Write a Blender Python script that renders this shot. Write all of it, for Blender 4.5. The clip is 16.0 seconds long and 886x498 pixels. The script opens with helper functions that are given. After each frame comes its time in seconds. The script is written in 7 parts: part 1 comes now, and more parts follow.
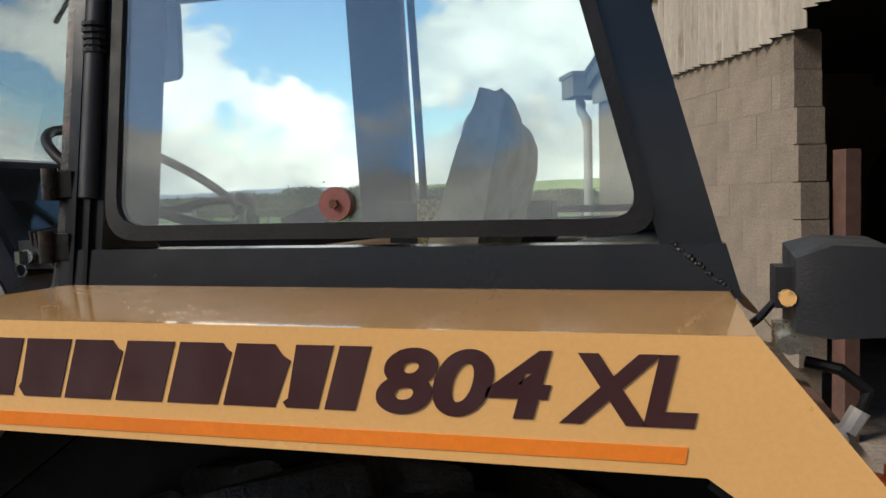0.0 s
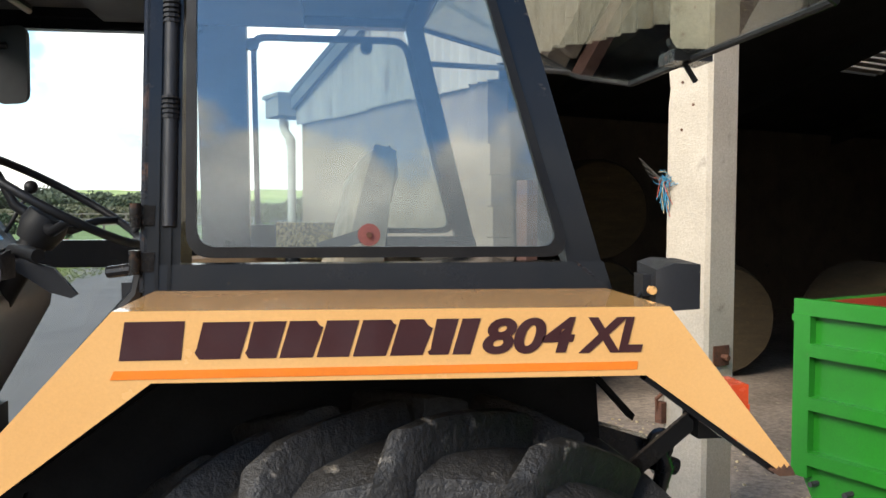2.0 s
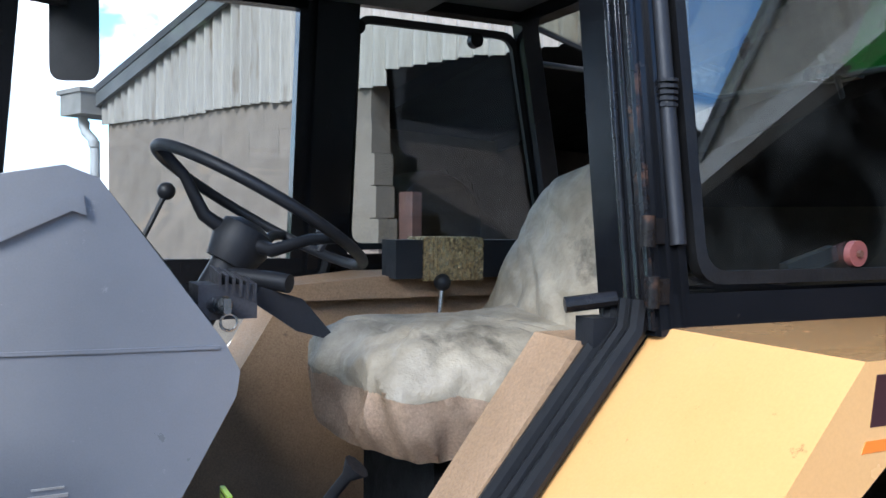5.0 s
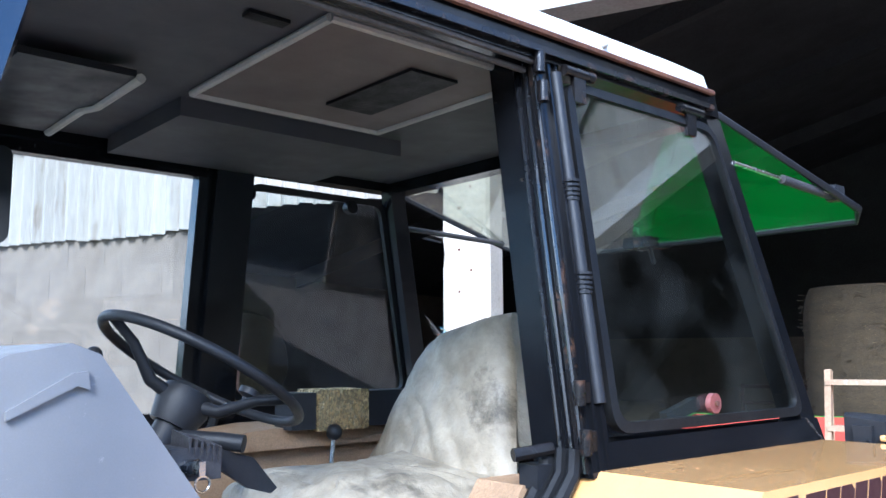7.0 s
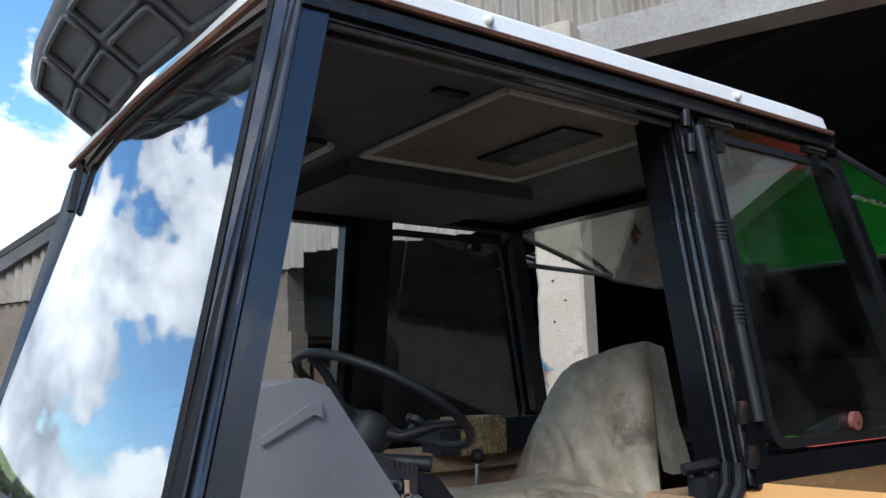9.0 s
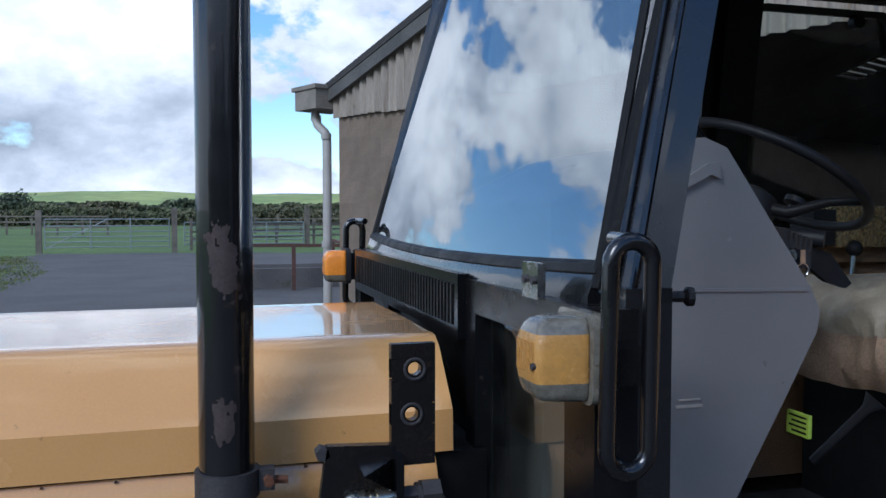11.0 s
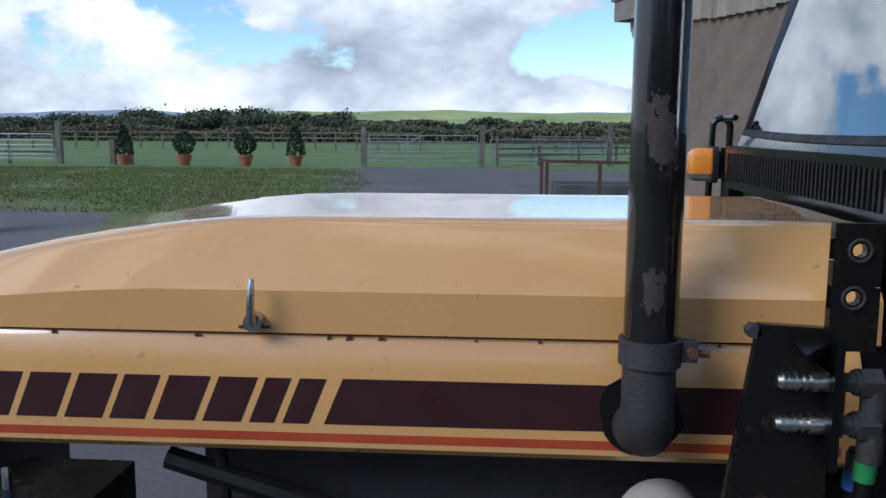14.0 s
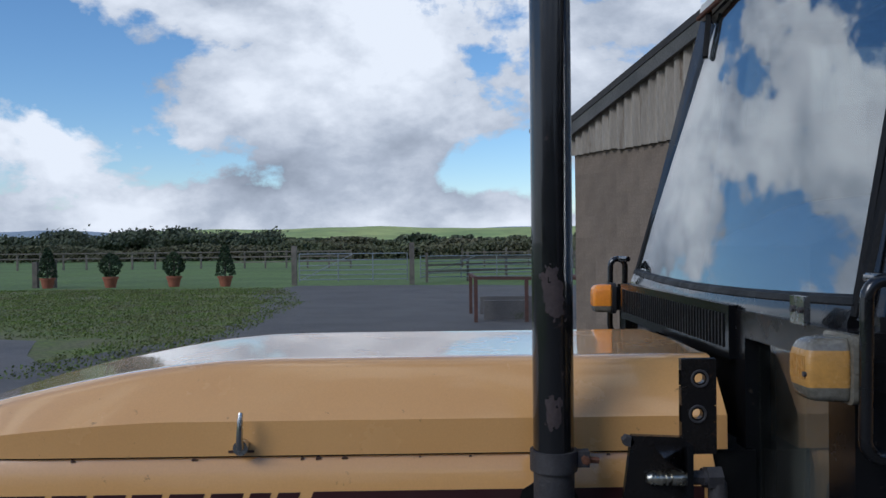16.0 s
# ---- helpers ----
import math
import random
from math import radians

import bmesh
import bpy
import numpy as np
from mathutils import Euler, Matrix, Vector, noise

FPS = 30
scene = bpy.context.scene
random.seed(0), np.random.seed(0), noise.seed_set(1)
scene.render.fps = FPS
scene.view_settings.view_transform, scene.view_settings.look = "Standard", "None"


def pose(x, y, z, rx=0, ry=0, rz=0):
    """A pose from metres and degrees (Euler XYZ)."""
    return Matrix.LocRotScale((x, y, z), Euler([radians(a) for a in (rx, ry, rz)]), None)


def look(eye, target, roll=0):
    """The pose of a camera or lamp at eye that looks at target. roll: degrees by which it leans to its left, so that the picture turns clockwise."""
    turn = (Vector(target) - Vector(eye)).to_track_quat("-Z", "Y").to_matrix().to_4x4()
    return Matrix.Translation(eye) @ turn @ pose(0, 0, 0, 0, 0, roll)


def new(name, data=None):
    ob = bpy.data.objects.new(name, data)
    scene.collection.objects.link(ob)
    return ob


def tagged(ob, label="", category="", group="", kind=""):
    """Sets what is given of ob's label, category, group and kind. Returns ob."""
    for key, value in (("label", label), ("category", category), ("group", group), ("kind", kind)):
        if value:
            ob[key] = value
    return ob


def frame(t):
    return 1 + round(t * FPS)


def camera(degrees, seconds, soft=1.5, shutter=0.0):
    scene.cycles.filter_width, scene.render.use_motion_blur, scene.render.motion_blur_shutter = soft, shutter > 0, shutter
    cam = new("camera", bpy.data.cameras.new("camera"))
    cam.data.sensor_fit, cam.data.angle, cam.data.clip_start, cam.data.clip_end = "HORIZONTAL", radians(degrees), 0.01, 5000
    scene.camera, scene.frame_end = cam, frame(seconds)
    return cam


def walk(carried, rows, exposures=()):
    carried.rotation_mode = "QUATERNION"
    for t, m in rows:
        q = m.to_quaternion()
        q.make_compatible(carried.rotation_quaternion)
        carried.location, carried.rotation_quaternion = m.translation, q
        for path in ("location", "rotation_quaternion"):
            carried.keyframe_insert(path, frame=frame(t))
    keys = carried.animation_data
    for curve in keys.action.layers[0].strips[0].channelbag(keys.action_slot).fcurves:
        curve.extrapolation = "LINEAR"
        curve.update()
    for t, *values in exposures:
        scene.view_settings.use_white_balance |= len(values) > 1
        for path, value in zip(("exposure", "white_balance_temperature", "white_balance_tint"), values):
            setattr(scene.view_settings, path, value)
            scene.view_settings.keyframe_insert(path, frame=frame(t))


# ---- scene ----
cam = camera(55.6, 16.0)
PATH = [
    (0, (0.2, -1.733, 1.767), (-0.317, 0.196, 1.65), -1.3),
    (0.5, (0.146, -1.877, 1.754), (-0.08, 0.105, 1.612), -0.7),
    (1, (0.119, -2.104, 1.77), (0.063, -0.113, 1.597), 0.1),
    (1.5, (-0.028, -2.249, 1.792), (0.056, -0.258, 1.63), 0.4),
    (2, (-0.273, -2.343, 1.815), (-0.001, -0.364, 1.718), 0.2),
    (2.5, (-0.41, -2.33, 1.811), (-0.033, -0.367, 1.76), 0.5),
    (3, (-0.537, -2.191, 1.809), (-0.152, -0.228, 1.775), 0.0),
    (3.5, (-0.716, -2.123, 1.825), (-0.32, -0.162, 1.808), 0.5),
    (3.7, (-0.828, -2.084, 1.82), (-0.411, -0.128, 1.812), 0.6),
    (5.8, (-1.625, -1.514, 1.81), (-0.401, 0.067, 1.77), 1.3),
    (6, (-1.673, -1.504, 1.819), (-0.387, 0.027, 1.819), 1.6),
    (6.5, (-1.727, -1.595, 1.845), (-0.402, -0.103, 1.981), 1.3),
    (7, (-1.785, -1.735, 1.869), (-0.485, -0.236, 2.118), -0.3),
    (7.5, (-1.878, -1.777, 1.894), (-0.596, -0.286, 2.26), -1.1),
    (8, (-1.982, -1.778, 1.911), (-0.693, -0.317, 2.359), -1.8),
    (8.2, (-2.015, -1.777, 1.908), (-0.73, -0.313, 2.363), -2.0),
    (10.3, (-2.171, -1.699, 1.785), (-1.377, 0.137, 1.759), -0.3),
    (10.5, (-2.185, -1.688, 1.777), (-1.459, 0.175, 1.731), -0.2),
    (11, (-2.232, -1.664, 1.758), (-1.677, 0.255, 1.665), 0.0),
    (11.5, (-2.274, -1.642, 1.738), (-1.895, 0.316, 1.587), 0.4),
    (12, (-2.301, -1.634, 1.716), (-2.032, 0.336, 1.498), 0.7),
    (12.5, (-2.330, -1.640, 1.699), (-2.143, 0.331, 1.416), 0.8),
    (13, (-2.365, -1.649, 1.690), (-2.265, 0.325, 1.384), 0.6),
    (13.5, (-2.400, -1.654, 1.687), (-2.429, 0.325, 1.396), 0.4),
    (14, (-2.418, -1.655, 1.691), (-2.553, 0.320, 1.407), 0.3),
    (14.5, (-2.422, -1.663, 1.693), (-2.632, 0.309, 1.429), -0.1),
    (15, (-2.437, -1.681, 1.706), (-2.665, 0.293, 1.484), -0.4),
    (15.5, (-2.426, -1.801, 1.728), (-2.551, 0.191, 1.603), -0.5),
    (16, (-2.428, -2.033, 1.783), (-2.398, -0.034, 1.770), -0.6),
]
walk(cam, [(t, look(e, a, r)) for t, e, a, r in PATH],
     exposures=[(0.0, 0.78, 7400, 10), (1.5, 1.36, 7000, 10), (2.5, 1.52, 7100, 8), (3.5, 1.45, 6900, 8), (5.8, 1.88, 5150, 10), (7.0, 2.36, 5150, 10), (7.5, 2.42, 5500, 10), (8.2, 1.7, 6000, 10),
                (10.3, 0.25, 5600, 10), (11.0, 0.15, 5500, 10), (12.5, 0.05, 5600, 10), (14.0, 0.05, 5700, 10), (15.0, -0.2, 5800, 10), (16.0, -0.38, 5750, 10)])

# ---- world and sun ----
SUN_FROM = Vector((-0.62, -0.52, 0.58)).normalized()
world = bpy.data.worlds.new("sky")
scene.world = world
world.use_nodes = True


def sky_nodes():
    nt = world.node_tree
    nt.nodes.clear()
    N, L = nt.nodes.new, nt.links.new
    out = N("ShaderNodeOutputWorld")
    sky = N("ShaderNodeTexSky")
    sky.sky_type, sky.sun_disc = "NISHITA", False
    sky.sun_elevation = math.asin(SUN_FROM.z)
    sky.sun_rotation = math.atan2(SUN_FROM.x, SUN_FROM.y)
    sky.air_density, sky.dust_density, sky.ozone_density = 1.0, 0.15, 3.0
    bg = N("ShaderNodeBackground")
    bg.inputs["Strength"].default_value = 0.15
    hs = N("ShaderNodeHueSaturation")
    hs.inputs["Saturation"].default_value = 1.12
    L(sky.outputs[0], hs.inputs["Color"])
    L(hs.outputs[0], bg.inputs["Color"])
    co = N("ShaderNodeTexCoord")
    sep = N("ShaderNodeSeparateXYZ")
    L(co.outputs["Generated"], sep.inputs[0])
    # puffy clouds: noise over the direction, lit from above by comparing with the noise a little higher up
    mp = N("ShaderNodeMapping")
    mp.inputs["Location"].default_value = (3.1, 0.4, 1.2)
    mp.inputs["Scale"].default_value = (1.9, 1.9, 3.0)
    L(co.outputs["Generated"], mp.inputs[0])
    hi = N("ShaderNodeVectorMath")
    hi.operation = "ADD"
    hi.inputs[1].default_value = (0.0, 0.0, 0.30)
    L(mp.outputs[0], hi.inputs[0])

    def cloud_noise(vec):
        n = N("ShaderNodeTexNoise")
        n.inputs["Scale"].default_value, n.inputs["Detail"].default_value, n.inputs["Roughness"].default_value = 2.3, 10.0, 0.57
        n.inputs["Distortion"].default_value = 0.15
        L(vec, n.inputs["Vector"])
        return n.outputs["Fac"]

    here, above = cloud_noise(mp.outputs[0]), cloud_noise(hi.outputs[0])
    mask = N("ShaderNodeMapRange")
    mask.inputs["From Min"].default_value, mask.inputs["From Max"].default_value = 0.485, 0.53
    # cloud thickens towards the horizon
    low = N("ShaderNodeMapRange")
    low.inputs["From Min"].default_value, low.inputs["From Max"].default_value = 0.0, 0.45
    low.inputs["To Min"].default_value, low.inputs["To Max"].default_value = 0.075, -0.025
    L(sep.outputs["Z"], low.inputs["Value"])
    thick = N("ShaderNodeMath")
    thick.operation = "ADD"
    L(here, thick.inputs[0])
    L(low.outputs[0], thick.inputs[1])
    # to the south a bank of cloud lies low, grey below and bright along its top, with clear sky above it
    def calc(op, a, b, clamp=False):
        m = N("ShaderNodeMath")
        m.operation, m.use_clamp = op, clamp
        for k, v in enumerate((a, b)):
            if isinstance(v, float):
                m.inputs[k].default_value = v
            else:
                L(v, m.inputs[k])
        return m.outputs[0]

    south = N("ShaderNodeMapRange")
    south.inputs["From Min"].default_value, south.inputs["From Max"].default_value = -0.45, -0.75
    L(sep.outputs["Y"], south.inputs["Value"])
    rise = calc("SUBTRACT", 0.345, sep.outputs["Z"])
    bank = calc("ADD", calc("MULTIPLY", rise, 1.1), calc("ADD", calc("MULTIPLY", here, 0.55), 0.225))
    cover = N("ShaderNodeMix")
    L(south.outputs[0], cover.inputs[0])
    L(thick.outputs[0], cover.inputs[2])
    L(bank, cover.inputs[3])
    L(cover.outputs[0], mask.inputs["Value"])
    dif = N("ShaderNodeMath")
    dif.operation = "SUBTRACT"
    L(here, dif.inputs[0])
    L(above, dif.inputs[1])
    lit = N("ShaderNodeMapRange")
    lit.inputs["From Min"].default_value, lit.inputs["From Max"].default_value = 0.16, -0.26
    gloom = calc("MULTIPLY", calc("MAXIMUM", rise, 0.0), calc("MULTIPLY", south.outputs[0], 2.4))
    L(calc("SUBTRACT", dif.outputs[0], gloom), lit.inputs["Value"])
    ramp = N("ShaderNodeValToRGB")
    e = ramp.color_ramp.elements
    e[0].position, e[0].color = 0.0, (1.0, 1.0, 1.0, 1)
    e[1].position, e[1].color = 1.0, (0.30, 0.33, 0.38, 1)
    m = e.new(0.55)
    m.color = (0.54, 0.57, 0.62, 1)
    L(lit.outputs[0], ramp.inputs[0])
    bgc = N("ShaderNodeBackground")
    bgc.inputs["Strength"].default_value = 1.12
    L(ramp.outputs[0], bgc.inputs["Color"])
    mx = N("ShaderNodeMixShader")
    L(mask.outputs[0], mx.inputs[0])
    L(bg.outputs[0], mx.inputs[1])
    L(bgc.outputs[0], mx.inputs[2])
    L(mx.outputs[0], out.inputs["Surface"])


sky_nodes()
sun = new("sun", bpy.data.lights.new("sun", "SUN"))
sun.data.energy, sun.data.angle, sun.data.color = 1.95, radians(26), (1.0, 0.96, 0.90)
sun.matrix_world = look(SUN_FROM * 60, (0, 0, 0))

# ---- materials ----


def surf(name, c1, c2=None, scale=6.0, rough=0.6, metal=0.0, bump=0.0, bscale=60.0, fine=0.25, rvar=0.12, coat=0.0, dirt=None, dirt_amt=0.0, dscale=18.0, spec=0.5, stretch=None, island=0.0, per_object=0.0):
    """Painted, worn or raw surface: two tones at a large scale, grain at a fine one, flecks of dirt, and relief."""
    m = bpy.data.materials.new(name)
    m.use_nodes = True
    nt = m.node_tree
    N, L = nt.nodes.new, nt.links.new
    b = nt.nodes["Principled BSDF"]
    co = N("ShaderNodeTexCoord")
    vec = co.outputs["Object"]
    if stretch:
        mp = N("ShaderNodeMapping")
        mp.inputs["Scale"].default_value = stretch
        L(vec, mp.inputs[0])
        vec = mp.outputs[0]
    c2 = c2 or tuple(v * 0.8 for v in c1)

    def noise_tex(s, det=6.0, ro=0.6):
        n = N("ShaderNodeTexNoise")
        n.inputs["Scale"].default_value, n.inputs["Detail"].default_value, n.inputs["Roughness"].default_value = s, det, ro
        L(vec, n.inputs["Vector"])
        return n.outputs["Fac"]

    def remap(v, a, z, lo=0.0, hi=1.0):
        r = N("ShaderNodeMapRange")
        r.inputs["From Min"].default_value, r.inputs["From Max"].default_value = a, z
        r.inputs["To Min"].default_value, r.inputs["To Max"].default_value = lo, hi
        L(v, r.inputs["Value"])
        return r.outputs[0]

    def mix(f, a, z, mode="MIX"):
        x = N("ShaderNodeMix")
        x.data_type, x.blend_type = "RGBA", mode
        for idx, val in ((0, f), (6, a), (7, z)):
            if isinstance(val, (tuple, float, int)):
                x.inputs[idx].default_value = (*val, 1) if isinstance(val, tuple) else val
            else:
                L(val, x.inputs[idx])
        return x.outputs[2]

    col = mix(remap(noise_tex(scale), 0.35, 0.65), c1, c2)
    grain = noise_tex(bscale, 4.0, 0.7)
    g = remap(grain, 0.3, 0.7, 1.0 - fine, 1.0 + fine * 0.5)
    cm = N("ShaderNodeCombineColor")
    for i in range(3):
        L(g, cm.inputs[i])
    col = mix(1.0, col, cm.outputs[0], "MULTIPLY")
    if island or per_object:
        if island:
            rnd = N("ShaderNodeNewGeometry").outputs["Random Per Island"]
        else:
            rnd = N("ShaderNodeObjectInfo").outputs["Random"]
        amt = island or per_object
        rr = remap(rnd, 0.0, 1.0, 1.0 - amt, 1.0 + amt)
        c3 = N("ShaderNodeCombineColor")
        for i in range(3):
            L(rr, c3.inputs[i])
        col = mix(1.0, col, c3.outputs[0], "MULTIPLY")
    if dirt:
        d = remap(noise_tex(dscale, 8.0, 0.7), 0.70 - 0.3 * dirt_amt, 0.80 - 0.3 * dirt_amt)
        col = mix(d, col, dirt)
    L(col, b.inputs["Base Color"])
    L(remap(noise_tex(scale * 2.3), 0.3, 0.7, max(0.03, rough - rvar), min(1.0, rough + rvar)), b.inputs["Roughness"])
    b.inputs["Metallic"].default_value = metal
    b.inputs["Specular IOR Level"].default_value = spec
    if coat:
        b.inputs["Coat Weight"].default_value, b.inputs["Coat Roughness"].default_value = coat, 0.035
    if bump:
        bp = N("ShaderNodeBump")
        bp.inputs["Strength"].default_value, bp.inputs["Distance"].default_value = min(1.0, bump), 0.01 * max(1.0, bump)
        L(grain, bp.inputs["Height"])
        L(bp.outputs[0], b.inputs["Normal"])
    return m


def glass_mat(name, tint, film=0.008, mirror=0.075):
    """Thin window glass: clear through, mirror-like by Fresnel, with a faint dusty film."""
    m = bpy.data.materials.new(name)
    m.use_nodes = True
    nt = m.node_tree
    nt.nodes.clear()
    N, L = nt.nodes.new, nt.links.new
    out, tr, gl, lw, mx = N("ShaderNodeOutputMaterial"), N("ShaderNodeBsdfTransparent"), N("ShaderNodeBsdfGlossy"), N("ShaderNodeLayerWeight"), N("ShaderNodeMixShader")
    tr.inputs["Color"].default_value = (*tint, 1)
    gl.inputs["Roughness"].default_value = 0.012
    lw.inputs["Blend"].default_value = 0.5
    pw, ma = N("ShaderNodeMath"), N("ShaderNodeMath")
    pw.operation, ma.operation = "POWER", "MULTIPLY_ADD"
    L(lw.outputs["Facing"], pw.inputs[0])
    pw.inputs[1].default_value = 4.5
    L(pw.outputs[0], ma.inputs[0])
    ma.inputs[1].default_value, ma.inputs[2].default_value = 0.92 - mirror, mirror
    L(ma.outputs[0], mx.inputs[0])
    L(tr.outputs[0], mx.inputs[1])
    L(gl.outputs[0], mx.inputs[2])
    df, co, nz, mr, m2 = N("ShaderNodeBsdfDiffuse"), N("ShaderNodeTexCoord"), N("ShaderNodeTexNoise"), N("ShaderNodeMapRange"), N("ShaderNodeMixShader")
    df.inputs["Color"].default_value = (0.55, 0.55, 0.5, 1)
    nz.inputs["Scale"].default_value, nz.inputs["Detail"].default_value = 5.0, 8.0
    L(co.outputs["Object"], nz.inputs["Vector"])
    mr.inputs["From Min"].default_value, mr.inputs["From Max"].default_value, mr.inputs["To Max"].default_value = 0.45, 0.8, film * 2
    L(nz.outputs["Fac"], mr.inputs["Value"])
    L(mr.outputs[0], m2.inputs[0])
    L(mx.outputs[0], m2.inputs[1])
    L(df.outputs[0], m2.inputs[2])
    L(m2.outputs[0], out.inputs["Surface"])
    return m


YELLOW = surf("yellow_paint", (0.73, 0.395, 0.14), (0.69, 0.36, 0.12), 2.0, 0.24, 0, 0.02, 220, 0.05, 0.06, 1.0, (0.10, 0.06, 0.03), 0.18, 26)
YELLOW_EDGE = surf("chipped_primer", (0.05, 0.022, 0.014), (0.09, 0.04, 0.02), 30, 0.8, 0, 0.3, 90, 0.3)
MAROON = surf("maroon_vinyl", (0.040, 0.011, 0.012), (0.048, 0.014, 0.014), 8, 0.38, 0, 0.02, 150, 0.1)
ORANGE = surf("orange_vinyl", (0.80, 0.20, 0.018), (0.74, 0.18, 0.018), 8, 0.4, 0, 0.02, 150, 0.08)
RED_LINE = surf("faded_red_vinyl", (0.50, 0.075, 0.02), (0.42, 0.06, 0.02), 8, 0.45, 0, 0.02, 150, 0.1)
BLACK = surf("black_enamel", (0.0045, 0.005, 0.006), (0.007, 0.007, 0.008), 5, 0.20, 0, 0.03, 160, 0.2, 0.08, 0.0, (0.07, 0.055, 0.04), 0.14, 30, spec=0.27)
PILLAR = surf("black_gloss_enamel", (0.006, 0.0065, 0.008), (0.009, 0.009, 0.011), 4, 0.24, 0, 0.03, 160, 0.2, 0.08, 0.7, (0.07, 0.06, 0.05), 0.12, 26, spec=0.55)
BLACK_RUST = surf("black_paint_rust_worn", (0.006, 0.006, 0.007), (0.012, 0.010, 0.009), 7, 0.24, 0, 0.10, 120, 0.3, 0.1, 0.0, (0.075, 0.038, 0.022), 0.40, 16, spec=0.35)
GLOSS = surf("glossy_black_paint", (0.004, 0.004, 0.005), (0.006, 0.006, 0.007), 6, 0.28, 0, 0.04, 120, 0.2, 0.08, 0.8, (0.30, 0.29, 0.27), 0.12, 22, spec=0.3)
RUBBER = surf("black_rubber", (0.006, 0.006, 0.0065), (0.010, 0.010, 0.010), 9, 0.5, 0, 0.15, 140, 0.25, spec=0.2)
TYRE = surf("dusty_tyre_rubber", (0.011, 0.0105, 0.010), (0.024, 0.021, 0.018), 7, 0.58, 0, 0.8, 55, 0.5, 0.14, 0, (0.24, 0.21, 0.17), 0.30, 15)
# black plastic toned grey: light falling on the visor is put into the colour
GREYPLASTIC = surf("sun_bleached_plastic", (0.13, 0.132, 0.14), (0.10, 0.102, 0.108), 6, 0.5, 0, 0.12, 260, 0.15)
PLASTIC = surf("black_plastic", (0.013, 0.0135, 0.015), (0.02, 0.02, 0.022), 6, 0.48, 0, 0.12, 260, 0.15, spec=0.3)
CONSOLE = surf("grey_console_panel", (0.215, 0.212, 0.216), (0.185, 0.182, 0.186), 3, 0.34, 0, 0.08, 300, 0.06, 0.08, 0, (0.33, 0.32, 0.31), 0.16, 30, spec=0.8)
BROWN = surf("tan_vinyl_trim", (0.44, 0.275, 0.15), (0.34, 0.21, 0.11), 4, 0.55, 0, 0.6, 190, 0.3, 0.1, 0, (0.03, 0.02, 0.015), 0.25, 9)
SEATCLOTH = surf("grubby_canvas_cover", (0.43, 0.365, 0.265), (0.23, 0.19, 0.13), 5, 0.55, 0, 0.6, 22, 0.2, 0.1, 0, (0.12, 0.10, 0.07), 0.44, 3.4)
SEATEDGE = surf("frayed_tan_canvas", (0.62, 0.45, 0.31), (0.45, 0.31, 0.20), 7, 0.85, 0, 0.4, 160, 0.25)
HEADLINER = surf("dark_headliner", (0.052, 0.050, 0.054), (0.066, 0.062, 0.064), 3, 0.7, 0, 0.1, 300, 0.1)
HATCH = surf("brown_hatch_board", (0.135, 0.105, 0.09), (0.11, 0.086, 0.075), 3, 0.6, 0, 0.05, 200, 0.1)
TRIM = surf("grey_trim_strip", (0.50, 0.46, 0.40), (0.40, 0.36, 0.31), 6, 0.5, 0, 0.05, 150, 0.15)
WHITE = surf("white_roof_paint", (0.80, 0.79, 0.74), (0.72, 0.70, 0.63), 4, 0.45, 0, 0.08, 120, 0.06, 0.1, 0, (0.33, 0.22, 0.12), 0.18, 20)
RUSTY = surf("rust", (0.17, 0.065, 0.03), (0.09, 0.035, 0.02), 14, 0.85, 0, 0.5, 120, 0.4)
CHROME = surf("worn_chrome", (0.55, 0.55, 0.54), (0.45, 0.45, 0.44), 20, 0.22, 1.0, 0.05, 200, 0.1)
ZINC = surf("zinc_plated_steel", (0.62, 0.58, 0.47), (0.50, 0.48, 0.42), 25, 0.3, 1.0, 0.05, 200, 0.15)
GREASY = surf("greasy_dark_metal", (0.05, 0.048, 0.046), (0.09, 0.085, 0.08), 15, 0.45, 0.7, 0.3, 120, 0.4)
EXHAUST = surf("black_stack_paint", (0.006, 0.006, 0.007), (0.009, 0.009, 0.010), 9, 0.18, 0, 0.05, 160, 0.2, 0.08, 0.6, (0.09, 0.06, 0.05), 0.34, 5.5)
IRON = surf("dull_cast_iron", (0.045, 0.042, 0.044), (0.06, 0.055, 0.055), 12, 0.6, 0.2, 0.3, 200, 0.3)
REDKNOB = surf("red_plastic_faded", (0.19, 0.06, 0.05), (0.15, 0.045, 0.04), 20, 0.5, 0, 0.1, 180, 0.2)
AMBER = surf("amber_lens", (0.85, 0.30, 0.03), (0.75, 0.24, 0.03), 20, 0.18, 0, 0.2, 120, 0.1)
AMBER_OLD = surf("yellowed_lens", (0.56, 0.285, 0.065), (0.44, 0.23, 0.06), 20, 0.25, 0, 0.2, 150, 0.15, 0.1, 0.4, (0.22, 0.14, 0.07), 0.12, 25)
CLEARLENS = surf("cloudy_clear_lens", (0.20, 0.185, 0.15), (0.13, 0.118, 0.09), 30, 0.22, 0, 0.0, 150, 0.3, 0.08, 0.3, (0.07, 0.05, 0.03), 0.3, 40)
REDLENS = surf("red_lamp_lens", (0.68, 0.075, 0.018), (0.60, 0.06, 0.018), 20, 0.22, 0, 0.1, 150, 0.1)
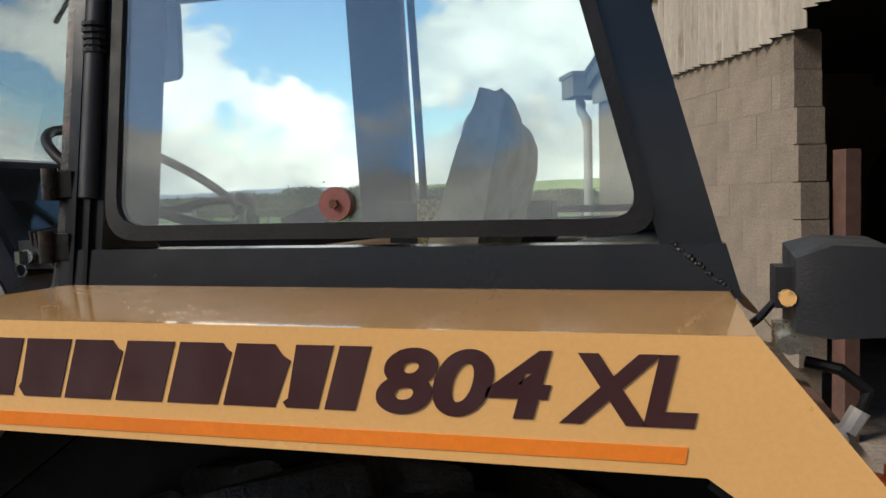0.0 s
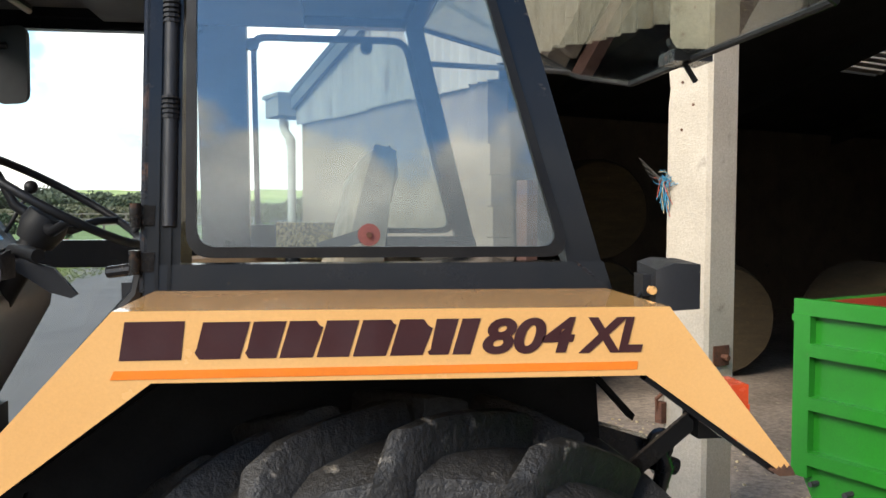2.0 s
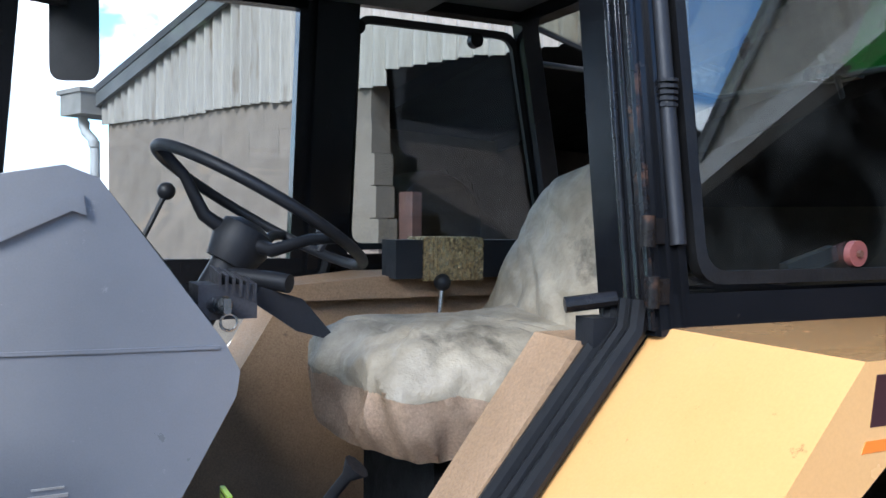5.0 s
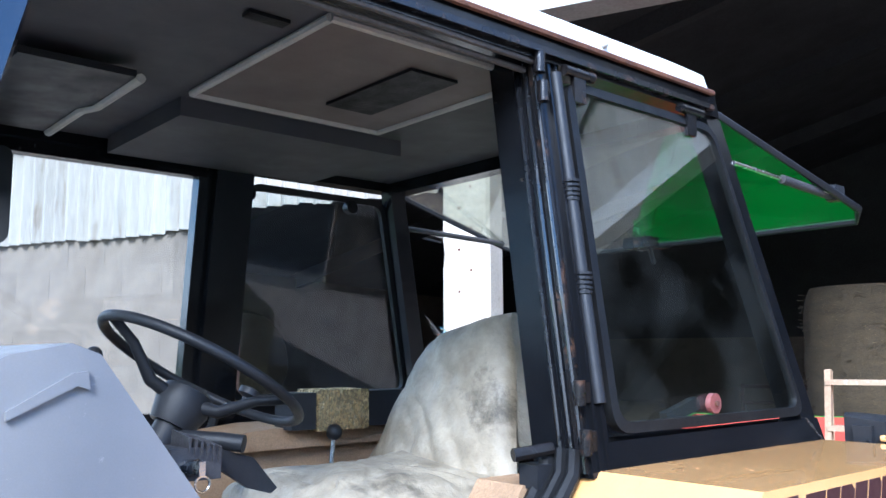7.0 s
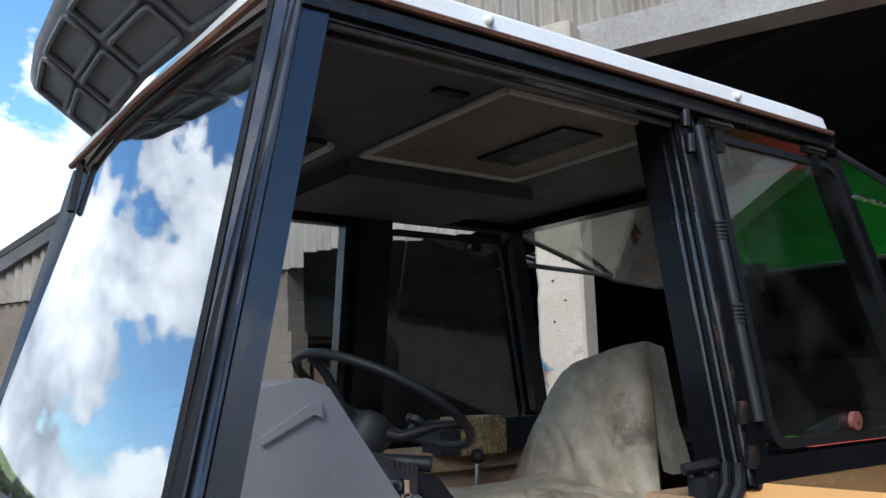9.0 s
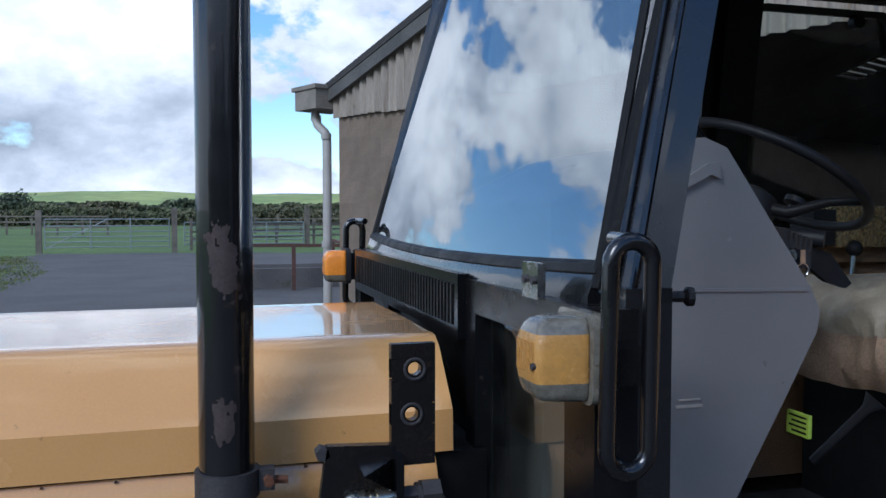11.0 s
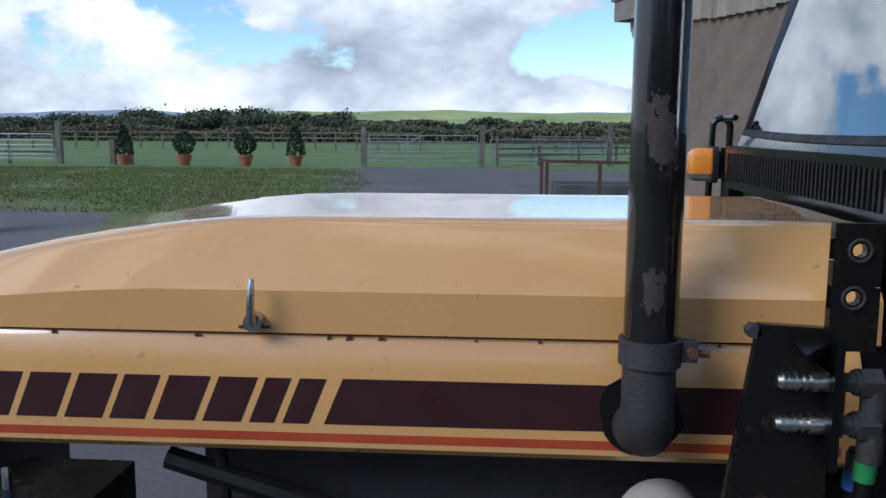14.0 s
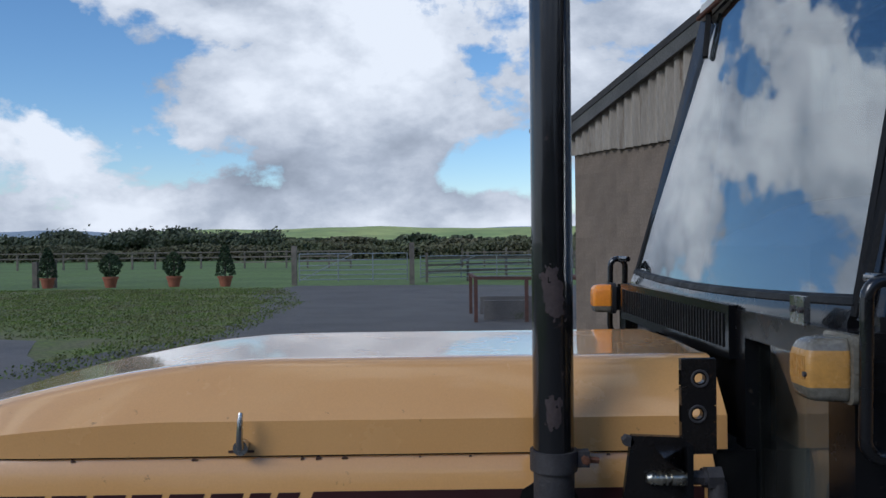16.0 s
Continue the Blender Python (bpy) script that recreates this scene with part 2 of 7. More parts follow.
TAPE = surf("wrinkled_gold_tape", (0.62, 0.47, 0.24), (0.42, 0.30, 0.14), 40, 0.28, 0.7, 0.8, 70, 0.4)
GLASS = glass_mat("window_glass", (0.86, 0.92, 0.91), 0.008, 0.105)
GLASS_CLEAR = glass_mat("clear_door_glass", (0.93, 0.96, 0.96), 0.006, 0.045)
GLASS_FRONT = glass_mat("windscreen_glass", (0.72, 0.80, 0.82), 0.008, 0.36)
GLASS_FAR = glass_mat("far_window_glass", (0.88, 0.92, 0.91), 0.012, 0.05)
GLASS_DIRTY = glass_mat("dusty_glass", (0.72, 0.75, 0.70), 0.02)

# ---- mesh helpers ----


def part(name, bm, material, parent=None, label="", smooth=False):
    me = bpy.data.meshes.new(name)
    bmesh.ops.recalc_face_normals(bm, faces=bm.faces[:])
    bm.to_mesh(me)
    bm.free()
    me.materials.append(material)
    if smooth:
        for p in me.polygons:
            p.use_smooth = True
        me.set_sharp_from_angle(angle=radians(38))
    ob = new(name, me)
    if parent is not None:
        ob.parent = parent
        if parent.parent is None:
            ob.matrix_parent_inverse = parent.matrix_basis.inverted()
    if label:
        ob["label"] = label
    return ob


def thing(name, x, y, z, label, category, group="", kind=""):
    e = new(name)
    e.matrix_basis = Matrix.Translation((x, y, z))
    e.empty_display_size = 0.1
    return tagged(e, label, category, group, kind)


def bevel(bm, off, seg=2, ang=25):
    es = [e for e in bm.edges if len(e.link_faces) == 2 and e.calc_face_angle(0) > radians(ang)]
    bmesh.ops.bevel(bm, geom=es, offset=off, segments=seg, profile=0.6, affect="EDGES", clamp_overlap=True)
    return bm


def box(x0, x1, y0, y1, z0, z1, bm=None, m=None):
    bm = bm or bmesh.new()
    vs = [bm.verts.new((x, y, z)) for x in (x0, x1) for y in (y0, y1) for z in (z0, z1)]
    for f in ((0, 1, 3, 2), (4, 6, 7, 5), (0, 4, 5, 1), (2, 3, 7, 6), (0, 2, 6, 4), (1, 5, 7, 3)):
        bm.faces.new([vs[i] for i in f])
    if m is not None:
        bmesh.ops.transform(bm, matrix=m, verts=vs)
    return bm


def loft(loops, bm=None, close=True, caps=True):
    """Skin from ring to ring (all rings have the same count)."""
    bm = bm or bmesh.new()
    rings = [[bm.verts.new(p) for p in lp] for lp in loops]
    n = len(rings[0])
    for a, b in zip(rings, rings[1:]):
        for i in range(n if close else n - 1):
            bm.faces.new((a[i], a[(i + 1) % n], b[(i + 1) % n], b[i]))
    if caps and close:
        bm.faces.new(rings[0][::-1])
        bm.faces.new(rings[-1])
    return bm


def prism_y(pts, y0, y1, bm=None):
    return loft([[(x, y0, z) for x, z in pts], [(x, y1, z) for x, z in pts]], bm)


def tube(path, r, n=10, bm=None, closed=False):
    """A round bar along a path; r may be one radius or one a point."""
    bm = bm or bmesh.new()
    P = [Vector(p) for p in path]
    k = len(P)
    rs = r if isinstance(r, (list, tuple)) else [r] * k
    loops, ref = [], None
    for i, p in enumerate(P):
        if closed:
            d = (P[(i + 1) % k] - P[i - 1]).normalized()
        else:
            d = (P[min(i + 1, k - 1)] - P[max(i - 1, 0)]).normalized()
        if ref is None:
            ref = d.orthogonal().normalized()
        ref = (ref - d * ref.dot(d))
        ref = ref.normalized() if ref.length > 1e-6 else d.orthogonal().normalized()
        s = d.cross(ref)
        loops.append([p + (ref * math.cos(a) + s * math.sin(a)) * rs[i] for a in (2 * math.pi * j / n for j in range(n))])
    if closed:
        loops.append(loops[0])
        b2 = loft(loops, bm, True, False)
        bmesh.ops.remove_doubles(b2, verts=b2.verts[:], dist=1e-5)
        return b2
    return loft(loops, bm)


def bar(p0, p1, w, h, bm=None, up=(0, 0, 1)):
    """A square bar from p0 to p1, w wide and h deep."""
    p0, p1 = Vector(p0), Vector(p1)
    d = (p1 - p0).normalized()
    s = d.cross(Vector(up)).normalized()
    u = s.cross(d).normalized()
    ring = [s * a * w / 2 + u * b * h / 2 for a, b in ((-1, -1), (1, -1), (1, 1), (-1, 1))]
    return loft([[p0 + r for r in ring], [p1 + r for r in ring]], bm)


def slab(corners, thick, bm=None):
    """A flat plate through the corners, given its thickness along its normal."""
    c = [Vector(p) for p in corners]
    n = (c[1] - c[0]).cross(c[2] - c[0]).normalized() * thick / 2
    return loft([[p - n for p in c], [p + n for p in c]], bm)


def arc(cx, cz, r, a0, a1, n):
    return [(cx + r * math.cos(radians(a0 + (a1 - a0) * i / n)), cz + r * math.sin(radians(a0 + (a1 - a0) * i / n))) for i in range(n + 1)]


def round_rect(pts, r, n=4):
    """A polygon (u, v) with its corners rounded."""
    out, k = [], len(pts)
    for i in range(k):
        a, b, c = Vector(pts[i - 1]), Vector(pts[i]), Vector(pts[(i + 1) % k])
        u, w = (a - b).normalized(), (c - b).normalized()
        p, q = b + u * r, b + w * r
        for j in range(n + 1):
            s = j / n
            out.append(tuple(p * (1 - s) ** 2 + b * 2 * s * (1 - s) + q * s ** 2))
    return out


def words(body, x, y, z, height, width, shear=0.22, fat=0.036):
    """Lettering on the left side of the machine (facing -y), as a thin mesh; lower-left corner at x, z."""
    cu = bpy.data.curves.new("lettering", "FONT")
    cu.body, cu.extrude, cu.offset, cu.shear = body, 0.002, fat, shear
    tmp = bpy.data.objects.new("lettering", cu)
    scene.collection.objects.link(tmp)
    dg = bpy.context.evaluated_depsgraph_get()
    me = bpy.data.meshes.new_from_object(tmp.evaluated_get(dg))
    bpy.data.objects.remove(tmp)
    bpy.data.curves.remove(cu)
    xs, ys = [v.co.x for v in me.vertices], [v.co.y for v in me.vertices]
    sx, sy = width / (max(xs) - min(xs)), height / (max(ys) - min(ys))
    x0, y0 = min(xs), min(ys)
    for v in me.vertices:
        v.co = (x + (v.co.x - x0) * sx, y - v.co.z * 0.4, z + (v.co.y - y0) * sy)
    return me

# ---- the tractor ----
tractor = thing("tractor", -1.0, 0.0, 0.0, "old yellow farm tractor with black open cab and white roof", "tractor")


def side_y(z):
    """The cab leans in: its left side at height z."""
    return -(0.757 - 0.137 * (z - 1.70))


def mirrored(ob, name=None):
    """The same part for the machine's other side."""
    me = ob.data.copy()
    me.transform(Matrix.Diagonal((1, -1, 1, 1)))
    me.flip_normals()
    o = new(name or ob.name.split(".")[0], me)
    o.parent = ob.parent
    o.matrix_parent_inverse = ob.matrix_parent_inverse.copy()
    return o


# wings over the rear wheels
def wing():
    top = [(-0.934, 1.268), (-0.582, 1.659), (0.263, 1.656), (0.480, 1.385)]
    low = [(-0.934, 1.255), (-0.530, 1.557), (0.228, 1.551), (0.462, 1.385)]
    yo, yi = -1.072, -0.735
    bm = bmesh.new()
    o_top = [bm.verts.new((x, yo, z)) for x, z in top]
    o_low = [bm.verts.new((x, yo, z)) for x, z in low]
    i_top = [bm.verts.new((x, yi, z)) for x, z in top]
    for i in range(3):
        bm.faces.new((o_low[i], o_low[i + 1], o_top[i + 1], o_top[i]))
        bm.faces.new((o_top[i], o_top[i + 1], i_top[i + 1], i_top[i]))
    es = [e for e in bm.edges if len(e.link_faces) == 2 and e.calc_face_angle(0) > radians(20)]
    bmesh.ops.bevel(bm, geom=es, offset=0.013, segments=4, profile=0.5, affect="EDGES", clamp_overlap=True)
    bmesh.ops.recalc_face_normals(bm, faces=bm.faces[:])
    bmesh.ops.solidify(bm, geom=bm.faces[:], thickness=-0.004)
    w = part("rear_wing", bm, YELLOW, tractor, "yellow steel wing with maroon lettering band", True)
    return w


left_wing = wing()
right_wing = mirrored(left_wing)
FACE = -1.0768


def decal(name, quads, y, mat_, parent, th=0.0016):
    bm = bmesh.new()
    for q in quads:
        loft([[(x, y, z) for x, z in q], [(x, y + th, z) for x, z in q]], bm)
    return part(name, bm, mat_, parent)


decal("stripe", [[(-0.588, 1.563), (0.212, 1.561), (0.214, 1.574), (-0.582, 1.576)]], FACE, ORANGE, left_wing)
decal("decal_block", [[(-0.575, 1.591), (-0.487, 1.591), (-0.481, 1.648), (-0.566, 1.648)]], FACE, MAROON, left_wing)


def slanted(x0, x1, z0, z1, lean, bite=0.0):
    """One upright lettering bar, leaning forward, with a chipped corner where bite is given."""
    q = [(x0, z0), (x1, z0), (x1 + lean, z1), (x0 + lean, z1)]
    if bite > 0:
        q = [(x0, z0), (x1, z0), (x1 + lean, z1 - bite), (x1 + lean - bite * 0.5, z1 - bite * 0.7), (x1 + lean - bite, z1), (x0 + lean, z1)]
    if bite < 0:
        q = [(x0 - bite * 0.6, z0), (x1, z0), (x1 + lean, z1), (x0 + lean, z1), (x0 + lean * 0.4, z0 - bite), (x0 - bite * 0.2, z0 - bite * 0.6)]
    return q


# the maker's word as eight plain slanted blocks
WORD = [(x - 0.019, w, b) for x, w, b in [(-0.452, 0.074, -0.016), (-0.379, 0.054, -0.014), (-0.326, 0.055, 0.010), (-0.271, 0.054, 0), (-0.217, 0.056, 0.008), (-0.161, 0.056, 0.014), (-0.105, 0.040, -0.008), (-0.065, 0.034, 0)]]
for x, w, bite in WORD:
    decal("letter_block", [slanted(x, x + w - 0.006, 1.591, 1.646, 0.016, bite)], FACE, MAROON, left_wing)


def sign(body, x, y, z, h, w, mat_, parent):
    me = words(body, x, y, z, h, w)
    me.materials.append(mat_)
    ob = new("lettering", me)
    ob.parent = parent
    return ob


sign("804", -0.037, -1.0764, 1.590, 0.056, 0.148, MAROON, left_wing)
sign("XL", 0.116, -1.0764, 1.589, 0.056, 0.105, MAROON, left_wing)
# bare chipped tip
bm = bmesh.new()
pts = [(0.4840, 1.3800), (0.4805, 1.390), (0.4745, 1.397), (0.4700, 1.392), (0.4650, 1.399), (0.4600, 1.392), (0.4560, 1.396), (0.4510, 1.3895), (0.4470, 1.392), (0.4420, 1.3885), (0.4570, 1.3795)]
loft([[(x, -1.0785, z) for x, z in pts], [(x, -0.99, z) for x, z in pts]], bm)
part("chipped_tip", bm, YELLOW_EDGE, left_wing, "bare rusty tip of the wing")
# folded lip below the rear edge
part("wing_lip", prism_y([(0.232, 1.549), (0.458, 1.386), (0.452, 1.380), (0.228, 1.541)], -1.068, -1.045), BLACK, left_wing)
# dark inner mudguard behind the wheel
bm = bmesh.new()
prof = [(-0.86, 1.15), (-0.84, 1.30), (-0.52, 1.53), (0.22, 1.53), (0.34, 1.40)]
prof2 = [(x * 0.985, z - 0.012) for x, z in prof]
loft([[(x, -0.735, z) for x, z in prof + prof2[::-1]], [(x, -0.70, z) for x, z in prof + prof2[::-1]]], bm)
loft([[(-1.06, -0.720, 0.95), (-0.90, -0.720, 1.26), (-0.575, -0.720, 1.645), (0.25, -0.720, 1.645), (0.30, -0.720, 0.95)], [(-1.06, -0.705, 0.95), (-0.90, -0.705, 1.26), (-0.575, -0.705, 1.645), (0.25, -0.705, 1.645), (0.30, -0.705, 0.95)]], bm)
guard = part("inner_mudguard", bm, RUBBER, tractor)
mirrored(guard)


# rear wheels
def ag_wheel(cx, cy, r, w, lugs, name, flip=1):
    """Tractor wheel: rounded carcass, two rows of slanting lugs, dished rim."""
    hub = new(name)
    hub.parent = tractor
    hub.matrix_parent_inverse = tractor.matrix_basis.inverted()
    bm = bmesh.new()
    prof = [(-w * 0.40, r * 0.56), (-w * 0.50, r * 0.66), (-w * 0.52, r * 0.80), (-w * 0.47, r * 0.88), (-w * 0.36, r * 0.912), (0, r * 0.925), (w * 0.36, r * 0.912), (w * 0.47, r * 0.88), (w * 0.52, r * 0.80), (w * 0.50, r * 0.66), (w * 0.40, r * 0.56)]
    n = 56
    loft([[(cx + q * math.cos(a), cy + p, r + q * math.sin(a)) for p, q in prof] for a in (2 * math.pi * i / n for i in range(n + 1))], bm, False)
    bmesh.ops.remove_doubles(bm, verts=bm.verts[:], dist=1e-5)
    carcass = part("tyre", bm, TYRE, hub, "worn dusty tractor tyre with deep lugs", True)
    rng = random.Random(5)
    for side in (-1, 1):
        for k in range(lugs):
            a0 = 2 * math.pi * (k + (0.5 if side > 0 else 0.0)) / lugs
            rows = []
            for s in range(6):
                t = s / 5
                y = side * (0.015 + t * w * 0.50)
                q = r * (1.0 if t < 0.75 else 1.0 - (t - 0.75) * 0.34)
                base = r * (0.905 if t < 0.75 else 0.905 - (t - 0.75) * 0.30)
                ang = a0 - (1 - t) ** 1.25 * 0.36 * flip
                hw = (0.036 + 0.018 * (1 - t)) * (1 + rng.uniform(-0.08, 0.08))
                q += rng.uniform(-0.004, 0.003)
                ring = []
                for da, rad in ((-hw * 1.35, base), (-hw * 0.8, q - 0.006), (-hw * 0.5, q), (hw * 0.5, q), (hw * 0.8, q - 0.006), (hw * 1.35, base)):
                    ring.append((cx + rad * math.cos(ang + da), cy + y, r + rad * math.sin(ang + da)))
                rows.append(ring)
            part("lug", loft(rows), TYRE, carcass, "", True)
    bm = bmesh.new()
    prof = [(-w * 0.44, r * 0.60), (-w * 0.46, r * 0.57), (-w * 0.30, r * 0.54), (-w * 0.10, r * 0.50), (-w * 0.05, r * 0.20), (-w * 0.12, r * 0.17), (-w * 0.12, 0.01), (w * 0.1, 0.01), (w * 0.1, r * 0.5), (w * 0.44, r * 0.60)]
    loft([[(cx + q * math.cos(a), cy + p, r + q * math.sin(a)) for p, q in prof] for a in (2 * math.pi * i / 40 for i in range(41))], bm, False)
    bmesh.ops.remove_doubles(bm, verts=bm.verts[:], dist=1e-5)
    part("rim", bm, WHITE, hub, "pale painted steel rim", True)
    return hub


ag_wheel(-0.13, -0.835, 0.735, 0.40, 19, "rear_wheel")
ag_wheel(-0.13, 0.835, 0.735, 0.40, 19, "rear_wheel")
ag_wheel(-2.72, -0.72, 0.40, 0.22, 18, "front_wheel")
ag_wheel(-2.72, 0.72, 0.40, 0.22, 18, "front_wheel")
part("axle", tube([(-0.13, -0.72, 0.735), (-0.13, 0.72, 0.735)], 0.11, 16), IRON, tractor, "", True)
part("front_axle", bar((-2.72, -0.66, 0.42), (-2.72, 0.66, 0.42), 0.12, 0.12), IRON, tractor)
part("gearbox", bevel(box(-1.7, 0.22, -0.24, 0.24, 0.50, 1.0), 0.03), IRON, tractor)
part("engine", bevel(box(-2.95, -1.7, -0.22, 0.22, 0.50, 1.22), 0.04), IRON, tractor, "dark oily engine block")

# ---- cab shell ----


def hexa(lo, hi):
    """A pillar from four bottom corners to four top corners."""
    return loft([lo, hi])


def pillar(x0, x1, z0, X0, X1, z1, depth=0.055):
    a, b = side_y(z0), side_y(z1)
    return hexa([(x0, a, z0), (x1, a, z0), (x1, a + depth, z0), (x0, a + depth, z0)], [(X0, b, z1), (X1, b, z1), (X1, b + depth, z1), (X0, b + depth, z1)])


def both(ob):
    mirrored(ob)
    return ob


bp = part("centre_pillar", bevel(pillar(-0.606, -0.540, 1.652, -0.604, -0.540, 2.47, 0.13), 0.012, 3), BLACK, tractor, "", True)
inner_post = part("centre_pillar", bevel(pillar(-0.668, -0.545, 1.652, -0.668, -0.545, 2.47, 0.07), 0.008, 3), BLACK, tractor, "", True)
inner_post.data.transform(Matrix.Diagonal((1, -1, 1, 1)))
inner_post.data.flip_normals()
for dy in (0.006, 0.030, 0.056):
    part("pillar_channel", tube([(-0.608, side_y(1.66) + dy, 1.66), (-0.606, side_y(2.45) + dy, 2.45)], 0.006, 8), GLOSS, bp, "", True)
part("pillar_channel", pillar(-0.612, -0.600, 1.66, -0.610, -0.600, 2.46, 0.02), BLACK_RUST, bp)
part("pillar_channel", pillar(-0.585, -0.578, 1.66, -0.582, -0.575, 2.45, -0.008), BLACK, bp)
part("pillar_channel", pillar(-0.562, -0.556, 1.66, -0.560, -0.554, 2.45, -0.008), BLACK, bp)
both(part("rear_pillar", bevel(pillar(0.206, 0.274, 1.655, -0.012, 0.050, 2.47), 0.012, 3), BLACK, tractor, "", True))
both(part("waist_rail", bevel(hexa([(-0.602, side_y(1.652) - 0.006, 1.652), (0.279, side_y(1.652) - 0.006, 1.652), (0.279, side_y(1.652) + 0.05, 1.652), (-0.602, side_y(1.652) + 0.05, 1.652)],
                                   [(-0.602, side_y(1.712) - 0.004, 1.710), (0.262, side_y(1.712) - 0.004, 1.712), (0.262, side_y(1.712) + 0.05, 1.712), (-0.602, side_y(1.712) + 0.05, 1.710)]), 0.006), BLACK, tractor, "", True))
both(part("roof_rail", bevel(hexa([(-1.53, -0.665, 2.44), (0.04, -0.665, 2.44), (0.04, -0.60, 2.44), (-1.53, -0.60, 2.44)], [(-1.53, -0.668, 2.495), (0.02, -0.668, 2.495), (0.02, -0.60, 2.495), (-1.53, -0.60, 2.495)]), 0.006), BLACK, tractor, "", True))
both(part("drip_rail", bevel(bar((-1.54, -0.672, 2.455), (0.0, -0.672, 2.455), 0.016, 0.012), 0.003), BLACK_RUST, tractor))
DUSTY_SEAL = surf("dusty_rubber_seal", (0.105, 0.088, 0.074), (0.07, 0.06, 0.052), 9, 0.7, 0, 0.2, 120, 0.3)
for yy_, zz_ in ((-0.655, 2.436), (-0.632, 2.424)):
    both(part("door_seal", tube([(-1.485, yy_, zz_), (-1.0, yy_ - 0.003, zz_ + 0.002), (-0.615, yy_, zz_)], 0.0065, 8), DUSTY_SEAL, tractor, "dusty door seal", True))
# front pillars: from the scuttle to the roof, and the post below
fp = part("front_pillar", bevel(hexa([(-1.758, -0.720, 1.655), (-1.735, -0.772, 1.655), (-1.692, -0.776, 1.655), (-1.675, -0.700, 1.655), (-1.730, -0.680, 1.655)], [(-1.562, -0.632, 2.48), (-1.528, -0.668, 2.48), (-1.484, -0.670, 2.48), (-1.472, -0.610, 2.48), (-1.530, -0.600, 2.48)]), 0.010, 3), PILLAR, tractor, "", True)
mirrored(fp)
part("pillar_channel", tube([(-1.738, -0.768, 1.66), (-1.533, -0.664, 2.47)], 0.005, 8), GLOSS, fp, "", True)
part("pillar_channel", tube([(-1.760, -0.716, 1.66), (-1.566, -0.628, 2.47)], 0.007, 8), RUBBER, fp, "", True)
part("pillar_channel", tube([(-1.750, -0.744, 1.66), (-1.548, -0.648, 2.47)], 0.004, 8), GLOSS, fp, "", True)
both(part("door_post", bevel(box(-1.752, -1.690, -0.778, -0.700, 0.95, 1.665), 0.012, 3), PILLAR, tractor, "", True))
part("pillar_hole", tube([(-1.508, -0.6735, 2.425), (-1.508, -0.61, 2.425)], 0.015, 14), RUBBER, fp)
part("pillar_stud", tube([(-1.695, -0.735, 1.650), (-1.655, -0.745, 1.650), (-1.651, -0.746, 1.650), (-1.643, -0.748, 1.650)], [0.007, 0.007, 0.012, 0.012], 10), BLACK_RUST, fp)
part("front_rail", bevel(box(-1.52, -1.455, -0.62, 0.62, 2.43, 2.495), 0.008), BLACK, tractor, "", True)
part("rear_rail", bevel(box(-0.01, 0.05, -0.61, 0.61, 2.43, 2.49), 0.008), BLACK, tractor, "", True)
# door sill along the wing's front leg, in three seals
for k, (dy, r_) in enumerate(((0.0, 0.014), (0.03, 0.012), (0.062, 0.016))):
    both(part("door_seal", tube([(-0.612, -0.735 + dy, 1.70), (-0.622, -0.738 + dy, 1.655), (-0.955, -0.745 + dy, 1.275), (-1.115, -0.745 + dy, 1.06), (-1.17, -0.74 + dy, 1.0)], r_, 8), RUBBER, tractor, "", True))
both(part("cab_floor_side", prism_y([(-1.52, 0.92), (-1.10, 0.92), (-0.60, 1.62), (-0.60, 0.92), (-0.60, 0.86), (-1.52, 0.86)][:2] + [(-1.08, 0.86), (-1.52, 0.86)], -0.75, -0.70), BLACK, tractor))
part("cab_floor", bevel(box(-1.55, 0.2, -0.69, 0.69, 0.90, 0.94), 0.01), RUBBER, tractor, "dark rubber-matted cab floor")
# tan trim inside
part("wheel_arch_trim", bevel(loft([[(-1.14, y, 1.0) for y in (-0.66, -0.56)] + [(-1.14, -0.56, 0.95), (-1.14, -0.66, 0.95)],
                              [(-0.96, y, 1.27) for y in (-0.66, -0.56)] + [(-0.88, -0.56, 1.0), (-0.88, -0.66, 1.0)],
                              [(-0.665, y, 1.635) for y in (-0.66, -0.54)] + [(-0.60, -0.54, 1.0), (-0.60, -0.66, 1.0)],
                              [(0.20, y, 1.635) for y in (-0.70, -0.58)] + [(0.20, -0.58, 1.0), (0.20, -0.70, 1.0)]]), 0.028, 4), BROWN, tractor, "tan grained vinyl trim over the wheel arch", True)
part("wheel_arch_trim", bevel(loft([[(-1.12, 0.70, 0.95), (-1.12, 0.54, 0.95), (-1.12, 0.54, 1.02), (-1.12, 0.70, 1.02)],
                                    [(-0.98, 0.70, 0.95), (-0.98, 0.50, 0.95), (-0.98, 0.50, 1.30), (-0.98, 0.70, 1.30)],
                                    [(-0.80, 0.70, 0.95), (-0.80, 0.48, 0.95), (-0.80, 0.48, 1.60), (-0.80, 0.70, 1.62)],
                                    [(0.20, 0.70, 0.95), (0.20, 0.48, 0.95), (0.20, 0.48, 1.62), (0.20, 0.70, 1.64)]]), 0.02, 3), BROWN, tractor, "tan grained vinyl trim over the wheel arch", True)
part("rear_bulkhead", bevel(box(0.20, 0.24, -0.70, 0.70, 0.95, 1.66), 0.01), BLACK, tractor)
part("rear_shelf", bevel(box(0.0, 0.24, -0.70, 0.70, 1.60, 1.665), 0.01), BLACK, tractor)

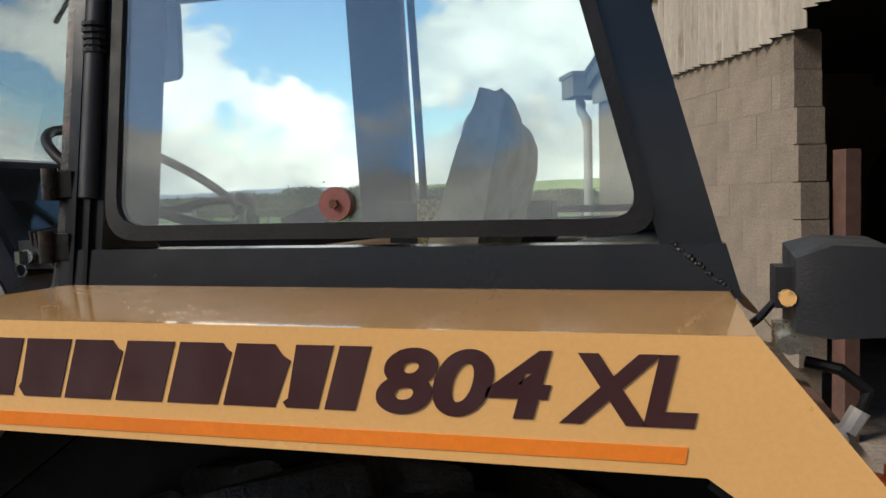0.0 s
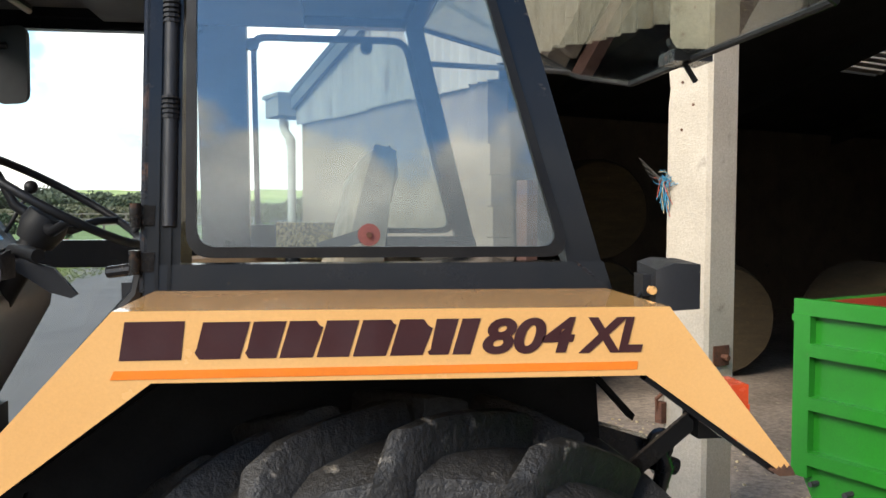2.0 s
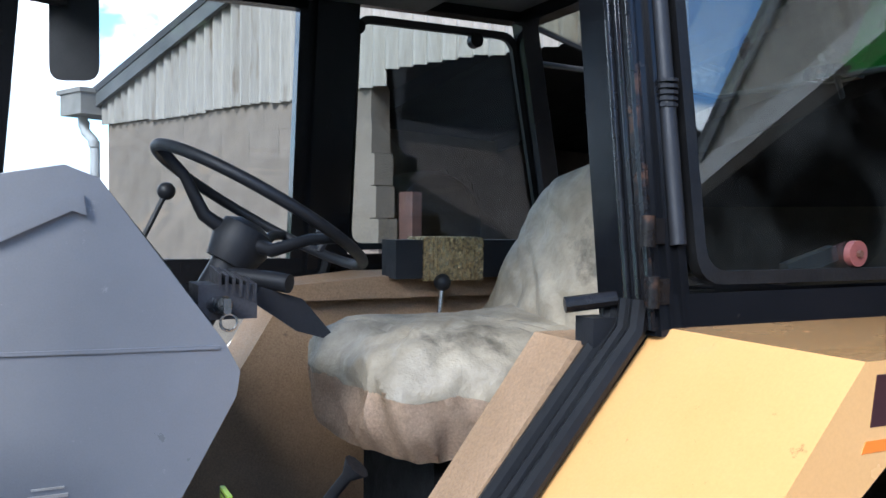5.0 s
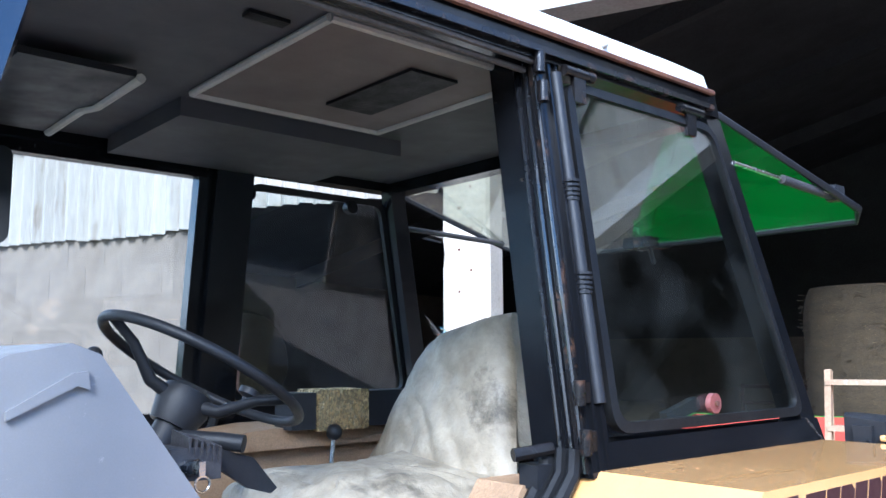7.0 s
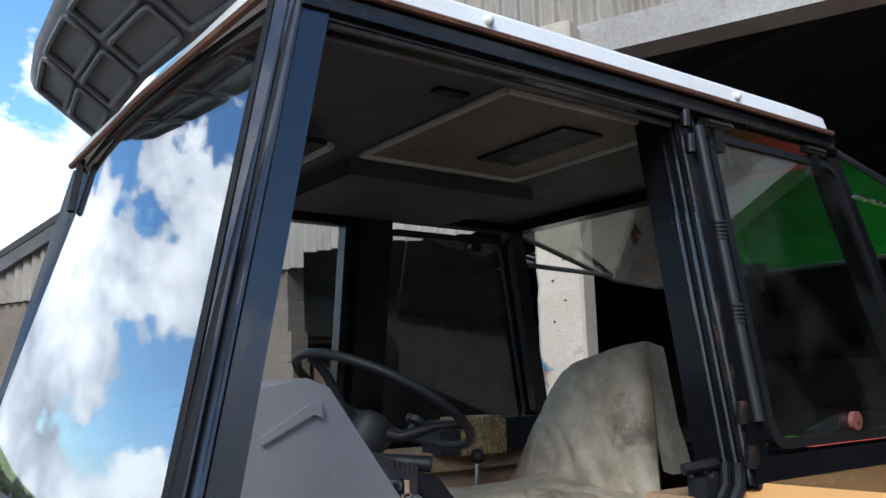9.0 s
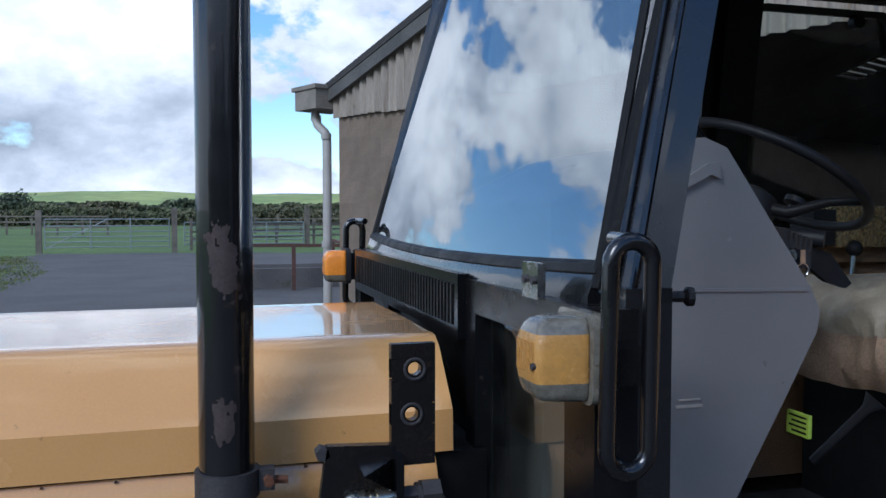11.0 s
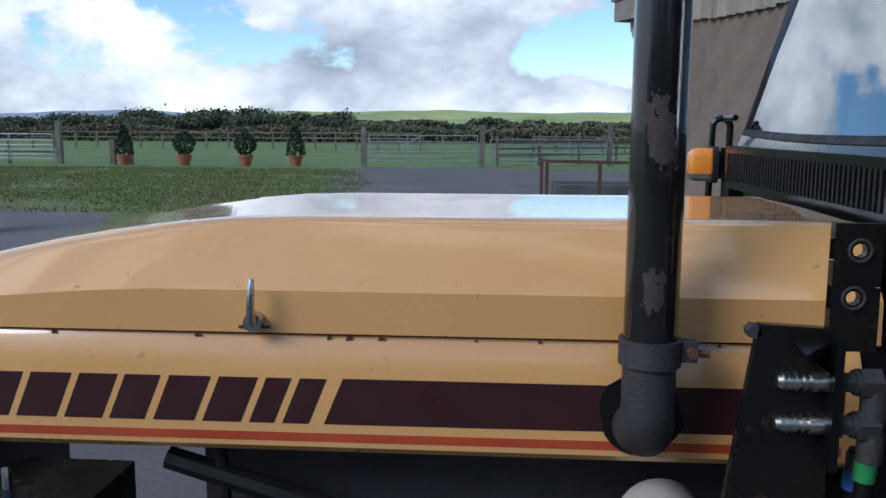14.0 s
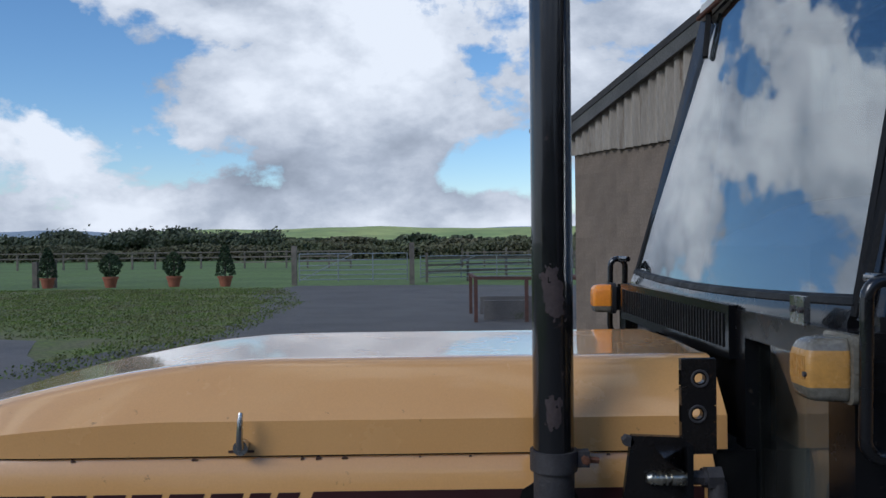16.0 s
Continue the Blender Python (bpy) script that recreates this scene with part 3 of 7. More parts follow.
# roof
bm = bmesh.new()
loops = []
for z, gx0, gx1, gy in ((2.492, -1.56, 0.012, 0.678), (2.530, -1.56, 0.0, 0.672), (2.560, -1.52, -0.06, 0.63), (2.600, -1.40, -0.22, 0.50), (2.605, -1.3, -0.30, 0.42)):
    loops.append([(x, y, z) for x, y in round_rect([(gx0, -gy), (gx1, -gy), (gx1, gy), (gx0, gy)], 0.05, 4)])
loft(loops, bm)
roof = part("roof", bm, WHITE, tractor, "white painted steel cab roof with rust at its edge", True)
part("roof_hatch", bevel(loft([[(-1.0, -0.42, 2.60), (-0.22, -0.42, 2.60), (-0.22, 0.42, 2.60), (-1.0, 0.42, 2.60)], [(-0.98, -0.40, 2.640), (-0.25, -0.40, 2.640), (-0.25, 0.40, 2.640), (-0.98, 0.40, 2.640)]]), 0.01), WHITE, roof)
part("roof_edge", tube([(-1.56, -0.676, 2.492), (0.0, -0.676, 2.492)], 0.007, 6), RUSTY, roof, "rusty drip edge")
part("roof_edge", tube([(-1.565, -0.64, 2.492), (-1.575, 0.0, 2.496), (-1.565, 0.64, 2.492)], 0.009, 6), RUSTY, roof, "rusty drip edge")
for x in (-1.17, -0.42):
    bm = bmesh.new()
    bmesh.ops.create_icosphere(bm, subdivisions=2, radius=0.011, matrix=Matrix.Translation((x, -0.678, 2.514)))
    part("bolt", bm, WHITE, roof, "", True)
# headliner: tray with a sunk hatch in a pale frame
part("headliner", bevel(box(-1.45, 0.0, -0.60, 0.60, 2.470, 2.490), 0.008), HEADLINER, roof)
part("hatch_board", box(-0.99, -0.485, -0.52, 0.03, 2.462, 2.468), HATCH, roof)
bm = bmesh.new()
for a, b in (((-1.0, -0.53), (-1.0, 0.04)), ((-0.475, -0.53), (-0.475, 0.04)), ((-1.0, 0.04), (-0.475, 0.04)), ((-1.0, -0.53), (-0.475, -0.53))):
    tube([(*a, 2.462), (*b, 2.462)], 0.009, 8, bm)
part("hatch_frame", bm, TRIM, roof, "pale rubber frame of the roof hatch", True)
part("air_vent", bevel(box(-0.73, -0.60, -0.42, -0.10, 2.454, 2.461), 0.003), RUBBER, roof)
part("headliner_pad", bevel(box(-1.00, -0.35, 0.10, 0.58, 2.425, 2.47), 0.03, 4), HEADLINER, roof, "", True)
part("sun_visor", bevel(box(-1.40, -1.18, -0.10, 0.45, 2.425, 2.440), 0.006), PLASTIC, roof)
part("visor_edge", tube([(-1.17, -0.10, 2.425), (-1.17, 0.16, 2.425), (-1.19, 0.20, 2.423), (-1.19, 0.45, 2.423)], 0.010, 8), TRIM, roof, "", True)
part("aerial_slot", box(-1.12, -1.04, -0.46, -0.43, 2.462, 2.469), RUBBER, roof)
# moulded lamp visor along the roof's front
bm = bmesh.new()
visor_prof = [(-1.600, 2.445), (-1.575, 2.56), (-1.62, 2.60), (-1.76, 2.61), (-1.785, 2.595), (-1.775, 2.570)]
loft([[(x + abs(y) ** 2 * 0.18, y, z) for x, z in visor_prof] for y in (-0.56, -0.5, -0.3, 0.0, 0.3, 0.5, 0.56)], bm)
vis = part("front_visor", bevel(bm, 0.012), GREYPLASTIC, roof, "black moulded plastic lamp visor", True)
for y0 in (-0.52, -0.26, 0.0, 0.26):
    for s0, s1 in ((0.08, 0.46), (0.54, 0.92)):
        ring = []
        for v, w in round_rect([(y0 + 0.02, s0), (y0 + 0.24, s0), (y0 + 0.24, s1), (y0 + 0.02, s1)], 0.03, 3):
            ring.append((-1.600 - 0.175 * w + abs(v) ** 2 * 0.18 - 0.004, v, 2.445 + 0.125 * w - 0.004))
        part("pocket_rim", tube(ring, 0.007, 6, None, True), GREYPLASTIC, vis, "", True)
part("visor_bolt", tube([(-1.62, -0.545, 2.60), (-1.62, -0.585, 2.60)], 0.016, 12), RUBBER, vis)
part("visor_flap", bevel(slab([(-1.60, -0.60, 2.575), (-1.30, -0.60, 2.60), (-1.30, -0.2, 2.615), (-1.60, -0.2, 2.60)], 0.012), 0.004), PLASTIC, vis)

for ob in [vis, *vis.children]:
    ob.data.transform(Matrix.Translation((0.035, 0.0, 0.095)))

# side rear window with rubber seal, catch, hinges
def side_window(mirror=False):
    pts = round_rect([(-0.530, 1.722), (0.196, 1.722), (0.005, 2.415), (-0.535, 2.415)], 0.05, 5)
    inner = round_rect([(-0.512, 1.742), (0.172, 1.742), (-0.008, 2.395), (-0.517, 2.395)], 0.04, 5)
    s = 1 if mirror else -1
    yy = lambda z, d=0.0: -s * (side_y(z) - d)
    bm = bmesh.new()
    loft([[(x, yy(z, 0.006), z) for x, z in inner], [(x, yy(z, 0.001), z) for x, z in inner]], bm)
    w = new("side_window")
    w.parent, w.matrix_parent_inverse = tractor, tractor.matrix_basis.inverted()
    g = part("glass", bm, GLASS_FAR if mirror else GLASS, w, "greenish reflecting window glass")
    g.visible_shadow = False
    bm = bmesh.new()
    k = len(pts)
    o1 = [bm.verts.new((x, yy(z, 0.010), z)) for x, z in pts]
    i1 = [bm.verts.new((x, yy(z, 0.012), z)) for x, z in inner]
    o2 = [bm.verts.new((x, yy(z, -0.012), z)) for x, z in pts]
    i2 = [bm.verts.new((x, yy(z, -0.006), z)) for x, z in inner]
    for i in range(k):
        j = (i + 1) % k
        for a, b in ((o1, i1), (i1, i2), (i2, o2), (o2, o1)):
            bm.faces.new((a[i], a[j], b[j], b[i]))
    part("seal", bevel(bm, 0.002), RUBBER, w, "black rubber window seal", True)
    if not mirror:
        zk = 1.765
        part("catch_knob", bevel(tube([(-0.196, yy(zk, 0.006), zk), (-0.196, yy(zk, 0.018), zk)], 0.021, 24), 0.002), REDKNOB, w, "faded red plastic catch knob", True)
        part("catch_bolt", tube([(-0.196, yy(zk, 0.018), zk), (-0.196, yy(zk, 0.024), zk)], 0.006, 6), RUSTY, w)
        part("catch_arm", bevel(bar((-0.196, yy(zk, -0.03), zk), (-0.29, yy(1.73, -0.05), 1.735), 0.02, 0.025), 0.004), PLASTIC, w)
        for xx, zz in ((-0.50, 2.405), (-0.10, 2.405)):
            bm = tube([(xx - 0.045, yy(2.43, 0.018), 2.43), (xx + 0.045, yy(2.43, 0.018), 2.43)], 0.011, 10)
            box(xx - 0.018, xx + 0.018, yy(zz, 0.018), yy(zz, 0.008), zz - 0.035, 2.43, bm)
            part("window_hinge", bevel(bm, 0.002), BLACK_RUST, w, "worn strap hinge", True)
    else:
        for xx in (-0.53, -0.136):
            part("window_clip", bevel(tube([(xx, yy(2.38, 0.01), 2.378), (xx, yy(2.38, -0.02), 2.378)], 0.022, 16), 0.002), RUBBER, w, "", True)
    return w


side_window()
side_window(True)
# rust-worn door hinges and the cord down the pillar
for z in (1.715, 1.80):
    bm = tube([(-0.618, side_y(z) - 0.012, z - 0.022), (-0.618, side_y(z) - 0.012, z + 0.022)], 0.011, 10)
    box(-0.615, -0.585, side_y(z) - 0.01, side_y(z) + 0.004, z - 0.018, z + 0.018, bm)
    part("door_hinge", bevel(bm, 0.002), BLACK_RUST, tractor, "worn rusty door hinge", True)
for z in (2.37, 2.43):
    bm = tube([(-0.612, side_y(z) - 0.014, z - 0.02), (-0.612, side_y(z) - 0.014, z + 0.02)], 0.012, 10)
    part("door_hinge", bevel(bm, 0.002), BLACK_RUST, tractor, "worn rusty door hinge", True)
part("window_cord", tube([(-0.560, side_y(z) - 0.006, z) for z in (1.78, 1.9, 2.1, 2.3, 2.42)], 0.013, 10), PLASTIC, tractor, "grey ribbed cord along the pillar", True)
for zc in (1.98, 2.16):
    bm = bmesh.new()
    for i in range(5):
        tube([(-0.560, side_y(zc) - 0.006, zc + i * 0.009), (-0.560, side_y(zc) - 0.006, zc + i * 0.009 + 0.005)], 0.0155, 10, bm)
    part("cord_rib", bm, PLASTIC, tractor)
# weld bead in the rear corner
rng = random.Random(3)
for i in range(18):
    t = i / 17
    bm = bmesh.new()
    bmesh.ops.create_icosphere(bm, subdivisions=1, radius=0.0022 + rng.random() * 0.0022, matrix=Matrix.Translation((0.205 + 0.062 * t, side_y(1.71 - 0.05 * t) - 0.004, 1.714 - 0.055 * t + rng.uniform(-0.002, 0.002))))
    part("weld_bead", bm, BLACK_RUST, tractor, "", True)

# rear window, swung open on its top edge
rw = new("rear_window")
rw.parent, rw.matrix_parent_inverse = tractor, tractor.matrix_basis.inverted()


def rwp(s, y):
    """A point of the open pane: s from the hinge to the lower edge, y across."""
    return (0.055 + 0.745 * s, y, 2.452 - 0.192 * s)


outline = [(0.0, -0.655), (0.88, -0.705), (1.0, -0.66), (1.0, 0.56), (0.80, 0.68), (0.0, 0.655)]
g = part("glass", slab([rwp(*p) for p in outline], 0.005), GLASS_DIRTY, rw, "dusty glass pane swung up")
g.visible_shadow = False
part("window_frame", tube([rwp(*p) for p in outline], 0.011, 8, None, True), PLASTIC, rw, "dark frame", True)
part("gas_strut", tube([(0.09, -0.67, 2.335), (0.36, -0.67, 2.325)], 0.006, 8), CHROME, rw)
part("gas_strut", tube([(0.33, -0.67, 2.326), (0.62, -0.675, 2.312)], 0.012, 10), IRON, rw, "", True)
part("gas_strut", tube([(0.54, -0.674, 2.318), (0.575, -0.6745, 2.316)], 0.0125, 10), WHITE, rw)
part("gas_strut", tube([(0.09, 0.64, 2.325), (0.60, 0.645, 2.310)], 0.010, 8), IRON, rw)
part("handle", tube([rwp(0.98, 0.08), (0.80, 0.08, 2.235), (0.83, 0.09, 2.20)], 0.009, 8), PLASTIC, rw)
part("latch", bevel(box(0.74, 0.86, 0.04, 0.16, 2.252, 2.288), 0.005), BLACK_RUST, rw)
part("latch_arm", tube([(0.79, 0.10, 2.27), (0.75, 0.10, 2.31), (0.75, 0.105, 2.325)], 0.010, 8), PLASTIC, rw)
part("strut_bracket", bevel(box(0.60, 0.66, -0.69, -0.66, 2.30, 2.345), 0.004), PLASTIC, rw)

# windscreen, bowed a little
def ws(u, v, off=0.0):
    """u across -1..1, v from sill to roof 0..1."""
    y = u * (0.640 - 0.062 * v)
    x = -1.636 + 0.028 * u * u + v * 0.200
    return (x - off, y, 1.682 + 0.735 * v - 0.012 * (1 - u * u))


US = [-1 + 0.2 * i for i in range(11)]
bm = bmesh.new()
loft([[ws(u, 0, 0.004) for u in US] + [ws(u, 0, -0.002) for u in US[::-1]], [ws(u, 0.5, 0.004) for u in US] + [ws(u, 0.5, -0.002) for u in US[::-1]], [ws(u, 1, 0.004) for u in US] + [ws(u, 1, -0.002) for u in US[::-1]]], bm)
wsn = new("windscreen")
wsn.parent, wsn.matrix_parent_inverse = tractor, tractor.matrix_basis.inverted()
g = part("glass", bm, GLASS_FRONT, wsn, "curved windscreen glass", True)
g.visible_shadow = False
part("seal", tube([ws(u, 0) for u in US], 0.014, 8), RUBBER, wsn, "", True)
for u in (-1, 1):
    part("seal", tube([ws(u, v / 4) for v in range(5)], 0.011, 8), RUBBER, wsn, "", True)
part("seal", tube([ws(u, 1) for u in US], 0.012, 8), RUBBER, wsn, "", True)
part("wiper_blade", bar(ws(0.86, 0.99, 0.022), ws(0.72, 0.80, 0.014), 0.014, 0.010), RUBBER, wsn)

# scuttle below the windscreen: ledge, louvred panel, corner lights
part("scuttle_ledge", bevel(loft([[ws(u, 0, 0.012) for u in US] + [ws(u, 0, -0.05) for u in US[::-1]],
                                  [(p[0] - 0.010, p[1], p[2] - 0.026) for p in (ws(u, 0, 0.012) for u in US)] + [(p[0], p[1], p[2] - 0.026) for p in (ws(u, 0, -0.05) for u in US[::-1])],
                                  [(p[0] - 0.010, p[1], p[2] - 0.048) for p in (ws(u, 0, 0.012) for u in US)] + [(p[0], p[1], p[2] - 0.048) for p in (ws(u, 0, -0.05) for u in US[::-1])]]), 0.004), GLOSS, tractor, "black painted ledge, worn at the edges", True)
lv = part("louvre_panel", bevel(box(-1.668, -1.640, -0.275, 0.60, 1.555, 1.655), 0.004), BLACK, tractor, "black louvred air panel")
for i in range(44):
    y = -0.25 + i * 0.019
    if y < 0.58:
        part("slot", box(-1.6705, -1.664, y, y + 0.008, 1.575, 1.638), RUBBER, lv)
both(part("front_corner_panel", bevel(box(-1.655, -1.60, -0.70, -0.275, 1.60, 1.648), 0.008), BLACK_RUST, tractor, "", True))
both(part("front_corner_post", bevel(box(-1.655, -1.60, -0.320, -0.275, 0.98, 1.60), 0.008), BLACK, tractor, "", True))
both(part("front_corner_post", bevel(box(-1.650, -1.60, -0.70, -0.625, 0.98, 1.60), 0.008), BLACK, tractor, "", True))
both(part("front_corner_post", bevel(box(-1.650, -1.60, -0.70, -0.275, 0.94, 1.00), 0.008), BLACK, tractor, "", True))
for s in (-1, 1):
    g = part("lower_glass", box(-1.632, -1.627, min(s * 0.322, s * 0.622), max(s * 0.322, s * 0.622), 1.0, 1.60), GLASS_DIRTY, tractor, "dusty lower corner glass")
    g.visible_shadow = False
part("firewall", bevel(box(-1.64, -1.60, -0.29, 0.29, 0.90, 1.60), 0.006), BLACK, tractor)
part("firewall", bevel(box(-1.60, -1.57, -0.62, 0.62, 1.58, 1.655), 0.006), BLACK, tractor)
bm = box(-1.668, -1.658, -0.588, -0.540, 1.648, 1.690)
clipw = part("clip_plate", bevel(bm, 0.003), CHROME, tractor, "small worn steel plate")
for y in (-0.578, -0.552):
    part("rivet", tube([(-1.672, y, 1.670), (-1.666, y, 1.670)], 0.005, 8), IRON, clipw)


# grab rails and indicators
def grab(s):
    y = s * 0.745
    ya = y + s * 0.014
    path = [(-1.641 + 0.0225 * math.cos(a), ya, 1.699 + 0.0225 * math.sin(a)) for a in (math.pi * k / 10 for k in range(11))]
    path += [(-1.644 + 0.0225 * math.cos(a), ya, 1.518 + 0.0225 * math.sin(a)) for a in (math.pi + math.pi * k / 10 for k in range(11))]
    r = part("grab_rail", tube(path, 0.0088, 14, None, True), GLOSS, tractor, "black tubular grab rail, worn to steel", True)
    part("standoff", tube([(-1.641, ya, 1.497), (-1.641, s * 0.715, 1.497)], 0.008, 10), GLOSS, r, "", True)
    part("standoff", tube([(-1.636, ya, 1.722), (-1.625, s * 0.69, 1.722)], 0.008, 10), GLOSS, r, "", True)
    return r


grab(-1)
grab(1)


def indicator(s):
    e = new("indicator_lamp")
    e.parent, e.matrix_parent_inverse = tractor, tractor.matrix_basis.inverted()
    y0, y1 = (-0.748, -0.672) if s < 0 else (0.672, 0.748)
    am = AMBER_OLD if s < 0 else AMBER
    def lamp_slice(levels):
        rows = []
        for z, d in levels:
            rows.append([(x, y, z) for x, y in round_rect([(-1.676, y0 + d * 0.5), (-1.676, y1 - d * 0.5), (-1.732 + d, y1 - 0.010 - d), (-1.732 + d, y0 + 0.006 + d)], 0.010, 4)])
        return loft(rows)

    part("lens", lamp_slice(((1.583, 0.001), (1.590, 0.0), (1.622, 0.0), (1.631, 0.002))), am, e, "amber ribbed lens, faded" if s < 0 else "bright amber lens", True)
    part("top_lens", lamp_slice(((1.631, 0.002), (1.638, 0.005), (1.643, 0.010), (1.646, 0.018))), CLEARLENS if s < 0 else am, e, "cloudy clear lens" if s < 0 else "", True)
    part("side_lens", lamp_slice(((1.564, 0.012), (1.567, 0.006), (1.573, 0.003), (1.583, 0.001))), CLEARLENS, e, "cloudy clear lens", True)
    part("housing", bevel(loft([[(x, y, z) for y, z in round_rect([(y0 - 0.005, 1.560), (y1 + 0.005, 1.560), (y1 + 0.005, 1.651), (y0 - 0.005, 1.651)], 0.014, 4)] for x in (-1.678, -1.666)]), 0.002), CLEARLENS if s < 0 else PLASTIC, e, "clear lens flange", True)
    part("back_shell", bevel(box(-1.667, -1.650, y0 + 0.008, y1 - 0.008, 1.570, 1.640), 0.006), PLASTIC, e, "", True)
    part("bracket", bar((-1.655, s * 0.70, 1.59), (-1.60, s * 0.70, 1.59), 0.03, 0.04), BLACK_RUST, e)
    if s < 0:
        for i in range(9):
            part("rib", box(-1.7332, -1.7305, y0 + 0.0150 + i * 0.0050, y0 + 0.0175 + i * 0.0050, 1.592, 1.623), am, e)
        part("screw", tube([(-1.735, -0.734, 1.600), (-1.730, -0.734, 1.600)], 0.0035, 8), IRON, e)


indicator(-1)
indicator(1)

# ---- bonnet ----
def bonnet_top(x):
    """How far the bonnet's top has come down towards the nose."""
    d = max(0.0, -2.52 - x)
    return 1.561 - 0.235 * d ** 1.75


def bonnet_ring(x, inset=0.0):
    t = bonnet_top(x)
    k = (t - 1.404) / (1.561 - 1.404)
    c = 1.404 + 0.062 * min(1.0, k * 1.1)
    half = [(-0.342, 1.406), (-0.340, c), (-0.268, t - 0.015), (-0.246, t - 0.002), (-0.226, t), (-0.196, t - 0.0015), (0.0, t + 0.001)]
    ring = half + [(-y, z) for y, z in half[-2::-1]]
    return [(x, y * (1 - 0.10 * max(0.0, -2.9 - x)), z) for y, z in ring]


xs = [-1.695, -1.74, -1.9, -2.2, -2.5, -2.6, -2.7, -2.8, -2.9, -3.0, -3.1, -3.18, -3.24]
bm = loft([bonnet_ring(x) for x in xs], None, True, True)
bonnet = part("bonnet", bevel(bm, 0.006, 2, 14), YELLOW, tractor, "glossy yellow pressed-steel bonnet", True)
# side panel below the shut line
prof = [(-0.334, 1.402), (-0.350, 1.372), (-0.350, 1.243), (-0.338, 1.232), (-0.322, 1.232), (-0.322, 1.402)]
side = part("side_panel", bevel(loft([[(x, y, z) for y, z in prof] for x in (-3.22, -1.72)]), 0.003), YELLOW, bonnet, "yellow side panel with maroon band", True)
prof_r = [(-y, z) for y, z in prof]
part("side_panel", bevel(loft([[(x, y, z) for y, z in prof_r] for x in (-3.22, -1.72)]), 0.003), YELLOW, bonnet, "", True)
part("shut_line", box(-3.2, -1.74, -0.333, -0.30, 1.398, 1.410), RUBBER, bonnet)
crng = random.Random(17)
for k in range(26):
    x, w_, h_ = crng.uniform(-3.1, -1.8), crng.uniform(0.003, 0.012), crng.uniform(0.0015, 0.004)
    z = 1.4100 if k % 2 else 1.4000
    yy = -0.3395 if k % 2 else -0.3372
    part("paint_chip", loft([[(x, yy - 0.0022, z - h_), (x + w_, yy - 0.0022, z - h_ * 0.4), (x + w_ * 0.7, yy - 0.0022, z + h_ * 0.6), (x + w_ * 0.2, yy - 0.0022, z + h_)], [(x, yy, z - h_), (x + w_, yy, z - h_ * 0.4), (x + w_ * 0.7, yy, z + h_ * 0.6), (x + w_ * 0.2, yy, z + h_)]]), YELLOW_EDGE, bonnet)
part("nose_grille", bevel(box(-3.26, -3.20, -0.33, 0.33, 0.70, 1.36), 0.02), BLACK, bonnet, "black nose grille")
part("bonnet_bumper", bevel(box(-1.72, -1.64, -0.33, 0.33, 1.10, 1.40), 0.01), RUBBER, bonnet)
BF = -0.3507
decal("band", [[(-2.452, 1.277), (-1.74, 1.279), (-1.74, 1.344), (-2.424, 1.344)]], BF, MAROON, side)
decal("stripe", [[(-3.2, 1.250), (-1.74, 1.252), (-1.74, 1.2645), (-3.2, 1.2625)]], BF, RED_LINE, side)
decal("band", [[(-3.20, 1.276), (-3.02, 1.276), (-2.99, 1.343), (-3.20, 1.343)]], BF, MAROON, side)
for x, w in ((-2.994, 0.088), (-2.904, 0.070), (-2.832, 0.066), (-2.765, 0.062), (-2.700, 0.070), (-2.628, 0.066), (-2.560, 0.046), (-2.512, 0.048)):
    decal("letter_block", [slanted(x, x + w - 0.010, 1.277, 1.343, 0.027)], BF, MAROON, side)
# bonnet catch
ct = part("bonnet_catch", bevel(tube([(-2.548, -0.342, 1.424), (-2.548, -0.362, 1.424)], 0.013, 16), 0.003), CHROME, bonnet, "chromed swivel bonnet catch", True)
part("catch_handle", tube([(-2.548, -0.366, 1.424), (-2.547, -0.372, 1.445), (-2.546, -0.370, 1.475), (-2.5455, -0.366, 1.486)], [0.007, 0.006, 0.005, 0.004], 8), CHROME, ct, "", True)
part("worn_patch", bevel(box(-2.553 - 0.02, -2.548 + 0.02, -0.3435, -0.340, 1.412, 1.416), 0.001), YELLOW_EDGE, bonnet)

# exhaust stack with clamp and elbow through the side panel
ex = new("exhaust")
ex.parent, ex.matrix_parent_inverse = tractor, tractor.matrix_basis.inverted()
EX = (-2.012, -0.405)
part("pipe", tube([(*EX, 1.40), (*EX, 2.2), (-2.010, -0.405, 3.2)], 0.0345, 28), EXHAUST, ex, "black painted exhaust stack with bare worn patches", True)
SCUFF = surf("bare_brown_scuff", (0.060, 0.040, 0.037), (0.040, 0.027, 0.025), 25, 0.7, 0, 0.3, 140, 0.3)


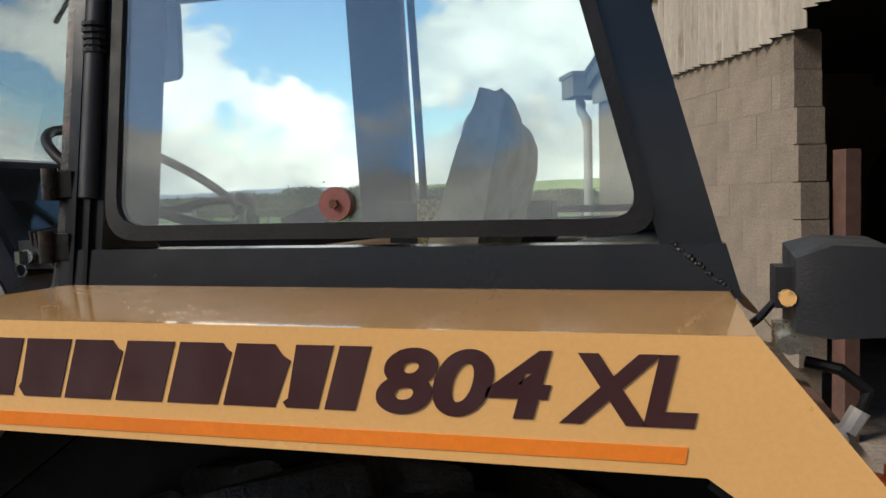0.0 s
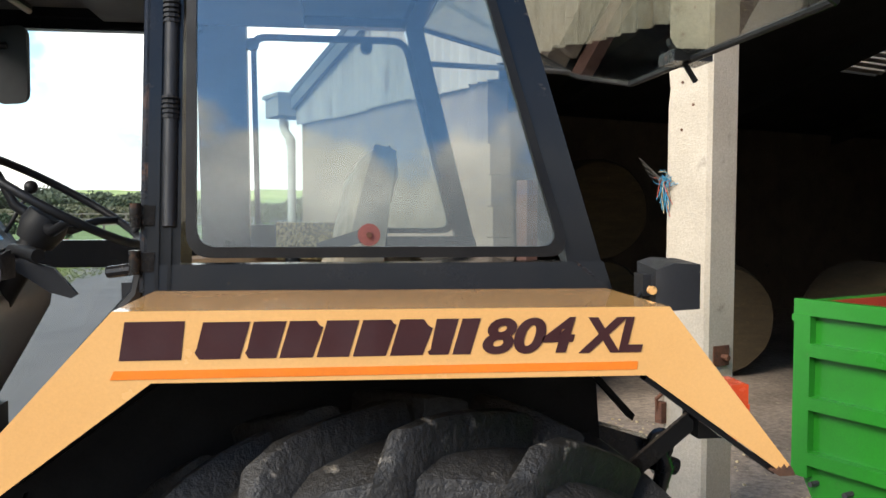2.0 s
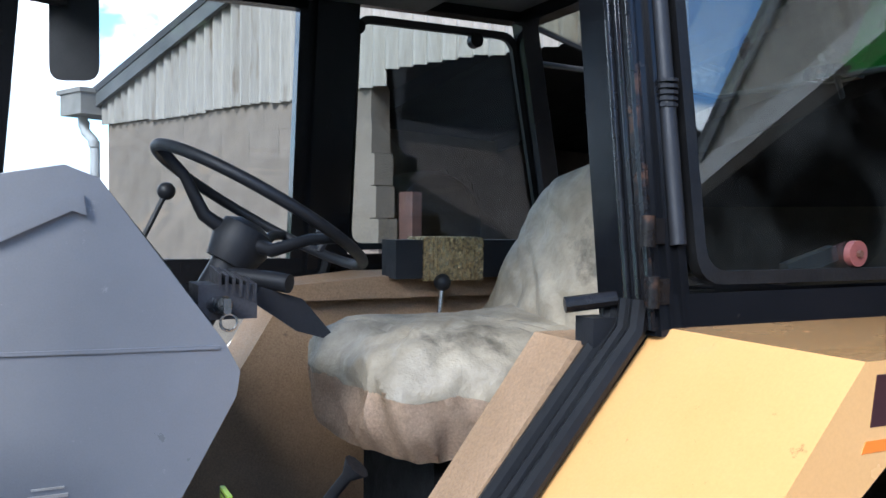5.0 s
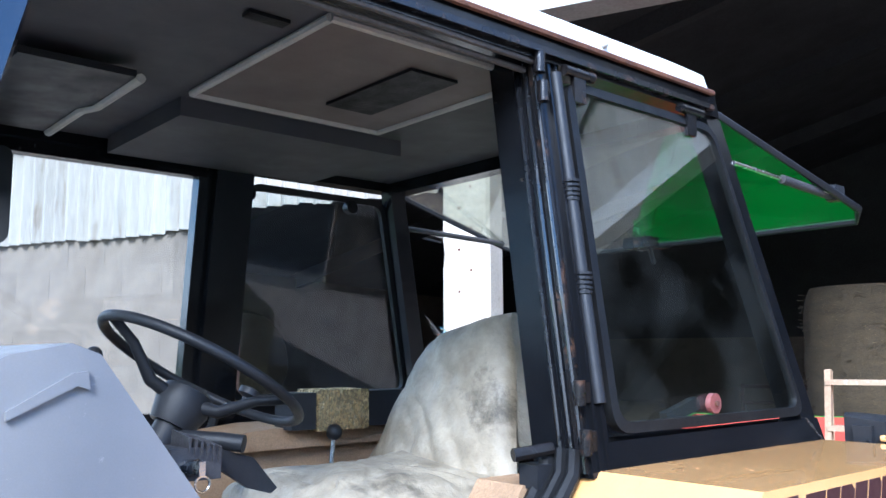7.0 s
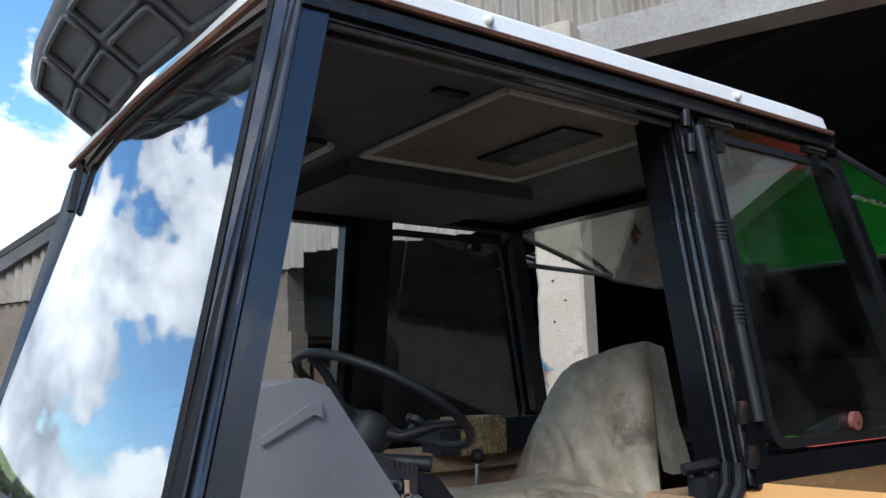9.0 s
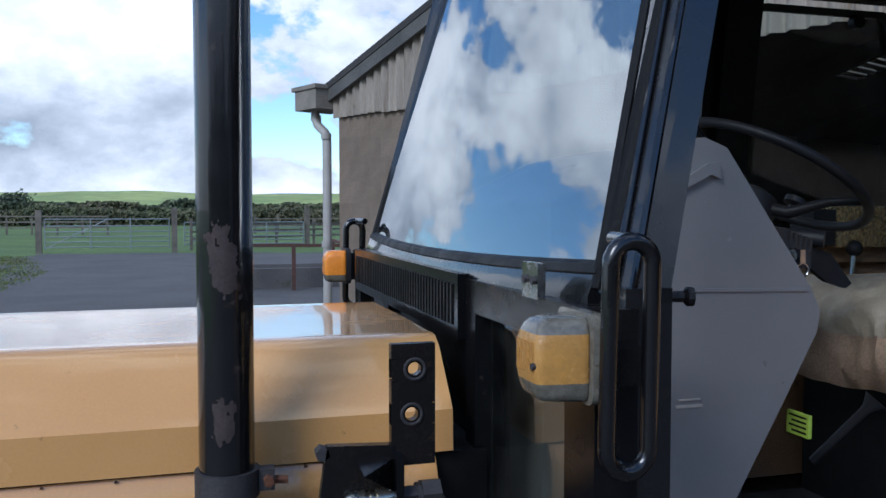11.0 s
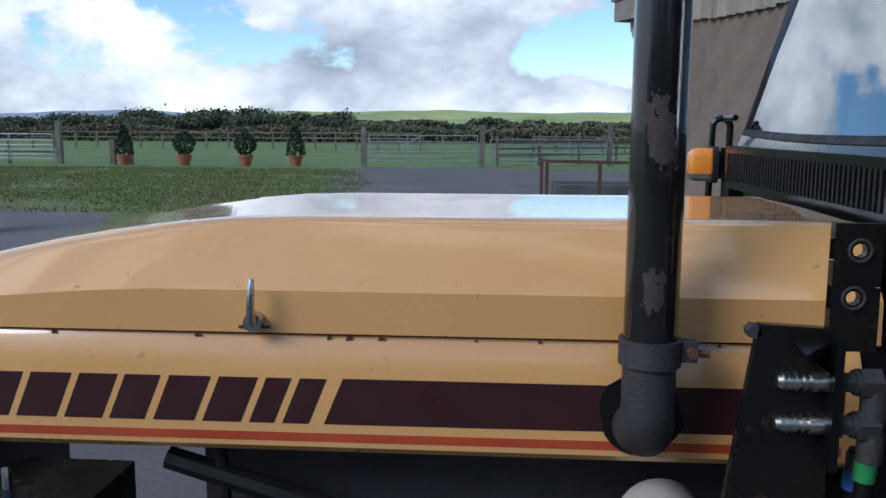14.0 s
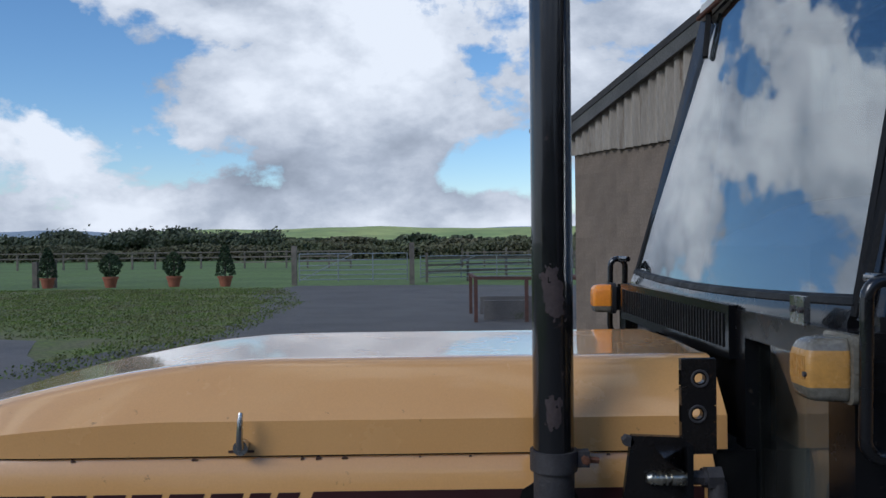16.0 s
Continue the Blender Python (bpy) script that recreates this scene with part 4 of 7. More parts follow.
def scuff(z0, half_h, a0, half_a, seed, lean):
    """A ragged bare patch, a thin shell on the pipe."""
    bm = bmesh.new()
    na, nz = 30, 44
    for i in range(na):
        for j in range(nz):
            u, v = (i + 0.5) / na * 2 - 1, (j + 0.5) / nz * 2 - 1
            if 0.75 - (u - lean * v) ** 2 - v * v + 0.75 * noise.fractal(Vector((u * 2.2, v * 3.0, seed)), 1.0, 2.0, 4) < 0.15:
                continue
            q = []
            for di, dj in ((0, 0), (1, 0), (1, 1), (0, 1)):
                a = radians(a0 + half_a * ((i + di) / na * 2 - 1))
                q.append(bm.verts.new((EX[0] + 0.0349 * math.cos(a), EX[1] + 0.0349 * math.sin(a), z0 + half_h * ((j + dj) / nz * 2 - 1))))
            bm.faces.new(q)
    bmesh.ops.remove_doubles(bm, verts=bm.verts[:], dist=0.0001)
    return bm


part("bare_patch", scuff(1.690, 0.055, -96, 40, 3.0, -0.35), SCUFF, ex, "ragged brown bare patch")
part("bare_patch", scuff(1.495, 0.036, -98, 34, 8.0, 0.1), SCUFF, ex)
part("clamp", bevel(tube([(*EX, 1.392), (*EX, 1.426)], 0.040, 28), 0.003), IRON, ex, "", True)
part("clamp_ear", bevel(box(EX[0] + 0.038, EX[0] + 0.058, -0.42, -0.40, 1.398, 1.425), 0.003), IRON, ex)
part("clamp_bolt", tube([(EX[0] + 0.05, -0.432, 1.412), (EX[0] + 0.05, -0.38, 1.412)], 0.007, 6), RUSTY, ex)
part("clamp_bolt", tube([(EX[0] + 0.052, -0.41, 1.409), (EX[0] + 0.075, -0.41, 1.407)], 0.006, 6), RUSTY, ex)
part("elbow", tube([(*EX, 1.40), (*EX, 1.33), (-2.012, -0.400, 1.315), (-2.012, -0.385, 1.297), (-2.012, -0.36, 1.290), (-2.012, -0.30, 1.290)], [0.0345, 0.0345, 0.037, 0.038, 0.038, 0.037], 24), IRON, ex, "grey cast-iron exhaust elbow", True)
rng = random.Random(8)
hole = [(EX[0] + (0.058 + rng.uniform(-0.006, 0.006)) * math.cos(a), 1.308 + (0.060 + rng.uniform(-0.006, 0.006)) * math.sin(a)) for a in (2 * math.pi * i / 22 for i in range(22))]
part("cut_out", loft([[(x, -0.3545, z) for x, z in hole], [(x, -0.3515, z) for x, z in hole]]), RUBBER, side, "rough hole cut for the exhaust")

# drilled bracket and hydraulic couplings
TAPE_GREEN = surf("green_tape", (0.03, 0.25, 0.07), None, 20, 0.5)
TAPE_BLUE = surf("blue_tape", (0.03, 0.10, 0.34), None, 20, 0.5)
hy = new("hydraulic_bracket")
hy.parent, hy.matrix_parent_inverse = tractor, tractor.matrix_basis.inverted()


def plate_with_holes(x0, x1, z0, z1, y0, y1, holes, r):
    """An upright steel plate, drilled through: faces built as strips round each hole."""
    bm = bmesh.new()
    cuts = sorted({z0, z1, *[v for _, hz in holes for v in (hz - r * 1.6, hz + r * 1.6)]})
    for za, zb in zip(cuts, cuts[1:]):
        hit = [h for h in holes if za <= h[1] <= zb]
        if not hit:
            box(x0, x1, y0, y1, za, zb, bm)
            continue
        hx, hz = hit[0]
        n = 16
        ring = [(hx + r * math.cos(2 * math.pi * i / n), hz + r * math.sin(2 * math.pi * i / n)) for i in range(n)]
        outer = []
        for i in range(n):
            c, s = math.cos(2 * math.pi * i / n), math.sin(2 * math.pi * i / n)
            k = min(((x1 - hx) if c > 0 else (hx - x0)) / max(abs(c), 1e-6), ((zb - hz) if s > 0 else (hz - za)) / max(abs(s), 1e-6))
            outer.append((hx + c * k, hz + s * k))
        corners = [(x1, zb), (x0, zb), (x0, za), (x1, za)]
        vs = [[bm.verts.new((p[0], y, p[1])) for p in lst] for y in (y0, y1) for lst in (ring, outer)]
        for i in range(n):
            j = (i + 1) % n
            bm.faces.new((vs[0][i], vs[0][j], vs[1][j], vs[1][i]))
            bm.faces.new((vs[2][i], vs[2][j], vs[3][j], vs[3][i]))
            bm.faces.new((vs[0][i], vs[0][j], vs[2][j], vs[2][i]))
        for cx_, cz_ in corners:
            near = sorted(range(n), key=lambda i: (outer[i][0] - cx_) ** 2 + (outer[i][1] - cz_) ** 2)[:2]
            for y in (y0, y1):
                vv = vs[1] if y == y0 else vs[3]
                bm.faces.new((vv[near[0]], vv[near[1]], bm.verts.new((cx_, y, cz_))))
    bmesh.ops.remove_doubles(bm, verts=bm.verts[:], dist=0.0002)
    return bm


up = part("drilled_plate", plate_with_holes(-1.814, -1.757, 1.43, 1.584, -0.468, -0.454, [(-1.784, 1.552), (-1.788, 1.495)], 0.0085), BLACK_RUST, hy, "black steel plate with two drilled holes")
for hx, hz in ((-1.784, 1.552), (-1.788, 1.495)):
    bm = tube([(hx + 0.013 * math.cos(a), -0.469, hz + 0.013 * math.sin(a)) for a in (2 * math.pi * i / 16 for i in range(16))], 0.002, 6, None, True)
    part("worn_ring", bm, IRON, up)
part("base_plate", bevel(loft([[(-1.895, -0.47, 1.462), (-1.812, -0.47, 1.458), (-1.80, -0.47, 1.10), (-1.945, -0.47, 1.10)], [(-1.895, -0.456, 1.462), (-1.812, -0.456, 1.458), (-1.80, -0.456, 1.10), (-1.945, -0.456, 1.10)]]), 0.006), BLACK_RUST, hy, "worn black steel plate")
part("gusset", loft([[(-1.86, -0.53, 1.44), (-1.805, -0.47, 1.445), (-1.86, -0.47, 1.445)], [(-1.82, -0.50, 1.41), (-1.805, -0.47, 1.40), (-1.82, -0.47, 1.40)]]), BLACK_RUST, hy)
part("bolt", tube([(-1.90, -0.47, 1.452), (-1.90, -0.45, 1.452)], 0.009, 6), IRON, hy)
part("coupling_plate", bevel(box(-1.815, -1.805, -0.50, -0.44, 1.29, 1.45), 0.003), BLACK, hy)
for z, zx in ((1.395, 0.0), (1.342, 0.002)):
    c = part("coupling", tube([(-1.874, -0.478, z), (-1.868, -0.478, z), (-1.868, -0.478, z), (-1.85, -0.478, z), (-1.85, -0.478, z), (-1.835, -0.478, z), (-1.835, -0.478, z), (-1.815, -0.478, z)], [0.007, 0.009, 0.0105, 0.0105, 0.008, 0.008, 0.0125, 0.0125], 14), ZINC, hy, "plated quick-release coupling", True)
    for k in range(3):
        part("ring", tube([(-1.862 + 0.009 * k, -0.478, z), (-1.859 + 0.009 * k, -0.478, z)], 0.0115, 14), ZINC, c, "", True)
    part("union_nut", tube([(-1.806, -0.478, z), (-1.783, -0.478, z)], 0.013, 6), IRON, hy)
    part("union_elbow", tube([(-1.785, -0.478, z), (-1.765, -0.478, z), (-1.760, -0.478, z - 0.012), (-1.760, -0.478, z - 0.045)], 0.0155, 10), IRON, hy, "", True)
    part("elbow_block", bevel(tube([(-1.779, -0.478, z), (-1.755, -0.478, z)], 0.019, 6), 0.002), IRON, hy)
    hx = -1.760 - zx
    part("hose", tube([(-1.760, -0.478 + zx * 14, z - 0.04), (-1.762, -0.478 + zx * 14, z - 0.12), (-1.770, -0.47 + zx * 14, 1.15), (-1.765, -0.42, 0.95)], 0.0115, 10), RUBBER, hy, "black hydraulic hose", True)
    part("ferrule", tube([(-1.760, -0.478 + zx * 14, z - 0.045), (-1.761, -0.478 + zx * 14, z - 0.08)], 0.014, 10), IRON, hy)
    zb_ = 1.262 if zx else 1.285
    part("tape_band", tube([(-1.7625, -0.478 + zx * 14, zb_ + 0.012), (-1.764, -0.4775 + zx * 14, zb_ - 0.012)], 0.0135, 12), TAPE_BLUE if zx else TAPE_GREEN, hy, "blue tape band" if zx else "green tape band", True)
# bits of engine seen below the panel
part("bell_housing", bevel(tube([(-1.97, -0.42, 1.13), (-1.97, -0.30, 1.13)], 0.062, 24), 0.02), TRIM, tractor, "pale aluminium cover", True)
part("engine_pipe", tube([(-2.7, -0.30, 1.20), (-2.4, -0.32, 1.12), (-2.1, -0.30, 1.10), (-1.8, -0.34, 1.02)], 0.018, 8), RUBBER, tractor, "", True)
part("engine_pipe", tube([(-2.95, -0.31, 1.18), (-2.93, -0.34, 1.05), (-2.90, -0.30, 0.9)], 0.008, 8), CHROME, tractor, "", True)
part("engine_pipe", tube([(-2.62, -0.30, 1.22), (-2.60, -0.33, 1.08), (-2.5, -0.30, 0.95)], 0.010, 8), RUBBER, tractor, "", True)
part("battery_tray", bevel(box(-2.98, -2.80, -0.36, -0.2, 1.05, 1.15), 0.01), BLACK_RUST, tractor)

# the nose, scuttle and windscreen were drawn a little small: grow them about a point in the cab
GROW = Matrix.Translation((-0.45, 0.0, 1.70)) @ Matrix.Scale(1.12, 4) @ Matrix.Translation((0.45, 0.0, -1.70))
NOSE = {"bonnet", "exhaust", "hydraulic_bracket", "bell_housing", "engine_pipe", "battery_tray", "windscreen", "scuttle_ledge", "louvre_panel", "front_corner_panel", "front_corner_post", "lower_glass", "firewall", "clip_plate", "grab_rail", "indicator_lamp"}
for ob in tractor.children_recursive:
    top = ob
    while top.parent is not tractor:
        top = top.parent
    if ob.type == "MESH" and top.name.split(".")[0] in NOSE:
        ob.data.transform(GROW)

# ---- inside the cab ----
# grey dashboard cowl
cowl = [(-1.68, 1.12), (-1.66, 1.77), (-1.45, 1.872), (-1.359, 1.890), (-1.312, 1.872), (-1.124, 1.612), (-1.100, 1.565), (-1.106, 1.525), (-1.175, 1.40), (-1.30, 1.18)]
cl = part("dashboard", bevel(loft([[(x + 0.012, -0.320, z) for x, z in cowl], [(x, -0.300, z) for x, z in cowl], [(x, 0.27, z) for x, z in cowl], [(x + 0.012, 0.29, z) for x, z in cowl]]), 0.012, 3), CONSOLE, tractor, "grey moulded dashboard cowl", True)
part("cowl_seam", bar((-1.66, -0.3215, 1.618), (-1.122, -0.3215, 1.606), 0.004, 0.006), CONSOLE, cl)
part("cowl_flange", bevel(prism_y([(-1.44, 1.786), (-1.345, 1.842), (-1.322, 1.846), (-1.318, 1.815), (-1.338, 1.822), (-1.44, 1.772)], -0.330, -0.312), 0.003), CONSOLE, cl, "", True)
part("scratch", bevel(box(-1.40, -1.345, -0.3225, -0.320, 1.395, 1.40), 0.001), TRIM, cl)
part("scratch", bevel(box(-1.395, -1.35, -0.3225, -0.320, 1.408, 1.411), 0.001), TRIM, cl)
part("cowl_piping", tube([(-1.310, -0.314, 1.872), (-1.120, -0.314, 1.614), (-1.096, -0.314, 1.565), (-1.103, -0.314, 1.525), (-1.172, -0.314, 1.40)], 0.006, 6), PLASTIC, cl, "", True)
# instrument face towards the driver
ins = part("instrument_panel", bevel(loft([[(-1.325, y, 1.872) for y in (-0.20, 0.20)] + [(-1.295, 0.20, 1.880), (-1.295, -0.20, 1.880)], [(-1.140, y, 1.62) for y in (-0.24, 0.24)] + [(-1.115, 0.24, 1.632), (-1.115, -0.24, 1.632)]]), 0.008), PLASTIC, cl, "black instrument panel", True)
part("dial_glass", slab([(-1.280, -0.16, 1.862), (-1.280, 0.16, 1.862), (-1.175, 0.16, 1.722), (-1.175, -0.16, 1.722)], 0.006), GLASS_DIRTY, ins)
part("switch_block", bevel(box(-1.14, -1.04, -0.235, -0.14, 1.64, 1.70), 0.01), IRON, cl, "worn switch block", True)
for i in range(6):
    part("switch_fin", bevel(bar((-1.105 + i * 0.012, -0.24, 1.705 - i * 0.004), (-1.105 + i * 0.012, -0.16, 1.715 - i * 0.004), 0.005, 0.03), 0.002), IRON, cl)
part("stalk", tube([(-1.060, -0.10, 1.705), (-1.000, -0.16, 1.700), (-0.970, -0.19, 1.695)], 0.018, 12), PLASTIC, cl, "", True)
part("lock_lever", bevel(prism_y([(-1.02, 1.69), (-0.94, 1.665), (-0.885, 1.60), (-0.90, 1.59), (-0.95, 1.605), (-1.03, 1.66)], -0.175, -0.16), 0.004), PLASTIC, cl)
part("ignition_barrel", tube([(-1.115, -0.225, 1.665), (-1.100, -0.262, 1.668)], 0.015, 12), CHROME, cl)
part("key", bevel(box(-1.107, -1.095, -0.285, -0.262, 1.655, 1.68), 0.002), CHROME, cl)
part("key_ring", tube([(-1.098 + 0.014 * math.cos(a), -0.28, 1.640 + 0.014 * math.sin(a)) for a in (2 * math.pi * i / 16 for i in range(16))], 0.0025, 6, None, True), CHROME, cl)
part("lever", tube([(-1.19, 0.22, 1.74), (-1.13, 0.24, 1.86)], 0.006, 8), PLASTIC, cl)
bm = bmesh.new()
bmesh.ops.create_uvsphere(bm, u_segments=14, v_segments=8, radius=0.020, matrix=Matrix.Translation((-1.125, 0.24, 1.872)))
part("lever_knob", bm, PLASTIC, cl, "", True)
part("gear_lever", tube([(-0.42, 0.36, 1.38), (-0.385, 0.372, 1.63)], 0.007, 8), CHROME, tractor)
bm = bmesh.new()
bmesh.ops.create_uvsphere(bm, u_segments=16, v_segments=10, radius=0.024, matrix=Matrix.Translation((-0.383, 0.373, 1.645)))
part("gear_knob", bm, PLASTIC, tractor, "black ball knob", True)
part("warning_label", bevel(box(-1.108, -1.100, -0.318, -0.255, 1.315, 1.36), 0.002), surf("lime_label", (0.45, 0.62, 0.08), None, 8, 0.5), tractor, "lime green sticker")
for i in range(4):
    part("label_bar", box(-1.1085, -1.1005, -0.312, -0.262 - (0 if i % 2 else 0.008), 1.321 + i * 0.010, 1.325 + i * 0.010), RUBBER, tractor)
part("dash_stand", bevel(box(-1.50, -1.20, -0.24, 0.24, 0.94, 1.25), 0.02), PLASTIC, tractor)

# steering wheel: rim tilted towards the driver, dished spokes, domed hub
SWC, SWN = Vector((-0.975, 0.0, 1.835)), Vector((0.505, 0.0, 0.863)).normalized()
U = Vector((0, 1, 0))
V = SWN.cross(U).normalized()
R = 0.232
sw = new("steering_wheel")
sw.parent, sw.matrix_parent_inverse = tractor, tractor.matrix_basis.inverted()
part("rim", tube([SWC + (U * math.cos(a) + V * math.sin(a)) * R for a in (2 * math.pi * i / 56 for i in range(56))], 0.0115, 12, None, True), PLASTIC, sw, "thin black plastic rim", True)
HUB = SWC - SWN * 0.075
for a in (90, 210, 330):
    d = U * math.cos(radians(a)) + V * math.sin(radians(a))
    part("spoke", tube([HUB + d * 0.03, HUB + d * 0.09 + SWN * 0.005, SWC + d * (R - 0.07) - SWN * 0.022, SWC + d * (R - 0.004)], [0.016, 0.014, 0.011, 0.010], 10), PLASTIC, sw, "", True)
part("hub", bevel(tube([HUB - SWN * 0.055, HUB - SWN * 0.01, HUB + SWN * 0.025, HUB + SWN * 0.038], [0.048, 0.060, 0.053, 0.028], 24), 0.004), PLASTIC, sw, "", True)
KN = SWC + (U * 0.55 + (-V if V.x < 0 else V) * 0.83).normalized() * (R - 0.01)
part("spinner_post", tube([KN, KN + SWN * 0.035], 0.010, 10), PLASTIC, sw)
part("spinner_knob", tube([KN + SWN * 0.03, KN + SWN * 0.036, KN + SWN * 0.05, KN + SWN * 0.056], [0.012, 0.027, 0.027, 0.012], 18), PLASTIC, sw, "", True)
part("column", tube([HUB - SWN * 0.05, HUB - SWN * 0.30], 0.035, 14), PLASTIC, sw, "", True)

# seat in a grubby canvas cover
seat = new("driver_seat")
seat.parent, seat.matrix_parent_inverse = tractor, tractor.matrix_basis.inverted()


def pillow(fn, nu, nv, amp, seed):
    """A closed bag from a front and a back sheet; creases come from noise."""
    bm = bmesh.new()
    sheets = []
    for s in (1, -1):
        rows = []
        for i in range(nu + 1):
            row = []
            for j in range(nv + 1):
                u, v = i / nu * 2 - 1, j / nv * 2 - 1
                p, n, th = fn(u, v)
                edge = max(0.0, (1 - abs(u) ** 6) * (1 - abs(v) ** 6)) ** 0.6
                q = Vector(p)
                wr = noise.fractal(Vector((q.y * 6 + q.z * 3, q.z * 4.0 - q.y * 2, seed)), 1.0, 2.0, 3) * amp * 0.8
                wr += abs(noise.noise(Vector((q.y * 10 - q.z * 9, q.z * 5, seed + 4)))) * amp * 1.1
                row.append(bm.verts.new(q + Vector(n) * s * (th * edge + wr * edge)))
            rows.append(row)
        sheets.append(rows)
        for i in range(nu):
            for j in range(nv):
                bm.faces.new((rows[i][j], rows[i + 1][j], rows[i + 1][j + 1], rows[i][j + 1]))
    bmesh.ops.remove_doubles(bm, verts=bm.verts[:], dist=0.0005)
    return bm


def back_fn(u, v):
    w = 0.325 - 0.165 * ((v + 1) / 2)
    top = 1.955 + 0.035 * (-u) - 0.006 * abs(u) ** 3
    z = 1.50 + (top - 1.50) * (v + 1) / 2
    return ((-0.27 + 0.14 * (v + 1) / 2 + 0.02 * u * u, 0.085 - 0.03 * (v + 1) / 2 + u * w, z), (-1, 0, 0.2), 0.055)


part("backrest", pillow(back_fn, 64, 70, 0.020, 2.0), SEATCLOTH, seat, "tall backrest in stained olive canvas", True)


def cover_ring(z, grow, amp, k0):
    """One ring of the loose cover round the cushion."""
    ring = []
    for k in range(176):
        a = 2 * math.pi * k / 176
        c, s_ = math.cos(a), math.sin(a)
        sq = lambda v: math.copysign(abs(v) ** 0.5, v)
        p = Vector((-0.500 + sq(c) * (0.292 + grow), 0.04 + sq(s_) * (0.285 + grow), z))
        f = noise.fractal(Vector((p.x * 7, p.y * 7, z * 5.0 + k0)), 1.0, 2.0, 4) * amp * 1.1 + (1 - abs(noise.noise(Vector((a * 3.6 + z * 7, a * 1.3 - z * 4, k0)))) * 2.2) * amp * 0.75
        ring.append(p + Vector((c, s_, 0)) * f + Vector((0, 0, (noise.noise(p * 8) * 0.7 + abs(noise.noise(Vector((p.x * 16 + p.y * 6, p.y * 9, k0)))) * 0.8) * amp)))
    return ring


top = [cover_ring(z, g_, 0.026, 5.0) for z, g_ in ((1.468, 0.012), (1.482, 0.014), (1.495, 0.012), (1.510, 0.006), (1.525, 0.0), (1.538, -0.008), (1.550, -0.018), (1.560, -0.032), (1.568, -0.05), (1.574, -0.075), (1.578, -0.10), (1.581, -0.13), (1.583, -0.16), (1.584, -0.19), (1.584, -0.22))]
part("cushion", loft(top), SEATCLOTH, seat, "creased canvas seat cushion", True)
low = [cover_ring(z, g_, a_, 5.0) for z, g_, a_ in ((1.476, 0.011, 0.026), (1.455, 0.012, 0.027), (1.435, 0.011, 0.028), (1.41, 0.008, 0.030), (1.385, 0.002, 0.032), (1.362, -0.006, 0.033), (1.345, -0.016, 0.034))]
bm = loft(low, None, True, False)
bmesh.ops.solidify(bm, geom=bm.faces[:], thickness=0.003)
part("cover_skirt", bm, SEATEDGE, seat, "frayed tan hem of the cover", True)
flap = bmesh.new()
rows_ = []
for i in range(13):
    v = i / 12
    z = 1.985 - 0.36 * v
    row = []
    for j in range(7):
        a_ = j / 6
        x = -0.15 - 0.10 * v + a_ * (0.055 + 0.05 * v)
        row.append((x, -0.135 - 0.115 * v - 0.018 * a_ + 0.012 * noise.noise(Vector((x * 20, z * 9, 2.0))), z + 0.012 * noise.noise(Vector((x * 30, 1.0, 5.0))) - 0.02 * a_))
    rows_.append([flap.verts.new(p) for p in row])
for i in range(12):
    for j in range(6):
        flap.faces.new((rows_[i][j], rows_[i + 1][j], rows_[i + 1][j + 1], rows_[i][j + 1]))
bmesh.ops.solidify(flap, geom=flap.faces[:], thickness=0.003)
part("cover_flap", flap, SEATCLOTH, seat, "loose flap of the canvas cover", True)
part("seat_base", bevel(box(-0.66, -0.22, -0.16, 0.24, 0.94, 1.42), 0.03), RUBBER, seat)
# armrest wrapped in tape, side box with lever
arm = part("armrest", bevel(box(-0.514, -0.08, 0.39, 0.49, 1.655, 1.760), 0.028, 3), PLASTIC, tractor, "black armrest bound with gold tape", True)
part("tape", bevel(box(-0.435, -0.25, 0.384, 0.496, 1.650, 1.766), 0.03, 3), TAPE, arm, "wrinkled gold tape", True)
for i in range(14):
    x0 = -0.432 + i * 0.0128
    part("tape_wrap", bevel(box(x0, x0 + 0.0085, 0.3815, 0.4985, 1.6475 + 0.001 * (i % 3), 1.7685 - 0.001 * (i % 2)), 0.028, 3), TAPE, arm, "", True)
part("side_box", bevel(loft([[(-0.80, y, z) for y, z in ((0.44, 1.60), (0.66, 1.60), (0.66, 1.64), (0.44, 1.64))], [(-0.55, y, z) for y, z in ((0.44, 1.60), (0.66, 1.60), (0.66, 1.665), (0.44, 1.66))], [(0.10, y, z) for y, z in ((0.44, 1.60), (0.66, 1.60), (0.66, 1.665), (0.44, 1.66))]]), 0.015), BROWN, tractor, "tan vinyl side console", True)
part("latch_box", bevel(box(-0.66, -0.605, -0.69, -0.645, 1.63, 1.672), 0.012), PLASTIC, tractor, "black door latch", True)
part("latch_pin", tube([(-0.69, -0.66, 1.69), (-0.62, -0.69, 1.70)], 0.012, 10), BLACK_RUST, tractor)
part("dark_lever", tube([(-0.93, -0.12, 1.20), (-0.86, -0.20, 1.33), (-0.845, -0.21, 1.35)], [0.010, 0.012, 0.028], 10), PLASTIC, tractor, "", True)
